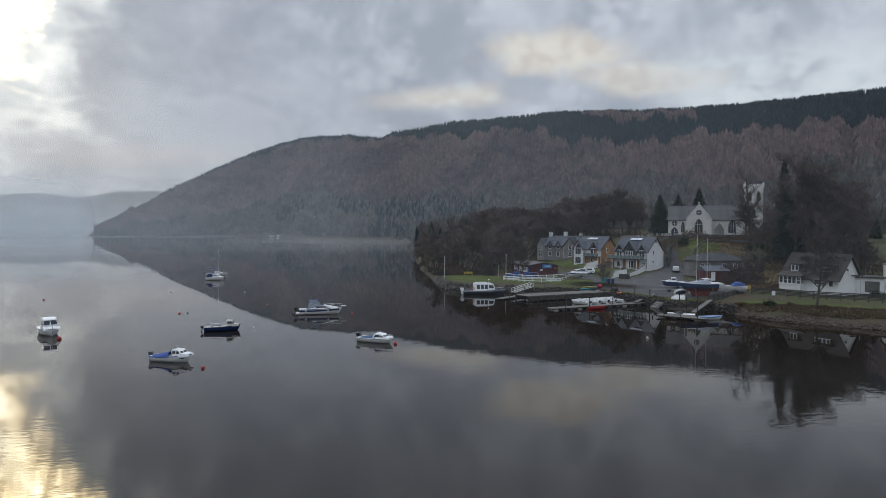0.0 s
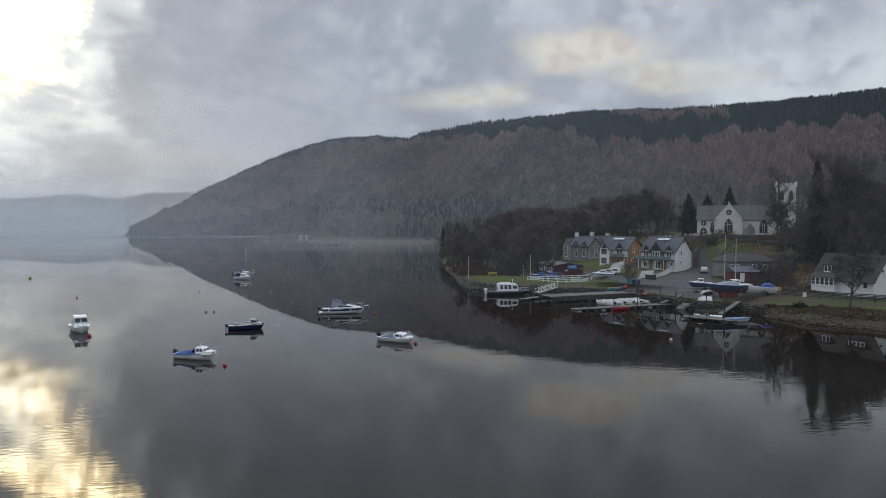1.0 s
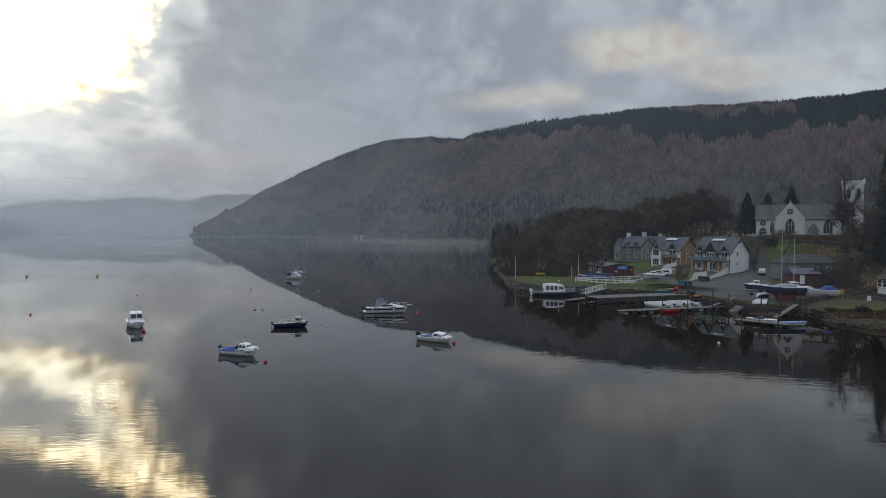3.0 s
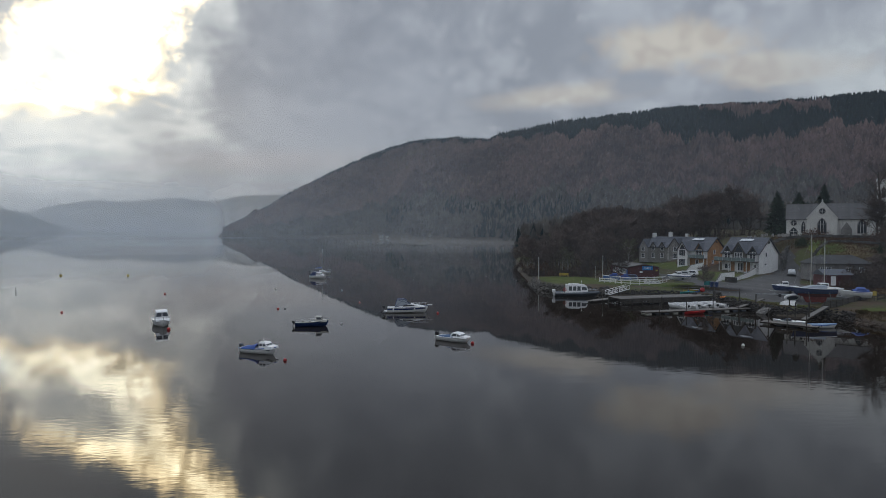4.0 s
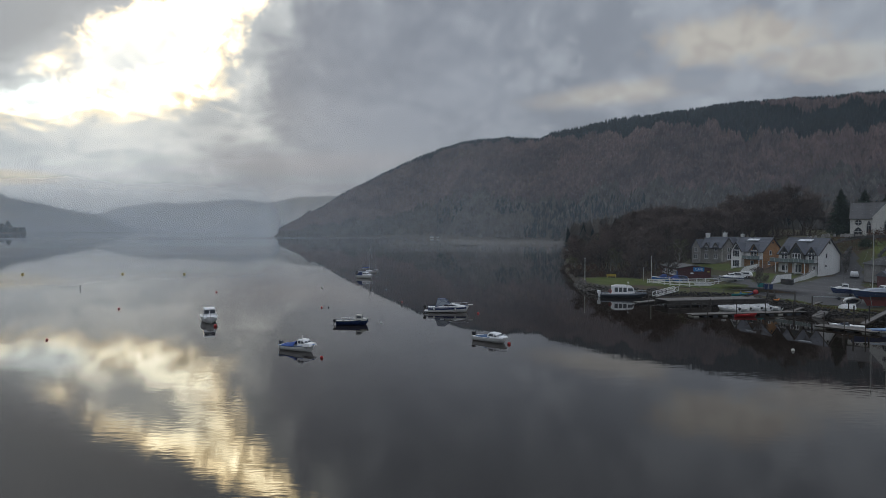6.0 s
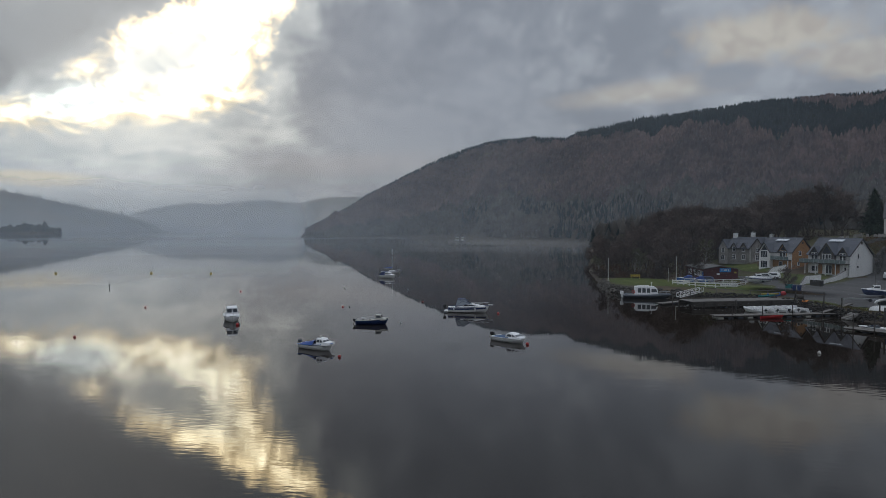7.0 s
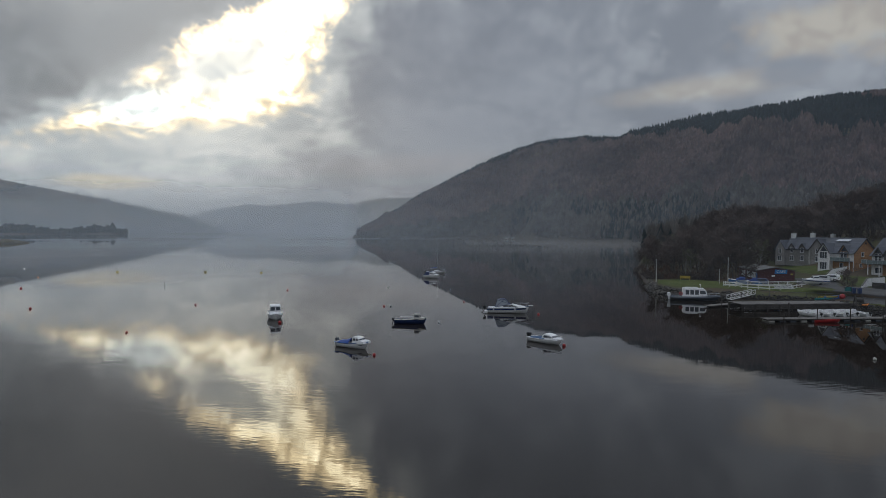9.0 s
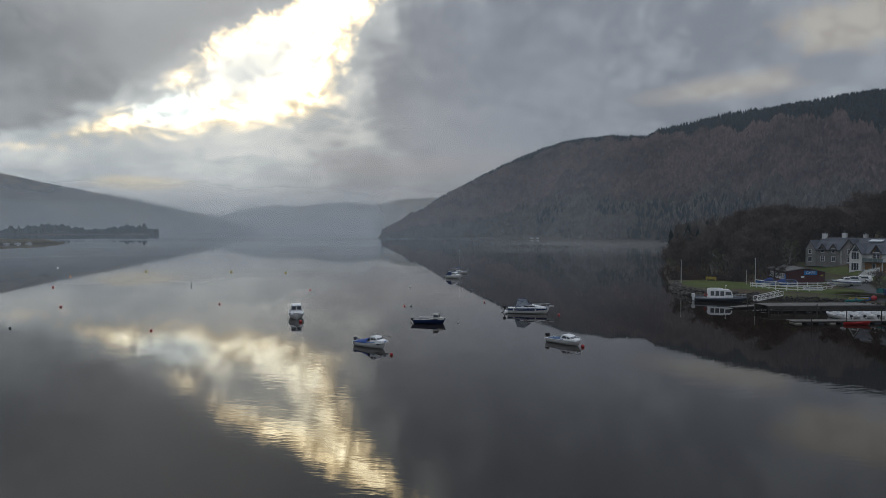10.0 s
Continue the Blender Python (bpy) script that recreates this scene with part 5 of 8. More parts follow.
def balcony(h, x0, x1, y, z, depth, posts=(), glass=True):
    b = part("balcony", Mesh().box((x0 + x1) / 2, y - depth / 2, z, x1 - x0, depth, 0.16), DARKWOOD, h)
    rail = Mesh().box((x0 + x1) / 2, y - depth, z + 1.08, x1 - x0, 0.06, 0.06)
    n = max(2, int((x1 - x0) / 1.3))
    for i in range(n + 1):
        rail.box(x0 + (x1 - x0) * i / n, y - depth, z + 0.58, 0.05, 0.05, 1.0)
    for xx in (x0, x1):
        rail.box(xx, y - depth / 2, z + 1.08, 0.06, depth, 0.06)
    part("handrail", rail, STEEL, b)
    if glass:
        for i in range(n):
            part("glass_panel", Mesh().box(x0 + (x1 - x0) * (i + 0.5) / n, y - depth, z + 0.58, (x1 - x0) / n - 0.1, 0.02, 0.8), BALGLASS, b)
    for px_ in posts:
        part("balcony_post", Mesh().box(px_, y - depth + 0.1, z / 2 - 0.3, 0.14, 0.14, z + 0.6), WHITE, h)


BALGLASS = material("greenish balcony glass", (0.16, 0.20, 0.20), 0.15, 0.05, 1.0)


def place(corner, turn, w, d):
    """Centre of a house whose front right corner stands at corner."""
    c = Vector(corner) + Matrix.Rotation(radians(turn), 2) @ Vector((-w / 2, d / 2))
    return c.x, c.y


def roof_lights(h, x, d, eave, ridge, w_=1.9):
    slope = math.atan2(ridge - eave, d / 2)
    for i in (0, 1):
        m = Mesh().box(0, 0, 0, w_ * 0.92, 1.5, 0.10)
        part("roof_light", m, material("pale roof light", (0.50, 0.53, 0.56), 0.25, 0.05, 1.0), h, "pale solar panel on the roof",
             at=pose(x + i * w_, -1.1 * math.cos(slope), ridge - 1.1 * math.sin(slope) + 0.32, -math.degrees(slope) * 0 + math.degrees(slope) * 0.55, 0, 0))


def white_house():
    w, d, eave, ridge, turn = 10.6, 8.6, 4.9, 8.8, -49.5
    h = thing("house", *place((56.4, 172.3), turn, w, d), 2.75, turn, "white two-storey house, slate roof and glass-fronted balcony", "house", "houses in the village")
    gable_shell(h, w, d, eave, ridge, WHITEWASH, SLATE)
    f = -d / 2
    dormer_gable(h, 0.2, f - 0.9, 2.7, 3.6, 2.4, 4.4, GREYWOOD, SLATE, 2.6)
    for x in (-3.6, 3.7):
        dormer_gable(h, x, f - 0.06, 4.6, 2.0, 0.6, 2.6, GREYWOOD, SLATE, 1.5)
    for x, ww in ((-0.55, 0.75), (0.25, 0.8), (1.0, 0.75)):
        window(h, x, f - 0.97, 3.95, ww, 2.1, bars=(1, 2))
    part("gable_glass", Mesh().prism([(-1.0, 5.2), (1.4, 5.2), (0.2, 7.0)], f - 1.0, f - 0.93), GLASS, h)
    for x in (-3.6, 3.7):
        for k in (-0.42, 0.42):
            window(h, x + k, f - 0.12, 4.1, 0.8, 2.3, bars=(1, 2))
        part("gable_glass", Mesh().prism([(x - 0.75, 5.3), (x + 0.75, 5.3), (x, 6.4)], f - 0.14, f - 0.08), GLASS, h)
    balcony(h, -6.6, 5.3, f, 2.65, 1.7, (-5.0, -2.2, 0.4, 2.9, 5.0))
    for x in (-0.3, 0.6):
        window(h, x, f - 0.05, 1.2, 0.85, 2.1)
    window(h, -3.6, f - 0.05, 1.2, 1.6, 1.4, bars=(2, 1))
    window(h, 4.2, f - 0.05, 1.6, 0.9, 0.7)
    part("porch_wall", Mesh().box(2.0, f - 0.06, 1.25, 1.8, 0.08, 2.5), LARCHWOOD, h, "larch boarding beside the door")
    part("porch_wall", Mesh().box(-2.0, f - 0.06, 1.25, 1.0, 0.08, 2.5), LARCHWOOD, h, "larch boarding")
    window(h, w / 2 + 0.02, -1.2, 4.55, 0.75, 1.25, "right")
    window(h, w / 2 + 0.02, -1.4, 2.0, 0.9, 0.6, "right")
    part("vent", Mesh().box(w / 2 + 0.03, 0, 7.7, 0.08, 0.6, 0.6), DARKWOOD, h)
    part("downpipe", Mesh().tube([(w / 2 - 0.1, f - 0.1, 0), (w / 2 - 0.1, f - 0.1, 4.7)], 0.05, 6), BLACK, h)
    roof_lights(h, -1.2, d, eave, ridge)


def timber_house():
    w, d, eave, ridge, turn = 9.6, 8.2, 4.8, 8.4, -49.5
    h = thing("house", *place((47.5, 188.3), turn, w, d), 3.0, turn, "white and larch-clad two-storey house with slate roof", "house", "houses in the village")
    gable_shell(h, w, d, eave, ridge, WHITEWASH, SLATE, end_mats=(WHITEWASH, LARCHWOOD))
    f = -d / 2
    for i in range(22):
        part("cladding_board", Mesh().box(w / 2 + 0.03, 0, 0.1 + i * 0.215, 0.05, d - 0.3, 0.19), LARCHWOOD, h)
    dormer_gable(h, -2.6, f - 1.3, -0.8, 3.4, 5.6, 4.4, WHITEWASH, SLATE, 2.4)
    window(h, -2.6, f - 1.36, 4.0, 2.2, 1.9, bars=(3, 1))
    part("gable_glass", Mesh().prism([(-3.6, 5.1), (-1.6, 5.1), (-2.6, 6.5)], f - 1.38, f - 1.3), GLASS, h)
    window(h, -2.6, f - 1.36, 1.2, 2.2, 2.0, bars=(3, 1))
    dormer_gable(h, 2.2, f - 0.06, 2.6, 2.4, 2.5, 2.6, LARCHWOOD, SLATE, 1.7)
    for k in (-0.5, 0.5):
        window(h, 2.2 + k, f - 0.12, 3.9, 0.95, 2.2, bars=(1, 2))
    part("gable_glass", Mesh().prism([(1.4, 5.1), (3.0, 5.1), (2.2, 6.3)], f - 0.14, f - 0.07), GLASS, h)
    balcony(h, -0.7, 4.8, f, 2.5, 1.3, (4.6,))
    part("porch_wall", Mesh().box(1.9, f - 0.05, 1.1, 5.6, 0.08, 2.6), LARCHWOOD, h, "larch boarding under the balcony")
    window(h, 1.6, f - 0.12, 1.1, 1.0, 2.0)
    window(h, w / 2 + 0.06, -1.0, 4.4, 0.9, 1.2, "right")
    window(h, w / 2 + 0.06, -1.6, 1.6, 0.8, 0.9, "right")
    part("vent", Mesh().box(w / 2 + 0.07, 0, 7.2, 0.06, 0.6, 0.5), DARKWOOD, h)
    roof_lights(h, -1.4, d, eave, ridge)


def stone_house():
    w, d, eave, ridge, turn = 13.0, 7.2, 4.3, 7.4, -35
    h = thing("house", *place((45.6, 206.5), turn, w, d), 3.9, turn, "grey stone house with slate roof and white chimneys", "house", "houses in the village")
    gable_shell(h, w, d, eave, ridge, GREYSTONE, SLATE)
    f = -d / 2
    for x in (-4.6, -1.6):
        dormer_gable(h, x, f - 0.06, 3.8, 1.5, 0.8, 2.4, GREYSTONE, SLATE, 1.2)
        window(h, x, f - 0.12, 3.9, 0.95, 1.35, bars=(1, 2))
        window(h, x, f - 0.05, 1.5, 1.1, 1.5, bars=(2, 2))
    dormer_gable(h, 3.2, f - 1.4, -0.8, 4.2, 5.0, 5.4, GREYSTONE, SLATE, 3.0)
    window(h, 3.4, f - 1.46, 3.7, 1.1, 1.3, bars=(2, 2))
    window(h, 3.4, f - 1.46, 1.5, 1.3, 1.5, bars=(2, 2))
    for i in range(9):
        for x in (1.1, 5.3):
            part("quoin", Mesh().box(x, f - 1.42, 0.3 + i * 0.5, 0.5 if i % 2 else 0.34, 0.06, 0.42), CREAM, h)
    chimney(h, -6.0, 0, ridge - 0.4, 1.2, 0.7, 1.7)
    chimney(h, -0.6, 0.3, ridge - 0.4, 1.2, 0.7, 1.9)
    chimney(h, 4.4, 1.6, ridge - 0.6, 1.1, 0.7, 1.7)
    # white wing at the far end
    part("wing_wall", Mesh().prism([(-9.2, -0.8), (-6.5, -0.8), (-6.5, 4.2), (-7.85, 6.6), (-9.2, 4.2)], f - 0.6, f + 5), GREYSTONE, h, "grey stone wing with bare creeper")
    m = Mesh()
    for s in (-1, 1):
        m.bar((-7.85 + s * 0.85, f + 2.2, 5.6 - 0.28), (-7.85 + s * 0.86, f + 2.21, 5.6 - 0.28), 0.1)
    for s in (-1, 1):
        a, b = Vector((-7.85 + s * 1.65, 0, 3.8)), Vector((-7.85, 0, 6.75))
        m.loft([[a + Vector((0, yy, 0)), b + Vector((0, yy, 0)), b + Vector((0, yy, 0.14)), a + Vector((0, yy, 0.14))] for yy in (f - 0.9, f + 5)])
    part("wing_roof", m, SLATE, h)
    window(h, -7.85, f - 0.66, 3.5, 1.0, 1.3, bars=(2, 2))
    window(h, -7.85, f - 0.66, 1.3, 1.2, 1.4, bars=(2, 2))


def cafe():
    w, d, turn = 7.8, 14.0, 12
    cx, cy = Vector((22.3, 160.2)) + Matrix.Rotation(radians(turn), 2) @ Vector((w / 2, d / 2))
    h = thing("cafe", cx, cy, 1.75, turn, "low maroon timber cafe with blue sign", "cafe", "")
    f = -d / 2
    boards = Mesh().box(0, 0, 0, w, 0.06, 0.20).data("board", MAROON)
    boards_l = Mesh().box(0, 0, 0, 0.06, d, 0.20).data("board", MAROON)
    part("wall", Mesh().prism([(-w / 2, -0.6), (w / 2, -0.6), (w / 2, 2.7), (0, 3.35), (-w / 2, 2.7)], f + 0.04, d / 2), MAROON, h)
    for i in range(13):
        part("board", boards, None, h, at=pose(0, f, 0.1 + i * 0.21, 4, 0, 0))
        part("board", boards_l, None, h, at=pose(-w / 2, 0, 0.1 + i * 0.21, 0, 4, 0))
    m = Mesh()
    for s in (-1, 1):
        a, b = Vector((s * (w / 2 + 0.4), 0, 2.62)), Vector((0, 0, 3.42))
        m.loft([[a + Vector((0, yy, 0)), b + Vector((0, yy, 0)), b + Vector((0, yy, 0.12)), a + Vector((0, yy, 0.12))] for yy in (f - 0.4, d / 2 + 0.3)])
    part("roof", m, material("grey felt roof", (0.11, 0.105, 0.10), 0.9, 0.25, 1.0, 0.01), h)
    for y in (-5.6, -4.3, -3.0, -1.2, 0.2, 2.6, 4.2):
        window(h, -w / 2 - 0.05, y, 1.55, 1.0, 1.25, "left", bars=(2, 1))
    sign = part("sign", Mesh().box(1.0, f - 0.08, 2.45, 2.6, 0.08, 0.95), SIGNBLUE, h, "bright blue sign board, white letters")
    text("CAFE", 0.82, WHITE, sign, pose(1.0, f - 0.13, 2.45, 90, 0, 0))
    part("notice", Mesh().box(3.3, f - 0.06, 1.9, 0.5, 0.05, 0.35), YELLOW, h)
    part("notice", Mesh().box(-0.6, f - 0.06, 1.5, 0.7, 0.05, 0.35), WHITE, h)
    part("door", Mesh().box(-w / 2 - 0.07, -6.4, 1.0, 0.06, 0.9, 2.0), MIDBLUE, h)


def text(words, size, mat, parent, at):
    c = bpy.data.curves.new("lettering", "FONT")
    c.body, c.size, c.extrude, c.align_x, c.align_y = words, size, 0.012, "CENTER", "CENTER"
    tmp = bpy.data.objects.new("lettering", c)
    me = bpy.data.meshes.new_from_object(tmp)
    bpy.data.objects.remove(tmp)
    me.materials.clear()
    me.materials.append(mat)
    return part("lettering", me, None, parent, at=at)


def church():
    turn = -22
    ax = Vector((math.cos(radians(turn)), math.sin(radians(turn))))
    base = Vector((78.6, 218.2)) + ax * 12.0
    h = thing("church", base.x - ax.y * 4.5, base.y + ax.x * 4.5, 11.4, turn, "pale limewashed church with slate roof and square tower", "church")
    w, d, eave, ridge = 24.0, 9.0, 5.9, 10.6
    gable_shell(h, w, d, eave, ridge, CHURCH, CHURCHSLATE, 0.25, courses=12)
    f = -d / 2
    dx, dw, dd = -2.1, 8.2, 3.6
    part("transept_wall", Mesh().prism([(dx - dw / 2, -0.8), (dx + dw / 2, -0.8), (dx + dw / 2, 5.9), (dx, 10.8), (dx - dw / 2, 5.9)], f - dd, f + 4.2), CHURCH, h)
    m = Mesh()
    for s in (-1, 1):
        a, b = Vector((dx + s * (dw / 2 + 0.25), 0, 5.7)), Vector((dx, 0, 11.0))
        m.loft([[a + Vector((0, yy, 0)), b + Vector((0, yy, 0)), b + Vector((0, yy, 0.16)), a + Vector((0, yy, 0.16))] for yy in (f - dd + 0.25, f + 4.2)])
    part("transept_roof", m, CHURCHSLATE, h)
    cope = Mesh()
    for s in (-1, 1):
        cope.bar((dx + s * (dw / 2 + 0.1), f - dd + 0.1, 5.9), (dx, f - dd + 0.1, 11.1), 0.4, 0.3)
    cope.bar((dx, f - dd + 0.1, 11.0), (dx, f - dd + 0.1, 11.9), 0.14).bar((dx - 0.3, f - dd + 0.1, 11.6), (dx + 0.3, f - dd + 0.1, 11.6), 0.12)
    part("coping", cope, CHURCH, h, "stone coping and finial cross")

    def lancet(x, y, z, ww, hh, lights=3, face=None):
        out = [(x - ww / 2, z), (x + ww / 2, z), (x + ww / 2, z + hh * 0.62), (x + ww * 0.28, z + hh * 0.86), (x, z + hh), (x - ww * 0.28, z + hh * 0.86), (x - ww / 2, z + hh * 0.62)]
        big_ = [(x + (p - x) * 1.22, z + (q - z) * 1.08 - 0.12) for p, q in out]
        fr = part("window", Mesh().prism(big_, y - 0.10, y + 0.1), GREYSTONE, h, "arched stone window surround")
        part("pane", Mesh().prism(out, y - 0.13, y), GLASS, fr)
        mull = Mesh()
        for i in range(1, lights):
            mull.box(x - ww / 2 + i * ww / lights, y - 0.15, z + hh * 0.42, 0.10, 0.10, hh * 0.84)
        mull.box(x, y - 0.15, z + hh * 0.6, ww, 0.1, 0.1)
        part("mullion", mull, CHURCH, fr)

    def disc(x, y, z, r):
        out = [(x + r * math.cos(k * math.tau / 16), z + r * math.sin(k * math.tau / 16)) for k in range(16)]
        fr = part("round_window", Mesh().prism([(x + (p - x) * 1.28, z + (q - z) * 1.28) for p, q in out], y - 0.1, y + 0.1), GREYSTONE, h)
        part("pane", Mesh().prism(out, y - 0.13, y), GLASS, fr)
        part("tracery", Mesh().box(x, y - 0.15, z, 2 * r, 0.1, 0.12).box(x, y - 0.15, z, 0.12, 0.1, 2 * r), CHURCH, fr)
    lancet(dx, f - dd, 1.4, 2.2, 4.6)
    disc(dx, f - dd, 8.2, 0.75)
    lancet(-9.9, f, 0.0, 1.9, 3.1, 2)
    disc(-9.9, f, 4.6, 0.75)
    lancet(-7.2, f, 1.5, 1.0, 3.6, 2)
    lancet(8.4, f, 1.4, 2.1, 4.2)
    part("side_porch", Mesh().prism([(3.0, -0.8), (5.8, -0.8), (5.8, 2.6), (4.4, 4.8), (3.0, 2.6)], f - 2.4, f + 0.2), GREYSTONE, h, "dark stone porch")
    # tower
    tx, ty, tw, th = 15.0, -0.4, 5.5, 16.9
    tower = part("tower", Mesh().box(tx, ty, th / 2 - 0.8, tw, tw, th + 1.6).box(tx, ty, 11.3, tw + 0.3, tw + 0.3, 0.25).box(tx, ty, th - 0.2, tw + 0.35, tw + 0.35, 0.35), CHURCH, h, "square pale tower")
    mer = Mesh()
    for k in range(5):
        for a in (-1, 1):
            mer.box(tx - tw / 2 + 0.4 + k * (tw - 0.8) / 4, ty + a * (tw / 2 - 0.15), th + 0.5, 0.75, 0.3, 0.9)
            mer.box(tx + a * (tw / 2 - 0.15), ty - tw / 2 + 0.4 + k * (tw - 0.8) / 4, th + 0.5, 0.3, 0.75, 0.9)
    part("battlement", mer, CHURCH, tower)
    for a in (-1, 1):
        for b in (-1, 1):
            part("pinnacle", Mesh().tube([(tx + a * tw / 2, ty + b * tw / 2, th), (tx + a * tw / 2, ty + b * tw / 2, th + 1.0), (tx + a * tw / 2, ty + b * tw / 2, th + 1.6)], [0.30, 0.26, 0.03], 4), CHURCH, tower)
    for z in (12.2, 6.5, 1.6):
        for k in ((-1.3, 1.3) if z > 11 else (0,)):
            out = [(tx + k - 0.55, z), (tx + k + 0.55, z), (tx + k + 0.55, z + 2.4), (tx + k, z + 3.4), (tx + k - 0.55, z + 2.4)]
            part("louvre", Mesh().prism(out, ty - tw / 2 - 0.06, ty - tw / 2 + 0.05), GLASS if z < 11 else DARKWOOD, tower)


def low_house():
    turn = 8
    h = thing("low_house", 69.0, 159.0, 3.3, turn, "low stone cottage with hipped grey slate roof", "house", "houses in the village")
    w, d, eave, ridge = 12.5, 6.5, 2.8, 4.7
    part("wall", Mesh().box(0, 0, eave / 2 - 0.6, w, d, eave + 1.2), GREYSTONE, h)
    a, b = w / 2 + 0.45, d / 2 + 0.45
    roof = Mesh().add([(-a, -b, eave), (a, -b, eave), (a, b, eave), (-a, b, eave), (-w / 2 + 2.6, 0, ridge), (w / 2 - 2.6, 0, ridge)],
                      [(0, 1, 5, 4), (1, 2, 5), (2, 3, 4, 5), (3, 0, 4), (3, 2, 1, 0)])
    part("roof", roof, OLDSLATE, h)
    part("gutter", Mesh().box(0, -b, eave - 0.06, 2 * a, 0.1, 0.12), DARKWOOD, h)
    for x in (-4.8, -3.4, 1.0, 4.0):
        window(h, x, -d / 2 - 0.02, 1.4, 1.1, 1.3, bars=(2, 1))
    s = thing("shed", 61.0, 141.0, 2.6, 10, "small red shed with blue-grey roof", "shed")
    part("wall", Mesh().box(0, 0, 0.9, 5.4, 4, 2.4), MAROON, s)
    part("roof", Mesh().prism([(-2.4, 2.0), (2.4, 2.0), (0, 3.1)], -3.0, 3.0, "x"), SLATE, s)
    part("door", Mesh().box(-1.0, -2.03, 0.8, 1.0, 0.06, 1.9), WHITE, s)


def bungalow():
    w, d, eave, ridge, turn = 11.0, 7.0, 2.5, 6.7, -63
    h = thing("cottage", *place((73.7, 115.6), turn, w, d), 2.35, turn, "white cottage with steep brown roof and dormers", "house", "houses in the village")
    gable_shell(h, w, d, eave, ridge, WHITEWASH, MOSSY, 0.5, courses=12)
    f = -d / 2
    # bay window with a flat lean-to roof
    part("bay", Mesh().box(-3.2, f - 0.6, 0.35, 4.4, 1.2, 1.2), WHITEWASH, h)
    for i in range(5):
        window(h, -5.0 + i * 0.9, f - 1.2, 1.65, 0.88, 1.4, bars=(1, 2))
    part("bay_roof", Mesh().prism([(f - 1.6, 2.35), (f + 0.4, 3.1), (f + 0.4, 3.25), (f - 1.6, 2.5)], -5.8, -0.7, "x"), MOSSY, h)
    window(h, 1.6, f - 0.02, 1.5, 1.3, 0.9, bars=(3, 1))
    window(h, 4.2, f - 0.02, 1.4, 0.9, 1.2)
    for x, n in ((-3.4, 2), (2.4, 4)):
        ww = n * 0.75 + 0.5
        part("dormer", Mesh().box(x, f + 1.9, 3.9, ww, 2.4, 1.7), DARKWOOD, h)
        part("dormer_roof", Mesh().box(x, f + 1.9, 4.82, ww + 0.5, 3.0, 0.16), MOSSY, h)
        for i in range(n):
            window(h, x + (i - (n - 1) / 2) * 0.75, f + 0.68, 4.0, 0.72, 1.15 if n < 3 else 0.8)
    window(h, w / 2 + 0.02, -0.8, 4.0, 0.9, 0.6, "right")
    part("gable_hood", Mesh().box(w / 2 + 0.2, 1.6, 3.0, 0.5, 2.2, 0.12), DARKWOOD, h)
    e = thing("garage", 80.6, 118.6, 2.3, -28, "flat-roofed white garage beside the cottage", "garage")
    part("wall", Mesh().box(0, 0, 1.1, 5.6, 5, 3.0), WHITEWASH, e)
    part("roof", Mesh().box(0, 0, 2.72, 6.3, 5.6, 0.24), DARKWOOD, e)
    part("door", Mesh().box(1.0, -2.53, 1.0, 2.3, 0.06, 2.0), GREYWOOD, e)
    e = thing("neighbour_house", 88.0, 119.0, 2.4, -28, "white house end with shed dormer", "house", "houses in the village")
    part("wall", Mesh().box(0, 0, 2.0, 5.0, 6, 5.6), WHITEWASH, e)
    part("roof", Mesh().box(0, 0, 4.9, 5.5, 6.5, 0.2), SLATE, e)
    window(e, -0.6, -3.02, 3.6, 1.2, 1.1, bars=(2, 1))
    window(e, -0.6, -3.02, 1.3, 1.2, 1.1, bars=(2, 1))


white_house()
timber_house()
stone_house()
cafe()
church()
low_house()
bungalow()

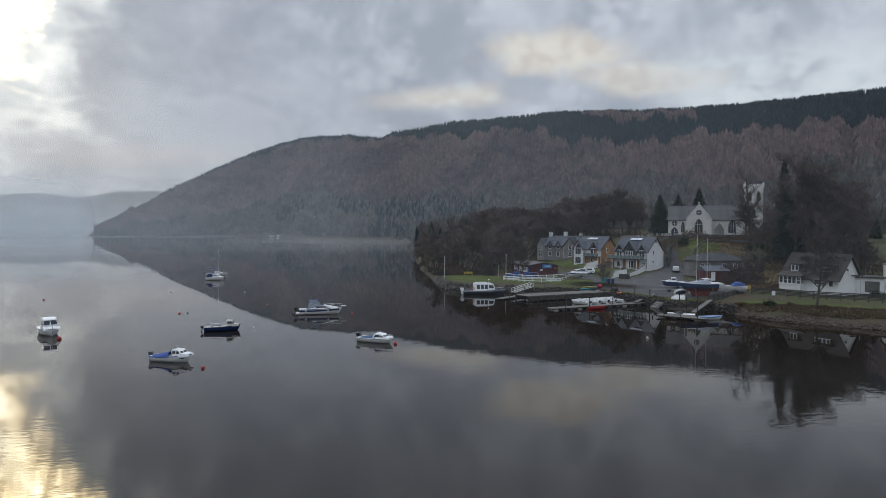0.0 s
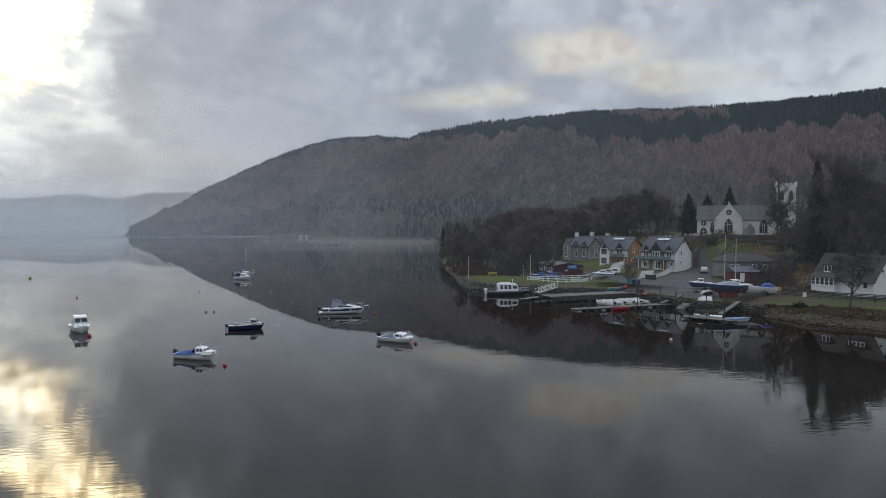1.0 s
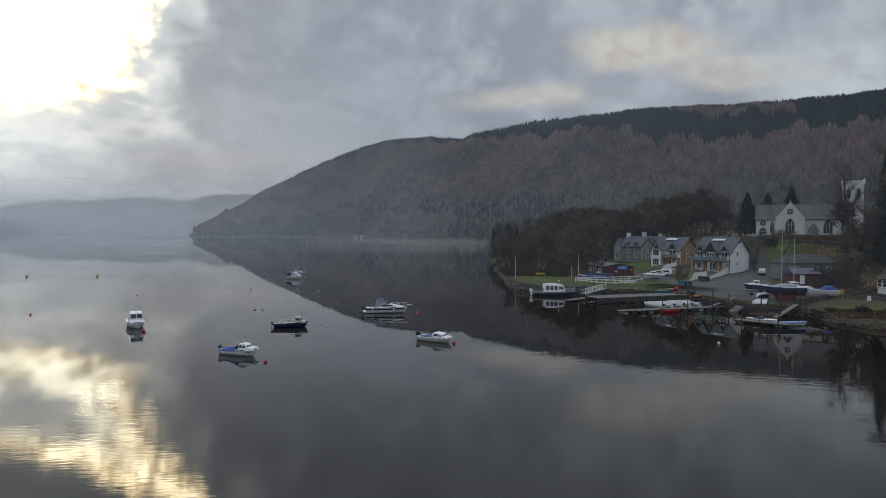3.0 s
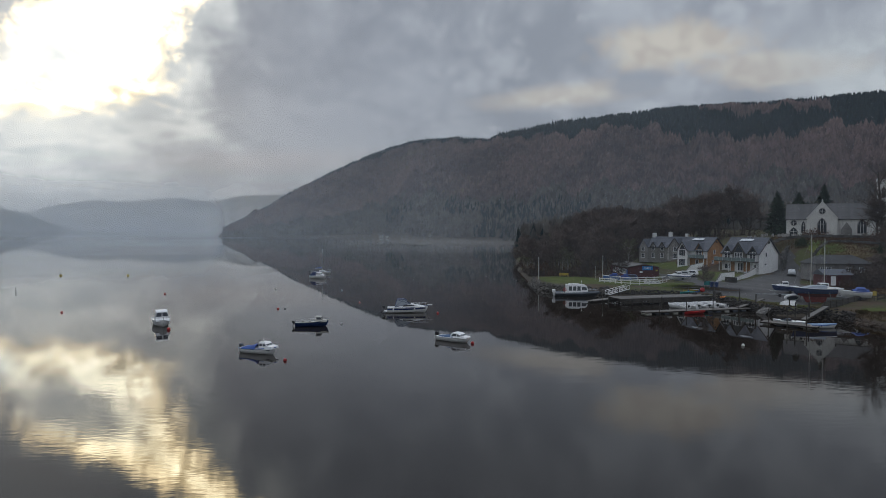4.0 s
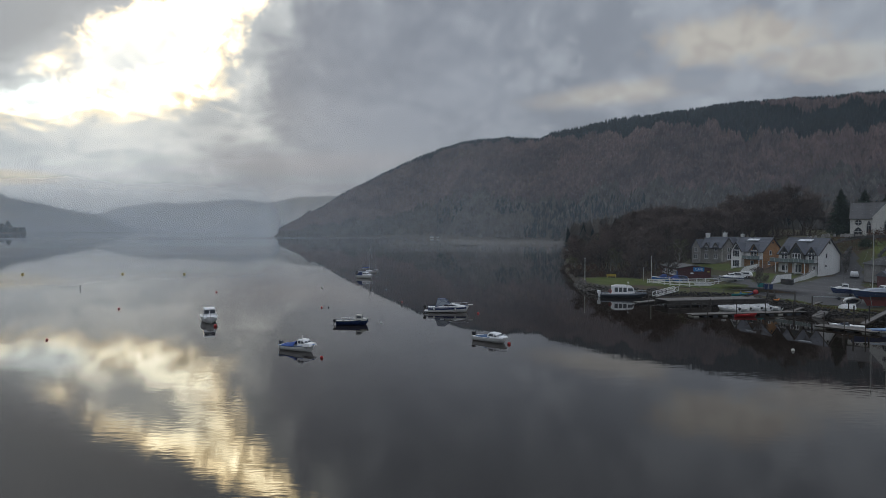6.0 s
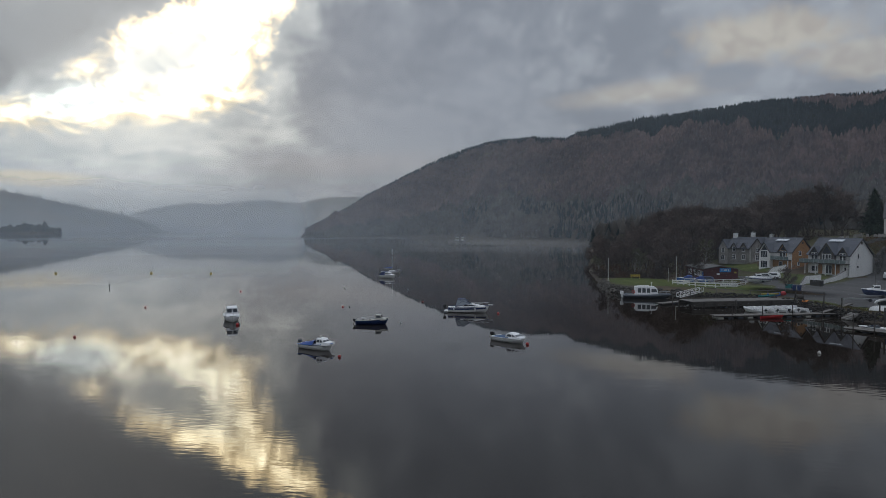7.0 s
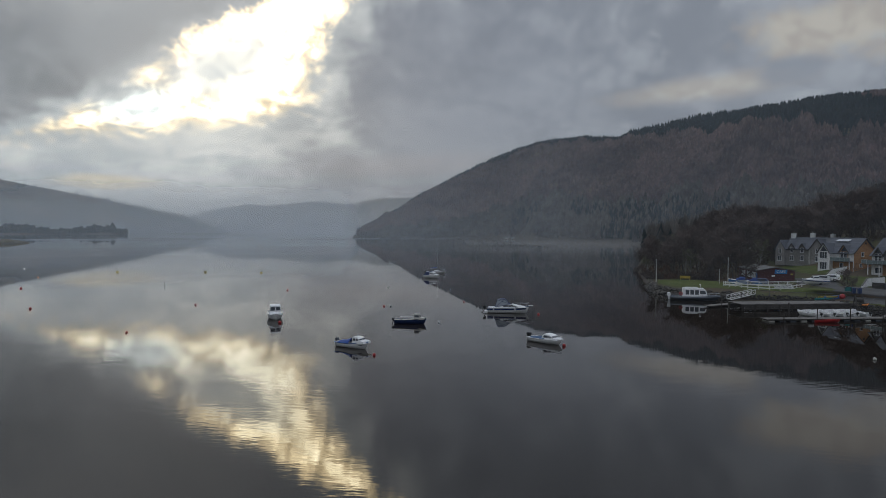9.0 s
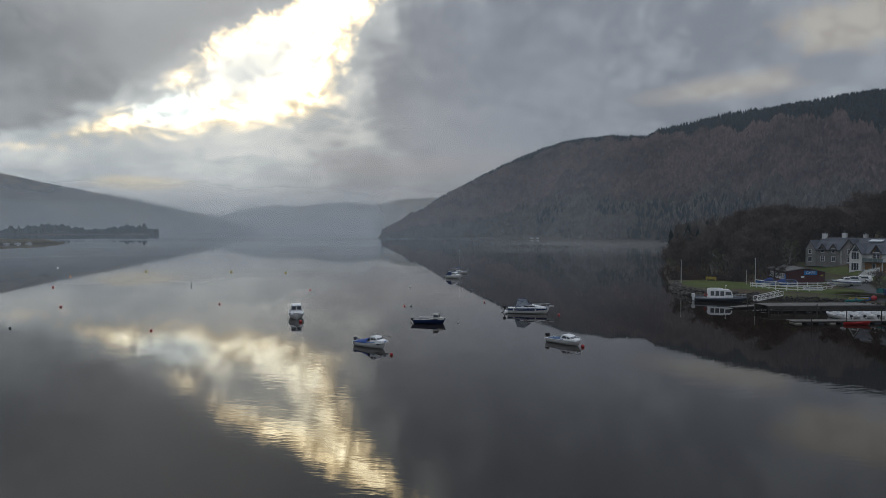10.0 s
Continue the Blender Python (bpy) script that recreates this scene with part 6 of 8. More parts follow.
# ---- trees ----
def bare_tree_data(seed, h=15.0, spread=0.45, limbs=8, fork=0.25, twig_len=1.0, twigs=14, twig_mat=None, bark=None):
    """Trunk and limbs, and a crown of fine bare twigs, as two meshes."""
    rng = random.Random(seed)
    wood_, fine_v, fine_f = Mesh(), [], []

    def grow(p, d, length, r, level):
        mid = p + d * length * 0.5 + Vector((rng.uniform(-1, 1), rng.uniform(-1, 1), rng.uniform(-0.3, 0.6))) * length * 0.08
        d2 = (d + Vector((rng.uniform(-1, 1), rng.uniform(-1, 1), rng.uniform(0, 0.7))) * 0.25).normalized()
        end = mid + d2 * length * 0.5
        wood_.tube([p, mid, end], [r, r * 0.75, r * 0.45], 6 if level < 2 else 4 if level < 3 else 3, False)
        if level < 3:
            n = (limbs, 5, 5)[level]
            for i in range(n):
                t = (fork if level == 0 else 0.25) + (1 - (fork if level == 0 else 0.25)) * (i + rng.random()) / n
                base = p.lerp(mid, t * 2) if t < 0.5 else mid.lerp(end, t * 2 - 1)
                a = rng.uniform(0, math.tau) if level else i * 2.4 + rng.uniform(-0.4, 0.4)
                side = Vector((math.cos(a), math.sin(a), 0))
                up = rng.uniform(0.35, 0.95) if level == 0 else rng.uniform(-0.05, 0.7)
                dd = (side + Vector((0, 0, up)) + d * 0.4).normalized()
                ll = length * (spread if level == 0 else 0.55) * rng.uniform(0.75, 1.2) * (1.15 - 0.5 * t if level == 0 else 1.0)
                grow(base, dd, ll, r * 0.45 * (1.1 - 0.4 * t), level + 1)
        if level >= 2:
            for i in range(twigs if level == 3 else twigs // 2):
                t = rng.random()
                base = p.lerp(mid, t * 2) if t < 0.5 else mid.lerp(end, t * 2 - 1)
                dd = Vector((rng.gauss(0, 1), rng.gauss(0, 1), rng.gauss(0.35, 0.8))).normalized()
                tip = base + dd * twig_len * rng.uniform(0.5, 1.3)
                s = dd.cross(Vector((rng.random(), rng.random(), rng.random()))).normalized() * rng.uniform(0.016, 0.034)
                o = len(fine_v)
                fine_v.extend((tuple(base - s), tuple(base + s), tuple(tip)))
                fine_f.append((o, o + 1, o + 2))
    grow(Vector((0, 0, -0.4)), Vector((rng.uniform(-0.05, 0.05), rng.uniform(-0.05, 0.05), 1)), h * 0.82, h * 0.021, 0)
    return wood_.data("trunk", bark or BARK, True), numpy_mesh("crown", np.array(fine_v), np.array(fine_f), twig_mat or TWIG)


def make_tree(name, data, label, group):
    t = thing(name, 0, 0, -50, 0, label, "tree", group)
    part("trunk", data[0], None, t)
    part("crown", data[1], None, t)
    return t


def conifer_data(seed, h=14.0, w=6.0, mat=None, dense=1.0, power=0.85):
    """A trunk and a ragged evergreen crown of many drooping sprays."""
    rng = random.Random(seed)
    v, f = [], []
    n = int(2600 * dense)
    for i in range(n):
        t = rng.random() ** 0.8
        z = h * (0.04 + 0.95 * t)
        rad = w / 2 * (1 - t) ** power * rng.uniform(0.35, 1.08) * (0.85 + 0.2 * math.sin(z * 5.0 + seed))
        a = rng.uniform(0, math.tau)
        p = Vector((rad * math.cos(a), rad * math.sin(a), z))
        out = Vector((math.cos(a), math.sin(a), rng.uniform(-0.7, 0.15)))
        side = Vector((-math.sin(a), math.cos(a), rng.uniform(-0.3, 0.3)))
        s = 0.30 + 0.45 * (1 - t)
        o = len(v)
        v.extend((tuple(p - side * s * 0.45), tuple(p + side * s * 0.45), tuple(p + out * s * rng.uniform(0.8, 1.5)), tuple(p + Vector((0, 0, s * 0.5)) - out * 0.2)))
        f.extend(((o, o + 1, o + 2, o + 2), (o + 1, o, o + 3, o + 3)))
    f = [q[:3] for q in f]
    trunk = Mesh().tube([(0, 0, -0.5), (0, 0, h * 0.5), (0, 0, h * 0.97)], [h * 0.018, h * 0.011, 0.02], 6)
    return trunk.data("trunk", BARK, True), numpy_mesh("crown", np.array(v), np.array(f), mat or NEEDLES)


def stand(proto, x, y, size, seed, z=None):
    rng = random.Random(seed)
    ob = copy_thing(proto, pose(x, y, (ground_z(x, y) if z is None else z) - 0.1, rng.uniform(-2, 2), rng.uniform(-2, 2), rng.uniform(0, 360)))
    ob.scale = (size * rng.uniform(0.9, 1.1), size * rng.uniform(0.9, 1.1), size * rng.uniform(0.92, 1.08))
    return ob


WOODS = "bare trees behind the village"
oaks = [make_tree("bare_tree", bare_tree_data(11 + k, 15, 0.50, 9, 0.22, 1.5, 20), "leafless brown broadleaf tree with a fine twiggy crown", WOODS) for k in range(4)]
talls = [make_tree("bare_tree", bare_tree_data(31 + k, 17, 0.34, 10, 0.28, 1.4, 18), "tall leafless tree with upswept twigs", WOODS) for k in range(3)]
greens = [make_tree("bare_tree", bare_tree_data(51 + k, 12, 0.42, 9, 0.15, 0.9, 16, GREENTWIG, PALEBARK), "pale-barked leafless birch, greenish with lichen", WOODS) for k in range(2)]
big_oak = make_tree("bare_tree", bare_tree_data(71, 18, 0.55, 12, 0.12, 1.7, 30), "great leafless dark tree beside the church", WOODS)
ivy_tree = make_tree("bare_tree", bare_tree_data(83, 18, 0.36, 11, 0.25, 0.9, 7), "tall thin leafless tree before the church tower", WOODS)
rng_ = random.Random(5)


def grove(spots, protos, lo, hi, seed):
    for k, (x, y) in enumerate(spots):
        stand(protos[k % len(protos)], x, y, rng_.uniform(lo, hi), seed + k)


# the wood behind the cafe and the houses
spots = []
for _ in range(4000):
    x, y = rng_.uniform(-14, 76), rng_.uniform(176, 320)
    if shore_distance(np.array([x]), np.array([y]))[0] < 2 or ground_z(x, y) < 0.4:
        continue
    if x > 25 and y < 216 + 0.25 * (x - 25) or (14 < x <= 26 and y < 184) or x > 62 and y < 236:
        continue
    if min(((x - a) ** 2 + (y - b) ** 2 for a, b in spots), default=99) < 21:
        continue
    spots.append((x, y))
    if len(spots) >= 165:
        break
near_wood = [p for p in spots if p[0] < 14]
far_wood = [p for p in spots if p[0] >= 14]
for lo_, hi_, a_, b_, sd_ in ((-9, 1.0, 0.40, 0.56, 100), (1.0, 3.0, 0.52, 0.74, 160), (3.0, 90, 0.66, 0.86, 220)):
    grove([p for p in near_wood if lo_ <= math.degrees(math.atan2(*p)) < hi_], [oaks[0], talls[0], oaks[2], greens[0], oaks[1]], a_, b_, sd_)
grove(far_wood, [oaks[1], oaks[3], talls[1], oaks[0], talls[2]], 0.84, 1.08, 300)
# scrub and birches along the shore of the headland wood
for k, (x, y, s) in enumerate(((-6, 214, 0.34), (-7.5, 228, 0.38), (-10, 250, 0.4), (-4, 196, 0.36), (-1, 186, 0.42), (3, 181, 0.5), (8, 178, 0.62), (12, 176, 0.65), (-11, 268, 0.45), (-2.5, 205, 0.45), (1, 200, 0.55), (10, 190, 0.8), (6, 205, 0.9), (13.5, 172, 0.55), (18, 172, 0.75), (24, 178, 0.8))):
    stand((greens[k % 2] if k % 3 == 0 else oaks[k % 4]), x, y, s, 500 + k)
# round the houses, the yard and the church
for k, (x, y, s, pr) in enumerate(((34.8, 135.4, 0.36, oaks[2]), (19.5, 157.5, 0.50, oaks[1]), (31.0, 205.5, 0.55, oaks[3]), (60.4, 100.0, 0.78, oaks[0]), (98.6, 199.5, 1.28, ivy_tree), (96.5, 199, 0.8, oaks[1]),
                                     (103, 176, 1.25, big_oak), (112, 178, 1.05, big_oak), (97, 172, 0.8, talls[2]), (118, 186, 0.95, oaks[3]), (108, 170, 1.0, oaks[2]), (76, 150, 0.5, greens[0]), (88, 180, 0.7, talls[1]), (80, 158, 0.6, oaks[3]),
                                     (98, 160, 0.75, oaks[0]), (104, 156, 0.7, talls[2]), (93, 176, 0.75, oaks[2]), (86, 137, 0.45, oaks[0]), (95, 140, 0.5, oaks[3]), (72, 147, 0.45, oaks[2]), (109, 183, 1.15, big_oak), (117, 181, 0.85, big_oak), (106, 165, 0.8, big_oak), (125, 188, 0.75, big_oak))):
    stand(pr, x, y, s, 700 + k)
EVER = "evergreens by the church"
firs = [make_tree("conifer", conifer_data(5, 14, 10.5, None, 1.5), "dark broad evergreen conifer", EVER), make_tree("conifer", conifer_data(8, 20, 8.5, None, 1.5, 0.7), "tall ragged dark conifer", EVER),
        make_tree("conifer", conifer_data(9, 5, 2.6, HEDGE, 0.5, 0.6), "clipped small dark cypress", EVER)]
for k, (x, y, s, pr) in enumerate(((82.6, 237, 1.1, firs[0]), (88.5, 236, 1.15, firs[0]), (97.5, 238, 1.28, firs[0]), (101, 183, 1.18, firs[1]), (105.5, 182, 1.08, firs[1]), (111, 186, 0.95, firs[1]), (113, 190, 1.0, firs[1]),
                                     (97.5, 178, 0.7, firs[1]), (132.0, 190.0, 1.15, firs[2]), (139.5, 192, 0.9, firs[2]))):
    stand(pr, x, y, s, 900 + k)
for proto in (*oaks, *talls, *greens, big_oak, ivy_tree, *firs):
    for o in (*proto.children_recursive, proto):
        bpy.data.objects.remove(o)


def shrub(x, y, rx, ry, rz, mat, label, n=900, seed=1, leaf=0.22):
    rng = random.Random(seed)
    v, f = [], []
    z0 = ground_z(x, y)
    for _ in range(n):
        d = Vector((rng.gauss(0, 1), rng.gauss(0, 1), abs(rng.gauss(0, 1)))).normalized() * rng.uniform(0.55, 1.05)
        lump = 0.8 + 0.3 * math.sin(d.x * 7 + seed) * math.cos(d.y * 6)
        p = Vector((d.x * rx, d.y * ry, d.z * rz)) * lump
        a = Vector((rng.gauss(0, 1), rng.gauss(0, 1), rng.gauss(0.3, 1))).normalized() * leaf * rng.uniform(0.6, 1.5)
        b = a.cross(Vector((rng.random(), rng.random(), rng.random()))).normalized() * leaf * rng.uniform(0.2, 0.5)
        o = len(v)
        v.extend((tuple(p - b), tuple(p + b), tuple(p + a)))
        f.append((o, o + 1, o + 2))
    ob = new("shrub", numpy_mesh("shrub", np.array(v), np.array(f), mat))
    ob.location = (x, y, z0 - 0.05)
    tagged(ob, label, "shrub", "shrubs")


for k, (x, y, rx, ry, rz, m_, lab, n_) in enumerate((
        (64.6, 140.5, 4.6, 3.0, 5.0, TWIG, "big brown leafless thicket behind the yard", 7000), (98.2, 198.5, 2.6, 2.2, 7.5, HEDGE, "dark ivy clump under the tower tree", 2600), (-1.0, 167.5, 2.4, 1.4, 2.2, TWIG, "bare brown scrub behind the lawn", 1300), (3.5, 168.0, 2.6, 1.4, 2.6, RUSSET, "bare brown scrub behind the lawn", 1300), (8.0, 168.0, 2.6, 1.4, 2.4, TWIG, "bare brown scrub behind the lawn", 1300), (12.5, 167.0, 2.4, 1.4, 2.6, TWIG, "bare brown scrub behind the lawn", 1300), (50.0, 226.0, 7.0, 3.0, 6.0, TWIG, "bare undergrowth behind the houses", 3000), (62.0, 230.0, 7.0, 3.0, 6.0, TWIG, "bare undergrowth behind the houses", 3000), (40.0, 222.0, 6.0, 3.0, 6.0, TWIG, "bare undergrowth behind the houses", 2800), (30.0, 214.0, 5.0, 3.0, 5.5, TWIG, "bare undergrowth behind the houses", 2600), (72.0, 236.0, 6.0, 3.0, 5.0, TWIG, "bare undergrowth behind the churchyard", 2600), (71.0, 145.0, 4.0, 4.0, 4.6, TWIG, "dark leafless thicket on the bank", 6500), (66.5, 153.0, 5.5, 1.4, 2.4, RUSSET, "brown leafless hedge before the low cottage", 2600), (75.0, 150.5, 3.5, 3.0, 4.4, TWIG, "dark leafless thicket beside the low cottage", 4500), (62.5, 137.5, 2.5, 2.2, 2.6, RUSSET, "russet leafless scrub beside the yard", 1300),
        (83.5, 166.0, 3.4, 5.0, 3.2, HEDGE, "dark evergreen hedge climbing the bank", 2400), (78.8, 156.0, 2.4, 4.0, 2.4, HEDGE, "dark green shrub on the bank", 1500), (70.5, 183.0, 2.0, 2.0, 3.0, HEDGE, "round dark green bush", 1200),
        (53.6, 101.6, 1.3, 1.0, 1.3, HEDGE, "dark bush above the shore", 700), (56.5, 100.5, 0.9, 0.7, 0.8, RUSSET, "low russet bush above the shore", 350), (60.0, 97.5, 1.3, 0.8, 0.7, RUSSET, "low russet bush above the shore", 450),
        (52.0, 101.5, 1.0, 0.8, 0.6, RUSSET, "dry grass tussock on the bank", 350), (50.2, 103.4, 1.1, 0.8, 0.6, ROUGHGRASS, "dry grass tussock on the bank", 350), (90.0, 182.0, 6, 3.5, 4.2, RUSSET, "russet leafless scrub below the church", 2600),
        (78.5, 196.0, 5, 3.0, 3.0, RUSSET, "brown scrub below the churchyard", 2200), (99.0, 152.0, 6, 3.0, 3.6, RUSSET, "brown scrub above the cottage", 2400), (88.0, 152.0, 5, 4.0, 3.0, RUSSET, "brown bracken scrub on the bank", 2200),
        (108.0, 160.0, 6, 4.0, 4.0, TWIG, "dark leafless scrub under the trees", 2200), (37.5, 208.0, 5.0, 1.5, 1.6, RUSSET, "brown garden hedge before the stone house", 1400), (43.0, 196.0, 3.2, 1.5, 1.6, RUSSET, "brown garden shrubs below the houses", 1000), (79.5, 113.5, 1.6, 1.0, 1.5, HEDGE, "dark garden bush by the garage", 700),
        (-7.0, 212.0, 1.6, 1.6, 2.6, TWIG, "bare bush standing in the shallows", 700), (-8.8, 216.0, 1.2, 1.2, 2.2, TWIG, "bare bush standing in the shallows", 500), (-3.0, 180.0, 3.0, 3.0, 2.4, TWIG, "bare scrub at the wood's edge", 1400), (4.0, 176.0, 4.5, 2.0, 2.6, TWIG, "bare scrub at the wood's edge", 1700), (20.0, 169.0, 2.5, 1.5, 2.0, TWIG, "bare scrub behind the cafe", 900), (8.0, 169.5, 3.5, 1.5, 1.8, TWIG, "bare scrub at the wood's edge", 1300), (0.0, 169.0, 3.0, 1.8, 1.8, TWIG, "bare scrub at the wood's edge", 1300), (12.0, 171.0, 4.0, 2.0, 2.6, TWIG, "bare scrub at the wood's edge", 1700), (1.0, 190.0, 5.0, 3.0, 3.2, RUSSET, "russet scrub in the wood", 2000),
        (14.0, 186.0, 6.0, 3.0, 4.0, TWIG, "bare scrub in the wood", 2400), (24.0, 190.0, 5.0, 3.0, 4.5, TWIG, "bare scrub in the wood", 2400), (-4.0, 232.0, 5.0, 8.0, 4.5, TWIG, "bare scrub in the wood", 2600), (8.0, 222.0, 8.0, 4.0, 5.0, TWIG, "bare scrub in the wood", 2800))):
    shrub(x, y, rx, ry, rz, m_, lab, n_, 40 + k)


def tussocks(name, outline, n, hgt, mat, label, seed=1):
    """Tufts of dead grass and bracken scattered over a bank."""
    rng = np.random.default_rng(seed)
    px, py = np.array(outline).T
    x, y = rng.uniform(px.min(), px.max(), n * 3), rng.uniform(py.min(), py.max(), n * 3)
    hit = np.zeros(n * 3, bool)
    for (x0, y0), (x1, y1) in zip(outline, outline[1:] + outline[:1]):
        if y0 != y1:
            hit ^= ((y0 > y) != (y1 > y)) & (x < (x1 - x0) * (y - y0) / (y1 - y0) + x0)
    x, y = x[hit][:n], y[hit][:n]
    z = height(x, y)
    v, f = [], []
    for a, b, c in zip(x, y, z):
        for _ in range(7):
            t, h = rng.uniform(0, 6.28), 0.75 * hgt * rng.uniform(0.4, 1.2)
            dx, dy = math.cos(t) * 0.04, math.sin(t) * 0.04
            o = len(v)
            v += [(a - dx, b - dy, c), (a + dx, b + dy, c), (a + rng.normal(0, 0.35) * h, b + rng.normal(0, 0.35) * h, c + h)]
            f.append((o, o + 1, o + 2))
    tagged(new(name, numpy_mesh(name, np.array(v), np.array(f), mat)), label, "rough grass", kind="stuff")


DEAD = material("dead grass and bracken", (0.095, 0.070, 0.040), 0.95, 0.3, 0.5, island=0.4, spec=0.1)
BRACKEN = material("brown bracken", (0.085, 0.050, 0.032), 0.95, 0.3, 0.5, island=0.4, spec=0.1)
tussocks("bank_bracken", [(62, 128), (66, 124), (80, 130), (100, 128), (112, 150), (108, 176), (80, 186), (70, 172), (66, 146)], 9000, 0.7, BRACKEN, "brown bracken and dead grass on the bank", 2)
tussocks("shore_grass", [(48.8, 103), (50.3, 97.5), (56, 92.3), (64, 87), (78, 77), (84, 86), (66, 96.6), (57, 101.8), (50, 106), (48.6, 106)], 5200, 0.42, DEAD, "dead grass tussocks above the shingle", 3)
tussocks("terrace_bracken", [(60, 186), (76, 178), (100, 180), (118, 170), (124, 182), (100, 196), (66, 198)], 5000, 0.6, BRACKEN, "brown scrub below the churchyard wall", 4)
tussocks("quay_grass", [(35.6, 124), (37.4, 117), (39.5, 111), (41.2, 109), (46, 108.4), (46, 109.6), (42, 111), (38.8, 118)], 700, 0.35, DEAD, "thin grass along the quay edge", 5)
tussocks("wood_floor", [(-7, 190), (-2, 170), (14, 168), (26, 190), (30, 214), (70, 238), (40, 300), (-10, 300)], 7000, 0.8, BRACKEN, "bracken and brambles under the wood", 6)

# ---- on the headland and in the yard ----
def pole(name, x, y, top, label, r=0.07, mat=None, lamp=False):
    z = ground_z(x, y)
    t = thing(name, x, y, z - 0.2, 0, label, "pole", "poles")
    part("shaft", Mesh().tube([(0, 0, 0), (0, 0, top - z + 0.2)], [r, r * 0.7], 7), mat or GREYWOOD, t, "", True)
    part("truck", Mesh().ball(0, 0, top - z + 0.25, r * 1.3, None, None, 8, 5), mat or GREYWOOD, t, "", True)
    return t


pole("flagpole", 0.4, 158.0, 6.6, "pale wooden flagpole on the headland", 0.11, CREAM)
pole("flagpole", 15.9, 156.3, 7.3, "pale flagpole beside the fence", 0.10, CREAM)
pole("short_pole", 14.2, 157.5, 4.6, "short leaning pole with yellow band", 0.07, CREAM)
pole("telephone_pole", 96, 176, 17.5, "pale telephone pole on the bank", 0.12, CREAM)
pole("telephone_pole", 101, 178.5, 19.5, "pale telephone pole on the bank", 0.12, CREAM)
pole("lamp_post", 75.8, 112.4, 5.6, "pale lamp post by the cottage", 0.06, CREAM)


def fence(points, label, rails=3, height_=1.05, mat=None, name="fence", gap=2.0):
    t = thing(name, points[0][0], points[0][1], 0, 0, label, "fence")
    o = Vector((*points[0], 0))
    for a, b in zip(points, points[1:]):
        a, b = Vector(a), Vector(b)
        n = max(1, round((b - a).length / gap))
        for i in range(n):
            p, q = a.lerp(b, i / n), a.lerp(b, (i + 1) / n)
            zp, zq = ground_z(p.x, p.y), ground_z(q.x, q.y)
            part("post", Mesh().box(p.x - o.x, p.y - o.y, zp + height_ / 2 - 0.1, 0.14, 0.14, height_ + 0.3), mat or WHITE, t)
            for k in range(rails):
                h = height_ * (k + 0.75) / rails
                part("rail", Mesh().bar(Vector((p.x, p.y, zp + h)) - o, Vector((q.x, q.y, zq + h)) - o, 0.05, 0.17 if rails < 5 else 0.16), mat or WHITE, t)
    return t


fence([(14.8, 151.6), (19.2, 146.1), (26.9, 143.3), (31.5, 150.0), (36.5, 153.0)], "white painted ranch fence by the cafe", 2, 1.05)
fence([(15.2, 152.4), (22.0, 153.6), (31.5, 155.6)], "white painted ranch fence before the cafe", 2, 1.0)
fence([(45.0, 106.6), (52.0, 113.0), (59.5, 119.5)], "dark close-boarded timber fence", 6, 1.1, DARKWOOD)
fence([(59.5, 119.5), (65.5, 113.6), (72.0, 108.4), (80.5, 102.9), (91.0, 96.4)], "low brown timber fence before the cottage", 5, 1.2, DARKWOOD)
sb = thing("sign_board", 25.6, 143.6, ground_z(25.6, 143.6), -14, "white sign board with blue lettering on the fence", "sign")
part("board", Mesh().box(0, 0, 0.72, 3.4, 0.06, 0.62), WHITE, sb)
text("CAFE & BOAT HIRE", 0.36, NAVY, sb, pose(0, -0.04, 0.72, 90, 0, 0))
b = thing("bench", 6.8, 165.5, ground_z(6.8, 165.5), 10, "yellowish wooden bench on the lawn", "bench")
part("seat", Mesh().box(0, 0, 0.45, 2.4, 0.45, 0.06), YELLOW, b)
part("backrest", Mesh().box(0, 0.22, 0.8, 2.4, 0.06, 0.5), YELLOW, b)
for s in (-1, 1):
    part("leg", Mesh().box(s * 1.05, 0, 0.2, 0.1, 0.42, 0.5), YELLOW, b)


def retaining_wall(points, label):
    t = thing("retaining_wall", *points[0][:2], 0, 0, label, "wall", "white retaining walls")
    o = Vector((points[0][0], points[0][1], 0))
    for a, b in zip(points, points[1:]):
        m = Mesh()
        pa, pb = Vector(a[:2]), Vector(b[:2])
        n = (pb - pa).orthogonal().normalized() * 0.15
        ring = lambda p, z0, z1: [Vector((p.x + s * n.x, p.y + s * n.y, z)) - o for s, z in ((-1, z0), (1, z0), (1, z1), (-1, z1))]
        m.loft([ring(pa, ground_z(*pa) - 0.5, a[2]), ring(pb, ground_z(*pb) - 0.5, b[2])])
        part("wall_panel", m, WHITEWASH, t)
        c = Mesh().loft([[v_ + Vector((0, 0, dz)) for v_, dz in zip(ring(pp, zz, zz), (0, 0, 0.1, 0.1))] for pp, zz in ((pa, a[2] + 0.01), (pb, b[2] + 0.01))])
        part("coping", c, GREYWOOD, t)
    return t


retaining_wall([(41.4, 152.8, 2.1), (42.9, 155.4, 3.5), (46.6, 158.2, 3.7)], "white sloping retaining wall beside the drive")
retaining_wall([(45.8, 155.2, 2.5), (50.5, 161.5, 3.3), (54.8, 168.5, 4.5), (56.6, 171.5, 4.6)], "white stepped garden wall beside the lane")
retaining_wall([(37.6, 169.5, 2.7), (39.6, 172.0, 4.4), (43.2, 175.0, 5.0)], "white sloping retaining wall below the houses")


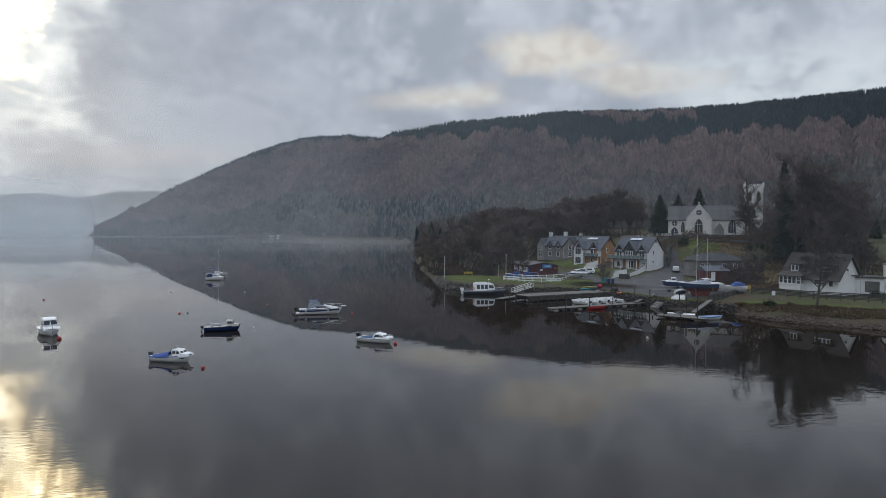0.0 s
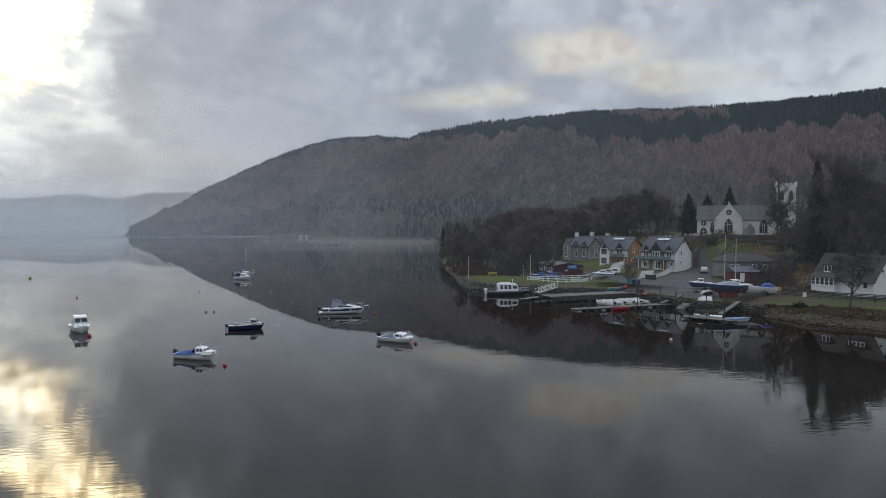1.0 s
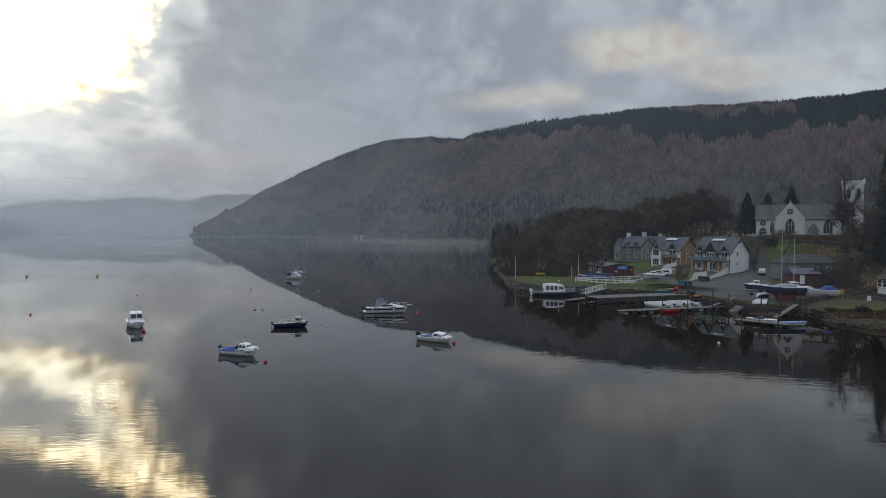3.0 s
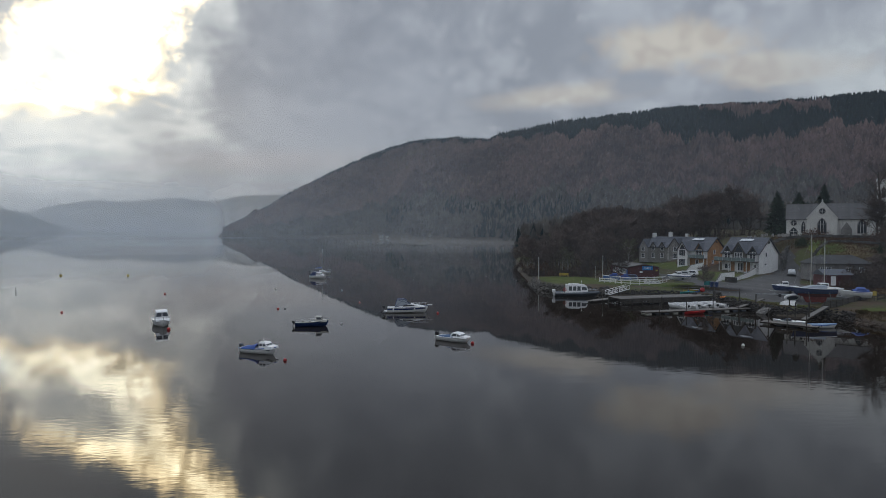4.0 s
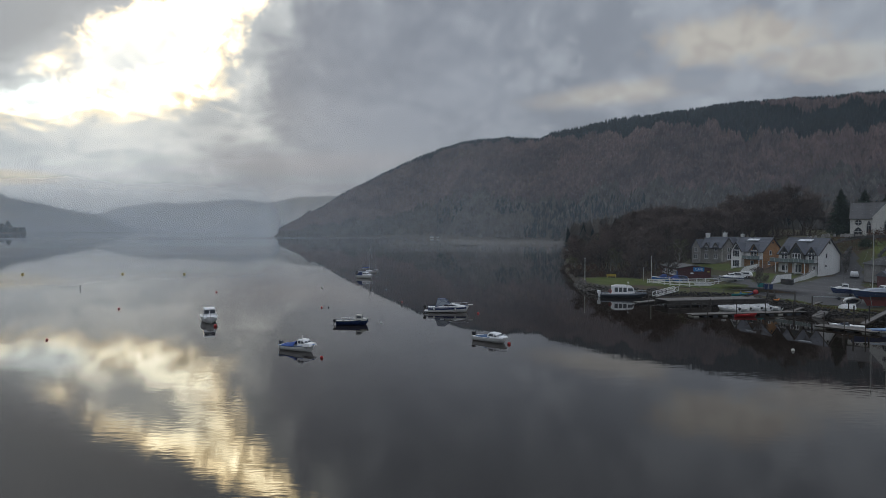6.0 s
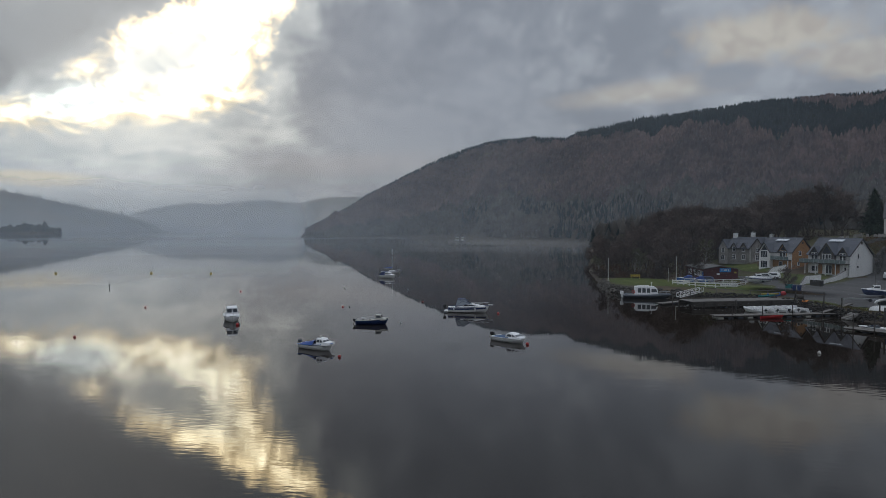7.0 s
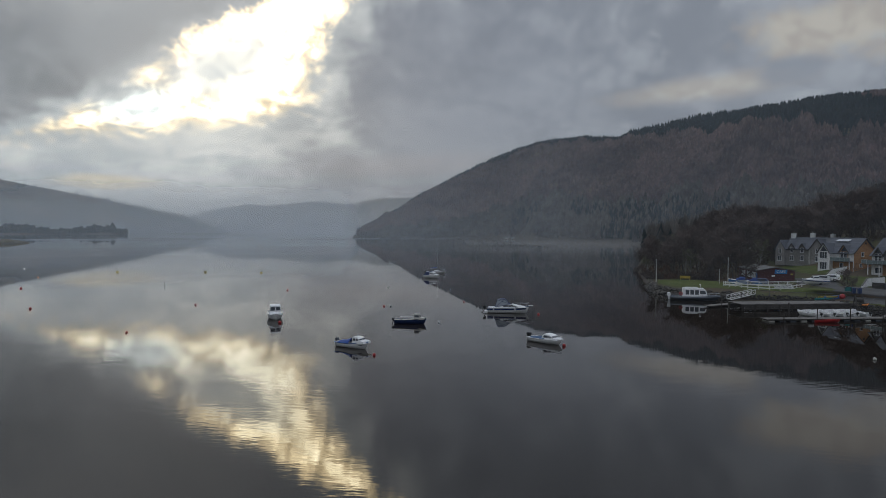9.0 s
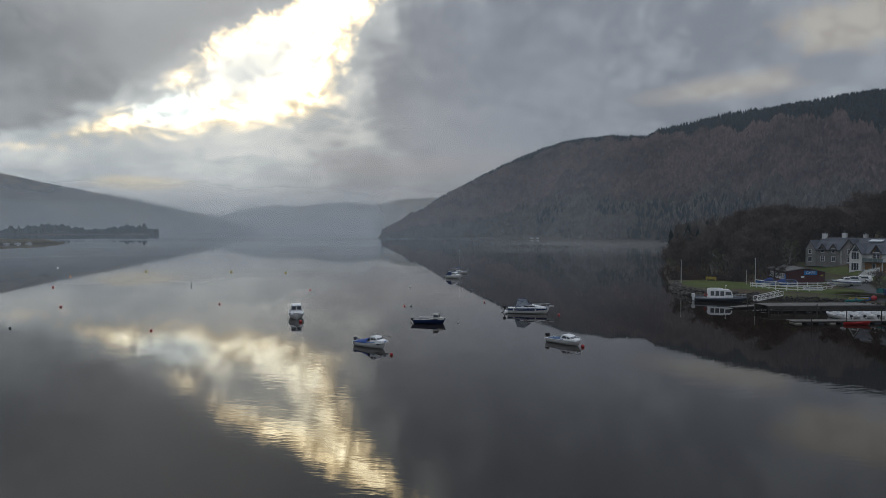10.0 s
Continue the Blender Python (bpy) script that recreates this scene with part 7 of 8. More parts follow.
def car(name, x, y, turn, paint, label, van=False):
    t = thing(name, x, y, ground_z(x, y) + 0.08, turn, label, "van" if van else "car", "parked vehicles")
    prof = [(-2.1, 0.35), (-2.15, 0.9), (-1.9, 1.35), (-1.5, 1.5), (0.2, 1.5), (1.0, 1.0), (1.9, 0.85), (2.1, 0.6), (2.1, 0.35)] if not van else \
        [(-2.4, 0.4), (-2.45, 1.6), (-2.3, 1.95), (0.8, 1.95), (1.6, 1.2), (2.4, 1.0), (2.5, 0.6), (2.5, 0.4)]
    top = max(z for _, z in prof)
    c, half = cabin_mesh(prof, 0.88, 0.72, 0.35, top)
    body = part("body", c, paint, t, "", True)
    g0 = 0.98 if not van else 1.2
    for s in (-1, 1):
        part("side_window", side_pane(half, [(-1.7 if not van else 0.1, g0), (-1.5 if not van else 0.1, top - 0.12), (0.1 if not van else 0.75, top - 0.12), (0.7 if not van else 1.4, g0)], s), GLASS, body)
        for wx_ in (-1.3, 1.35):
            wh = part("wheel", Mesh().tube([(wx_, s * 0.72, 0.32), (wx_, s * 0.92, 0.32)], 0.33, 12), BLACK, t, "", True)
            part("hub", Mesh().tube([(wx_, s * 0.90, 0.32), (wx_, s * 0.935, 0.32)], 0.18, 10), STEEL, wh)
        part("headlight", Mesh().box(2.06 if not van else 2.46, s * 0.62, 0.72, 0.08, 0.3, 0.16), STEEL, body)
    part("windscreen", front_pane((0.95, 1.05) if not van else (1.5, 1.3), (0.3, 1.45) if not van else (0.9, 1.88), half, -0.9, 0.9), GLASS, body)
    return t


SILVER = material("silver car paint", (0.50, 0.51, 0.52), 0.3, 0.05, 2.0, metal=0.3)
car("car", 63.0, 168.5, 70, SILVER, "pale silver car parked on the lane")
car("car", 35.6, 162.0, 150, SILVER, "silver estate car parked by the cafe")
car("car", 37.5, 163.5, 160, WHITE, "white car parked behind the van")
car("car", 22.0, 156.6, 165, NAVY, "dark blue car parked by the cafe fence")

YARD = "boats laid up ashore"


def trailer(x, y, turn, length, label="low grey boat trailer"):
    t = thing("boat_trailer", x, y, ground_z(x, y) + 0.08, turn, label, "trailer", "boat trailers")
    f = Mesh().bar((-length / 2, -0.6, 0.45), (length / 2 - 1, -0.6, 0.45), 0.1).bar((-length / 2, 0.6, 0.45), (length / 2 - 1, 0.6, 0.45), 0.1).bar((length / 2 - 1, -0.6, 0.45), (length / 2 + 0.6, 0, 0.42), 0.09).bar((length / 2 - 1, 0.6, 0.45), (length / 2 + 0.6, 0, 0.42), 0.09)
    for k in (-0.4, 0.0, 0.3):
        f.bar((length * k, -0.6, 0.45), (length * k, 0.6, 0.45), 0.08)
    part("frame", f, STEEL, t)
    for s in (-1, 1):
        part("wheel", Mesh().tube([(-length * 0.15, s * 0.78, 0.28), (-length * 0.15, s * 0.95, 0.28)], 0.28, 10), BLACK, t, "", True)


def yard_boat(x, y, turn, length, hull_mat, label, lift=0.75, cover=None, house=True, name="laid_up_boat"):
    z = ground_z(x, y) + lift
    b, hull, rings = boat_shell(name, x, y, turn, label, length, length * 0.36, 0.75, hull_mat, WHITE, YARD, z, draft=0.35)
    part("deck", deck_mesh(rings, 0.05), GELCOAT, b)
    k = length / 5.5
    if house:
        prof = [(-0.6 * k, 0.7), (-0.6 * k, 1.6), (0.5 * k, 1.58), (0.8 * k, 1.1), (1.7 * k, 0.95), (1.8 * k, 0.75)]
        c, half = cabin_mesh(prof, 0.8 * k, 0.62 * k, 0.7, 1.6)
        cab = part("cabin", c, WHITE, b, "", True)
        for s in (-1, 1):
            part("window", side_pane(half, [(-0.5 * k, 1.12), (-0.5 * k, 1.45), (0.45 * k, 1.43), (0.65 * k, 1.12)], s), GLASS, cab)
        part("windscreen", front_pane((0.76 * k, 1.15), (0.55 * k, 1.5), half, -0.9, 0.9), GLASS, cab)
    if cover:
        m = Mesh()
        rows = []
        for i, kk in enumerate(rings[1:9]):
            hh = 1.55 if 1 < i < 6 else 1.15
            rows.append([(kk[0][0], kk[0][1] * q, zz) for q, zz in ((1.02, 0.62), (0.8, hh - 0.25), (0, hh), (-0.8, hh - 0.25), (-1.02, 0.62))])
        m.loft(rows, False, False)
        m.f.append((0, 1, 2, 3, 4))
        part("canvas_cover", m, cover, b, "bright blue canvas cover", True)
    return b, rings


trailer(47.9, 128.8, 172, 4.2)
b, r_ = yard_boat(47.7, 128.6, 172, 4.5, NAVY, "navy blue launch with white wheelhouse on a trailer", 0.75)
part("flag_staff", Mesh().tube([(0.2, 0, 1.5), (0.2, 0, 3.6)], 0.03, 5), GREYWOOD, b)
# the blue yacht on its red keel
zk = ground_z(47.4, 114.6)
b, hull, rings = boat_shell("keel_yacht", 47.4, 114.6, 186, "blue keel yacht with red bottom, propped ashore", 7.2, 2.5, 0.95, material("navy blue hull", (0.016, 0.032, 0.095), 0.35, 0.15, 1.0), WHITE, YARD, zk + 1.45, transom=0.55, draft=0.55)
part("deck", deck_mesh(rings, 0.04), CREAM, b)
low_rings = [[(k[2][0], k[2][1] * 1.01 - 0.005, 0.12), (k[3][0], 0, k[3][2] - 0.02), (k[4][0], k[4][1] * 1.01 + 0.005, 0.12)] for k in rings[:14]]
part("bottom", Mesh().loft(low_rings, False, False), ANTIFOUL, hull, "faded red antifouled bottom")
part("keel", Mesh().prism([(-2.1, -0.4), (1.8, -0.35), (1.2, -1.42), (-1.9, -1.45)], -0.14, 0.14), ANTIFOUL, hull, "red long keel")
c, half = cabin_mesh([(-1.8, 0.9), (-1.8, 1.5), (0.3, 1.45), (1.3, 1.25), (1.8, 0.97)], 0.85, 0.62, 0.9, 1.5)
cab = part("coachroof", c, material("faded grey-blue tarpaulin", (0.30, 0.33, 0.38), 0.8, 0.2, 1.5, 0.01), b, "faded grey-blue tarpaulin over the coachroof", True)
mast_rig(b, 0.5, 10.0, 0.07, 0, 3.5, -3.5, 1.05, CREAM)
for x, s in ((-2.0, -1), (-2.0, 1), (1.4, -1), (1.4, 1)):
    part("prop", Mesh().tube([(x, s * 1.9, -1.45), (x, s * 1.1, 0.35)], 0.05, 5), GREYWOOD, b)
# the motor sailer behind it
zk = ground_z(53.0, 122.0)
b, r_ = yard_boat(51.9, 122.4, 184, 6.2, GELCOAT, "white motor sailer with wheelhouse propped ashore", 1.1)
mast_rig(b, -0.2, 9.6, 0.07, 0, 3.0, -3.0, 0.9, CREAM)
b, r_ = yard_boat(55.8, 119.4, 170, 5.0, GELCOAT, "white boat under a bright blue canvas cover", 0.75, BLUE, False)
trailer(55.9, 119.6, 170, 4.2)
t = thing("dinghy", 44.4, 115.6, ground_z(44.4, 115.6) + 0.75, 200, "white inflatable dinghy propped on its side in the yard", "boat", YARD)
ring_ = [(1.25 * math.cos(a), 0.62 * math.sin(a), 0.12 * math.cos(a) ** 2) for a in np.linspace(0, math.tau, 19)]
part("tube", Mesh().tube(ring_, 0.20, 8), GELCOAT, t, "fat white inflated tube", True)
part("floor", Mesh().box(0, 0, -0.05, 2.1, 0.95, 0.05), GREYHULL, t, "dark grey floor")
part("thwart", Mesh().box(-0.2, 0, 0.12, 0.25, 1.0, 0.05), GREYWOOD, t)
t.rotation_euler = (radians(58), 0, radians(200))
b, r_ = yard_boat(42.0, 110.8, 170, 2.5, GELCOAT, "white dinghy lying upside down on the wall", 0.55, None, False, "dinghy")
b.rotation_euler = (radians(175), 0, radians(170))
part("thwart", Mesh().box(0, 0, 0.5, 0.3, 1.0, 0.05), GREYWOOD, b)
trailer(43.8, 122.6, 175, 5.0)
b, r_ = yard_boat(33.4, 155.2, 188, 5.2, GELCOAT, "white and navy speedboat on a trailer by the fence", 0.5, None, True)
part("stripe", sheer_tube(r_, 0.10, -0.25, 0.01), NAVY, b)
trailer(33.4, 155.2, 188, 5.0)
for x, y, tn, lab in ((18.2, 158.6, 160, "blue tarpaulined rowing boat on the lawn"), (20.8, 157.0, 150, "blue upturned rowing boat by the fence")):
    b, r_ = yard_boat(x, y, tn, 4.6, MIDBLUE, lab, 0.18, BLUE, False, "rowing_boat")
# kayaks and floats on the jetty's root
for k, (x, y, tn, m_, lab) in enumerate(((30.2, 129.6, 20, TEAL, "teal kayak lying on the jetty"), (31.6, 131.0, 35, MIDBLUE, "blue kayak leaning on the heap"), (32.8, 132.2, 60, MIDBLUE, "blue kayak on end in the heap"), (31.0, 130.5, 10, YELLOW, "pale yellow kayak on the jetty"))):
    t = thing("kayak", x, y, 1.25 + 0.28 * (k % 2), tn, lab, "kayak", "kayaks in a heap")
    sk, rg = hull_mesh(3.2, 0.8, 0.28, 0.12, 0.25, 0.5, 2.0)
    part("hull", sk, m_, t, "", True)
    part("deck", deck_mesh(rg, 0.01, 0, 15, 1.0), m_, t)
t = thing("float_ball", 33.4, 131.6, 1.3, 0, "big red round fender on the jetty", "float")
part("ball", Mesh().ball(0, 0, 0.45, 0.5, None, None, 12, 8), RED, t, "", True)
for k, (x, y) in enumerate(((36.8, 138.4), (37.7, 138.2))):
    t = thing("wheeled_bin", x, y, ground_z(x, y) + 0.08, 5, "dark blue wheeled bin by the lane", "bin", "wheeled bins")
    part("tub", Mesh().loft([[(sx * 0.26, sy * 0.3, 0.1) for sx, sy in ((-1, -1), (1, -1), (1, 1), (-1, 1))], [(sx * 0.32, sy * 0.38, 1.05) for sx, sy in ((-1, -1), (1, -1), (1, 1), (-1, 1))]]), NAVY, t)
    part("lid", Mesh().box(0, 0, 1.09, 0.68, 0.8, 0.08), NAVY, t)
t = thing("notice_board", 35.9, 138.0, ground_z(35.9, 138), 0, "teal notice board on two posts", "sign")
part("board", Mesh().box(0, 0, 1.0, 1.4, 0.06, 0.8), TEAL, t)
for s in (-0.6, 0.6):
    part("post", Mesh().box(s, 0.05, 0.5, 0.08, 0.08, 1.4), GREYWOOD, t)
t = thing("bin_store", 44.3, 152.3, ground_z(44.3, 152.3), -40, "dark slatted bin store by the white wall", "bin store")
for k in range(5):
    part("slat", Mesh().box(0, -0.5, 0.2 + k * 0.26, 2.2, 0.05, 0.2), DARKWOOD, t)
part("back", Mesh().box(0, 0.2, 0.65, 2.2, 1.2, 1.2), BLACK, t)
t = thing("winch", 33.9, 122.3, 1.2, 20, "rusty dark winch with orange rope at the quay", "winch")
part("drum", Mesh().tube([(-0.5, 0, 0.9), (0.5, 0, 0.9)], 0.4, 10), DARKWOOD, t)
for s in (-1, 1):
    part("frame", Mesh().bar((s * 0.6, -0.5, 0), (s * 0.6, 0, 1.7), 0.12).bar((s * 0.6, 0.5, 0), (s * 0.6, 0, 1.7), 0.12), DARKWOOD, t)
part("rope", Mesh().tube([(0.2, -0.5, 0.2), (0.7, -0.9, 0.15), (1.2, -0.6, 0.3), (0.9, -0.3, 0.2)], 0.12, 6), ORANGE, t)
for k, (x, y, top) in enumerate(((36.6, 118.0, 3.6), (37.8, 113.0, 3.2), (41.5, 108.5, 3.2), (39.0, 99.0, 3.4), (41.8, 101.5, 3.2), (22.5, 112.8, 2.4))):
    t = thing("mooring_post", x, y, -1.0, 0, "weathered timber mooring post", "post", "mooring posts")
    part("post", Mesh().tube([(0, 0, 0), (0, 0, top + 0.8)], 0.10, 7), DARKWOOD, t, "", True)
t = thing("stone_steps", 38.4, 110.0, 0, 20, "worn stone steps down the sea wall", "steps")
for k in range(5):
    part("step", Mesh().box(-0.9 + k * 0.32, 0, 0.15 + k * 0.2, 0.6, 1.6, 0.22), GREYSTONE, t)


# ---- boats at the jetties ----
def tour_boat():
    b, hull, rings = boat_shell("tour_boat", 8.8, 131.9, 6, "grey rigid inflatable with white cabin", 9.0, 2.8, 0.75, GREYHULL, BLACK, "boats at the jetties", sheer=0.5)
    part("tube_collar", sheer_tube(rings, 0.26, -0.15, 0.05), GREYHULL, b, "fat grey inflatable collar", True)
    part("deck", deck_mesh(rings, 0.12), CREAM, b)
    prof = [(-2.2, 0.6), (-2.25, 2.25), (-2.1, 2.4), (1.6, 2.35), (1.95, 2.1), (2.15, 1.2), (2.2, 0.6)]
    c, half = cabin_mesh(prof, 1.15, 0.98, 0.6, 2.4)
    cab = part("cabin", c, WHITE, b, "white box cabin", True)
    for k in range(3):
        for s in (-1, 1):
            part("window", side_pane(half, [(-1.75 + k * 0.85, 1.2), (-1.75 + k * 0.85, 2.08), (-1.08 + k * 0.85, 2.08), (-1.08 + k * 0.85, 1.2)], s), GLASS, cab)
    for s in (-1, 1):
        part("window", side_pane(half, [(0.85, 1.35), (0.85, 2.0), (1.75, 1.95), (1.95, 1.35)], s), GLASS, cab)
    part("roof_gear", Mesh().box(-0.6, 0, 2.5, 2.2, 0.9, 0.14).tube([(1.0, 0, 2.4), (1.0, 0, 3.1)], 0.04, 5).ball(1.0, 0, 3.1, 0.16, None, 0.08), WHITE, cab)
    part("lifebuoy", Mesh().tube([(-2.6 + 0.28 * math.cos(a), -1.0, 1.35 + 0.28 * math.sin(a)) for a in np.linspace(0, math.tau, 11)], 0.08, 6), RED, b, "red lifebuoy", True)
    for s in (-0.5, 0.5):
        m = Mesh().box(-4.75, s, 1.05, 0.55, 0.4, 0.6).box(-4.72, s, 0.5, 0.3, 0.2, 0.8)
        part("outboard_motor", m, WHITE, b, "white outboard motor")
    bow_rail(b, rings, 9, 0.5)


tour_boat()
HIRE = "hire boats on the pontoon"
for k in range(5):
    x, y = 25.6 + 1.8 * k, 114.9 + 0.95 * k
    b, hull, rings = boat_shell("hire_boat", x, y, 128 + 4 * (k % 3), "white open hire boat moored at the pontoon", 4.3, 1.6, 0.55, GELCOAT, WHITE, HIRE, sheer=0.6)
    part("deck", deck_mesh(rings, 0.18, 0, 15, 0.86), GREYHULL, b)
    c, half = cabin_mesh([(0.3, 0.5), (0.35, 0.95), (0.9, 0.9), (1.7, 0.72), (1.75, 0.55)], 0.55, 0.42, 0.5, 0.95)
    part("cuddy", c, WHITE, b, "", True)
    for xx in (-0.5, -1.3):
        part("thwart", Mesh().box(xx, 0, 0.46, 0.28, 1.3, 0.05), CREAM, b)
    outboard(b, -2.1, 0.3, 0.75)
t = thing("canoe", 25.9, 107.6, 0.15, 25, "red canoe moored along the pontoon", "canoe")
sk, rg = hull_mesh(3.9, 0.85, 0.34, 0.12, 0.25, 0.7, 2.0)
part("hull", sk, RED, t, "", True)
part("deck", deck_mesh(rg, 0.12), RED, t)
t.location = (26.9, 107.6, 0.05)
b, hull, rings = boat_shell("speedboat", 38.0, 98.6, 160, "small white speedboat at the small pontoon", 4.2, 1.6, 0.5, GELCOAT, WHITE, "boats at the jetties", sheer=0.4)
part("deck", deck_mesh(rings, 0.03), GELCOAT, b)
c, half = cabin_mesh([(-0.4, 0.45), (-0.2, 0.85), (0.4, 0.75), (1.2, 0.55), (1.25, 0.45)], 0.55, 0.4, 0.45, 0.85)
part("windscreen", c, GLASS, b, "", True)
b, hull, rings = boat_shell("rowing_boat", 41.5, 95.8, 8, "pale rowing boat with slate blue cover", 3.8, 1.5, 0.45, GELCOAT, MIDBLUE, "boats at the jetties")
part("canvas_cover", deck_mesh(rings, -0.06), material("pale blue tarpaulin", (0.16, 0.24, 0.36), 0.8, 0.2, 2.0), b)
# far landing stage across the loch
spit = Mesh().ball(-664, 395, 0, 9, 58, 5.0, 32, 12)
for k_, (x, y, z) in enumerate(spit.v):
    spit.v[k_] = (x - 0.3 * (395 - y), y, z + 0.4 * math.sin(y * 0.35) + 0.2 * math.sin(y * 1.3 + x))
solid("grassy_spit", spit, ROUGHGRASS, "low grassy spit across the loch", "spit", "structure", smooth=True)
t = thing("far_jetty", -640, 385, 0, 75, "dark far landing stage with white boats", "jetty")
part("deck", Mesh().box(-14, 0, 0.5, 40, 3, 1.2), DARKWOOD, t)
part("hut", Mesh().box(-20, 3, 3.0, 14, 4, 6.0), DARKWOOD, t)
for k in range(4):
    b, hull, rings = boat_shell("far_boat", -630 - 3.0 * k, 404 - 9 * k, 70, "white boat moored at the far landing stage", 6.0, 2.2, 0.8, GELCOAT, WHITE, "boats at the far landing")
    part("deck", deck_mesh(rings, 0.05), GELCOAT, b)
    c, half = cabin_mesh([(-0.8, 0.7), (-0.7, 1.6), (0.5, 1.5), (1.6, 0.9)], 0.8, 0.6, 0.7, 1.6)
    part("cabin", c, WHITE, b)
# houses under the ridge
for k, (x, y) in enumerate(((-243, 917), (-254, 920))):
    t = thing("far_house", x, y, max(ground_z(x, y), 1.0), 10, "small pale house on the far shore", "house", "houses on the far shore")
    t.scale = (0.6, 0.6, 0.5)
    part("wall", Mesh().box(0, 0, 1.5, 9, 6, 4), CREAM, t)
    part("roof", Mesh().prism([(-3.4, 3.4), (3.4, 3.4), (0, 6)], -5, 5, "x"), SLATE, t)


# ---- churchyard ----
rng_ = random.Random(9)
slab = [Mesh().prism([(-0.3, -0.2), (0.3, -0.2), (0.3, 0.8), (0.2, 0.98), (0, 1.05), (-0.2, 0.98), (-0.3, 0.8)], -0.07, 0.07).data("slab", GREYSTONE), Mesh().prism([(-0.28, -0.2), (0.28, -0.2), (0.28, 0.9), (-0.28, 0.9)], -0.08, 0.08).data("slab", GREYSTONE)]
for k in range(46):
    x, y = rng_.uniform(62, 80), rng_.uniform(200, 214)
    if k > 30:
        x, y = rng_.uniform(82, 100), rng_.uniform(203, 207) - 0.1 * (0)
    t = thing("gravestone", x, y, ground_z(x, y), rng_.uniform(-30, 5), "weathered grey gravestone in the churchyard", "gravestone", "gravestones")
    part("slab", slab[k % 2], None, t)
for pts_, lab in (([(62, 190), (70, 191.5), (82, 193), (96, 190), (112, 180)], "dark drystone wall along the churchyard terrace"), ([(70, 174), (76, 180), (90, 176)], "low drystone wall on the bank")):
    t = thing("drystone_wall", *pts_[0], 0, 0, lab, "wall")
    for a, b in zip(pts_, pts_[1:]):
        n = int(math.dist(a, b) / 0.9)
        for i in range(n):
            x, y = a[0] + (b[0] - a[0]) * (i + 0.5) / n, a[1] + (b[1] - a[1]) * (i + 0.5) / n
            ang = math.degrees(math.atan2(b[1] - a[1], b[0] - a[0]))
            for r in range(2):
                part("stone", Mesh().box(x - pts_[0][0], y - pts_[0][1], ground_z(x, y) + 0.2 + r * 0.5, 0.9 + rng_.uniform(-0.05, 0.02), 0.5, 0.48, ang + rng_.uniform(-4, 4)), RUBBLE, t)

for x, y, m_, lab in ((57.6, 107.8, WHITE, "small white sign on a post above the shore"), (58.6, 118.6, YELLOW, "small yellow sign on the timber fence"), (55.8, 131.5, WHITE, "white notice on the shed yard")):
    t = thing("small_sign", x, y, ground_z(x, y), 0, lab, "sign", "small signs")
    part("plate", Mesh().box(0, 0, 1.3, 0.6, 0.05, 0.8), m_, t)
    part("post", Mesh().box(0, 0.05, 0.6, 0.07, 0.07, 1.5), GREYWOOD, t)

# stacked stone terraces beside the white house
for (xa, ya), (xb, yb), rows, lab in (((63.6, 176.0), (68.2, 183.5), 8, "tall grey stacked-stone terrace wall beside the lane"), ((69.0, 184.0), (80.0, 188.0), 5, "grey stone terrace wall below the churchyard")):
    t = thing("terrace_wall", xa, ya, 0, math.degrees(math.atan2(yb - ya, xb - xa)), lab, "wall", "terrace walls")
    length = math.dist((xa, ya), (xb, yb))
    for r in range(rows):
        n = int(length / 1.0)
        for i in range(n):
            fx = (i + 0.5 + 0.5 * (r % 2)) / n
            gx, gy = xa + (xb - xa) * min(fx, 1), ya + (yb - ya) * min(fx, 1)
            part("stone", Mesh().box(length * fx, 0.12 * r + rng_.uniform(-0.05, 0.05), ground_z(gx, gy) * 0.4 + 2.0 + r * 0.55, length / n - 0.05, 0.7, 0.5, rng_.uniform(-3, 3)), RUBBLE, t)


from mathutils.bvhtree import BVHTree

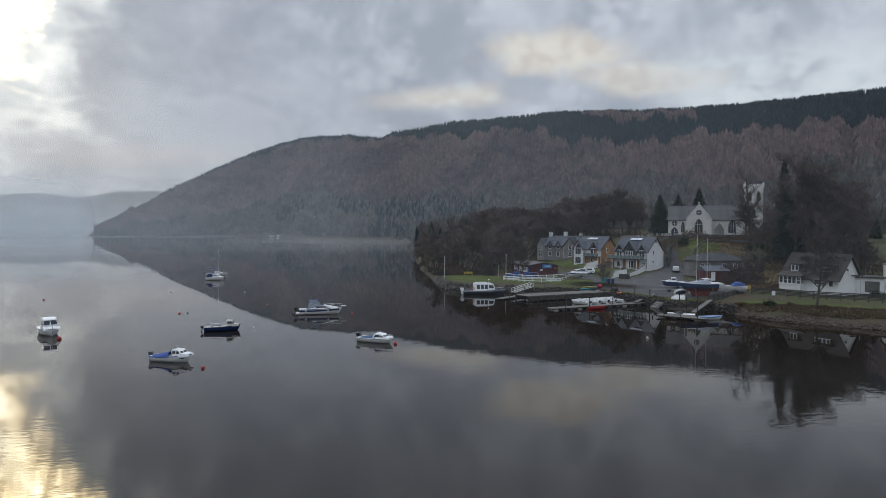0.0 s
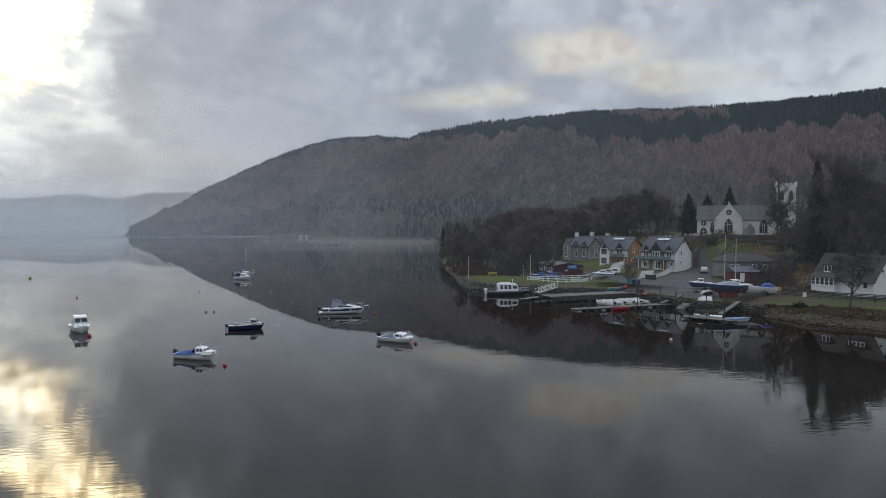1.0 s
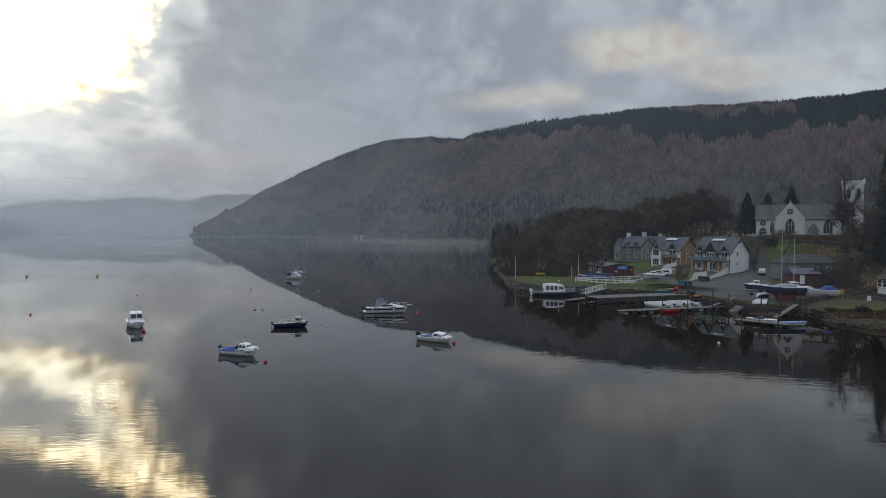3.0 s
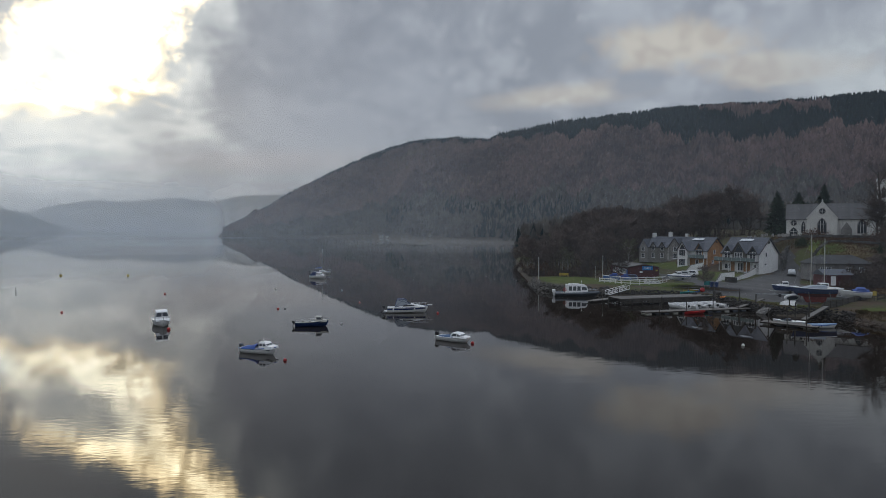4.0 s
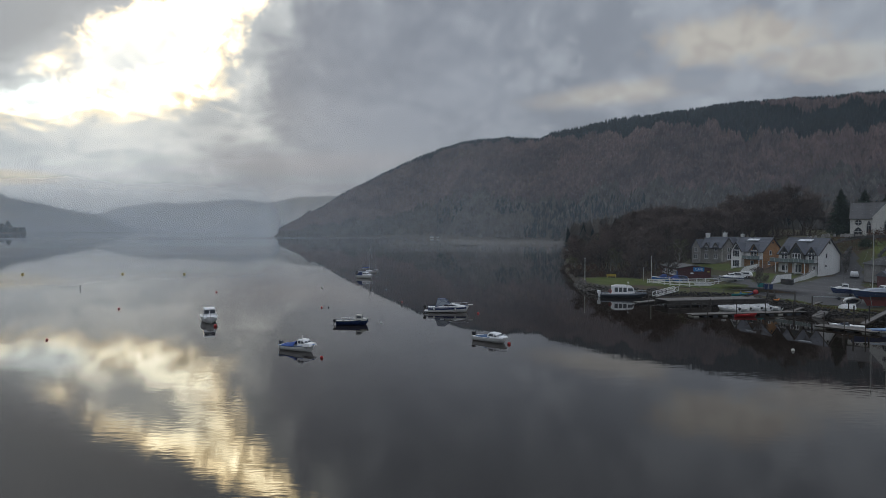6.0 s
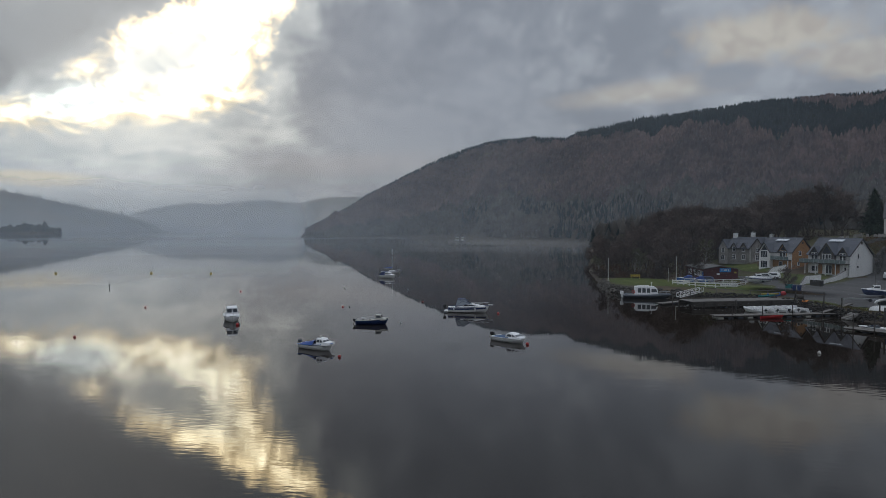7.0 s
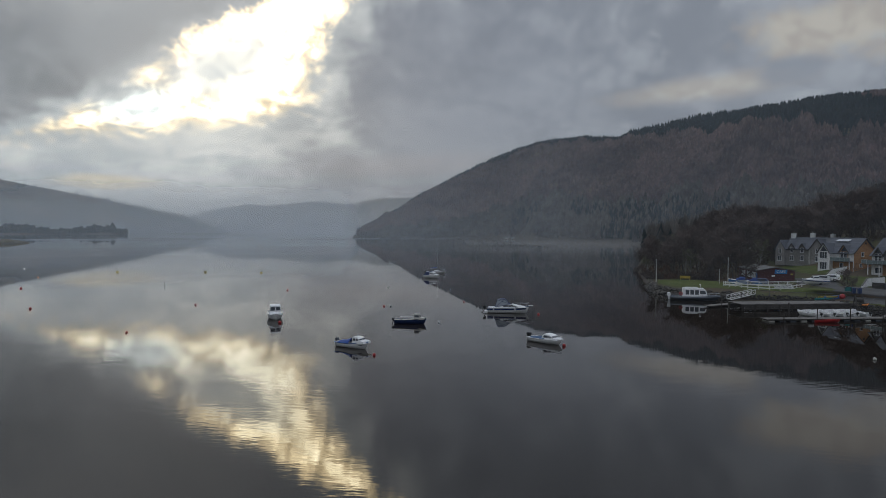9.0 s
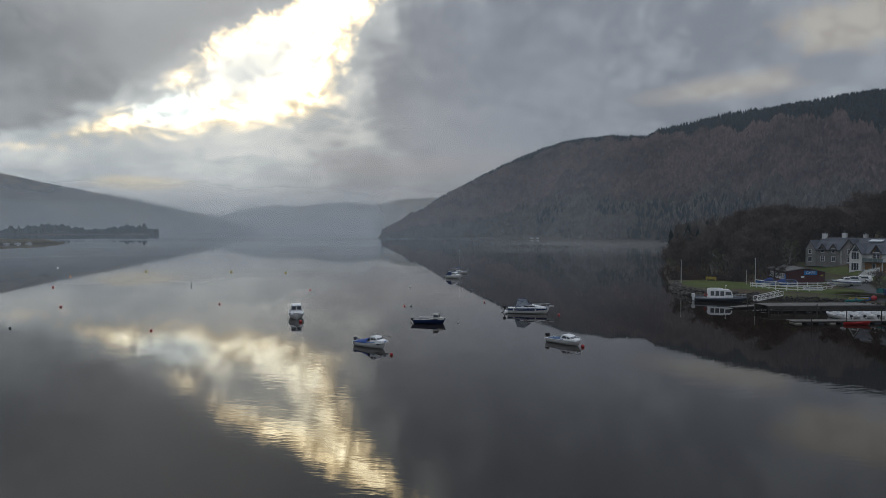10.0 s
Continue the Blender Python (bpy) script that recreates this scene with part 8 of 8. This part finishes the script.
# ---- the upper village, drawn in towards the loch ----
def drawn_in(x, y):
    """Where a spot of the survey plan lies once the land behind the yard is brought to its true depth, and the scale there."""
    x, y = np.asarray(x, float), np.asarray(y, float)
    az = np.degrees(np.arctan2(x, y))
    w_ = smooth(az, 9.5, 13.0) * smooth(shore_distance(x, y), 2.0, 15.0) * (1 - smooth(y, 245.0, 385.0)) * (1 - smooth(x, 150.0, 300.0))
    k = 1 - w_ * 0.30 * np.maximum(y - 108.0, 0) / np.maximum(y, 1.0)
    return 2.7 + (x - (2.7)) * k, y * k, k


def draw_in():
    done = set()
    ground = None
    fixed = {"water", "haze", "sun"}
    for ob in list(scene.objects):
        if ob.parent or ob.type not in ("MESH", "EMPTY") or ob.name.split(".")[0] in fixed:
            continue
        loc = ob.matrix_basis.translation
        if ob.type == "MESH" and loc.length < 0.01:
            me = ob.data
            if me.name in done:
                continue
            done.add(me.name)
            co = np.empty(len(me.vertices) * 3)
            me.vertices.foreach_get("co", co)
            co = co.reshape(-1, 3)
            x, y, k = drawn_in(co[:, 0], co[:, 1])
            out = np.stack([x, y, 14 + k * (co[:, 2] - 14)], -1)
            me.vertices.foreach_set("co", out.ravel())
            me.update()
            if ob.name == "ground":
                ground = BVHTree.FromPolygons([tuple(c) for c in out], [tuple(f.vertices) for f in me.polygons])
        else:
            x, y, k = drawn_in(loc.x, loc.y)
            x, y, k = float(x), float(y), float(k)
            if ob.name.split(".")[0] in ("bare_tree", "conifer") and loc.x > 92 and 150 < loc.y < 205 and not 129 < loc.x < 141:
                # the church trees stand forward on the bank; their tops stay in line
                q, old = (0.90 if loc.y < 195 else 0.95), 14 + k * (loc.z - 14)
                top = 14 + q * (old + 17 * ob.scale.z * k - 14)
                x, y = -2 + (x + 2) * q, y * q
                base = ground.ray_cast(Vector((x, y, 90)), Vector((0, 0, -1)))[0].z - 0.1
                ob.scale = [ob.scale.x * k * q, ob.scale.y * k * q, (top - base) / 17]
                ob.location = (x, y, base)
            elif k < 0.9995:
                ob.location = (x, y, 14 + k * (loc.z - 14))
                ob.scale = [s * k for s in ob.scale]


draw_in()
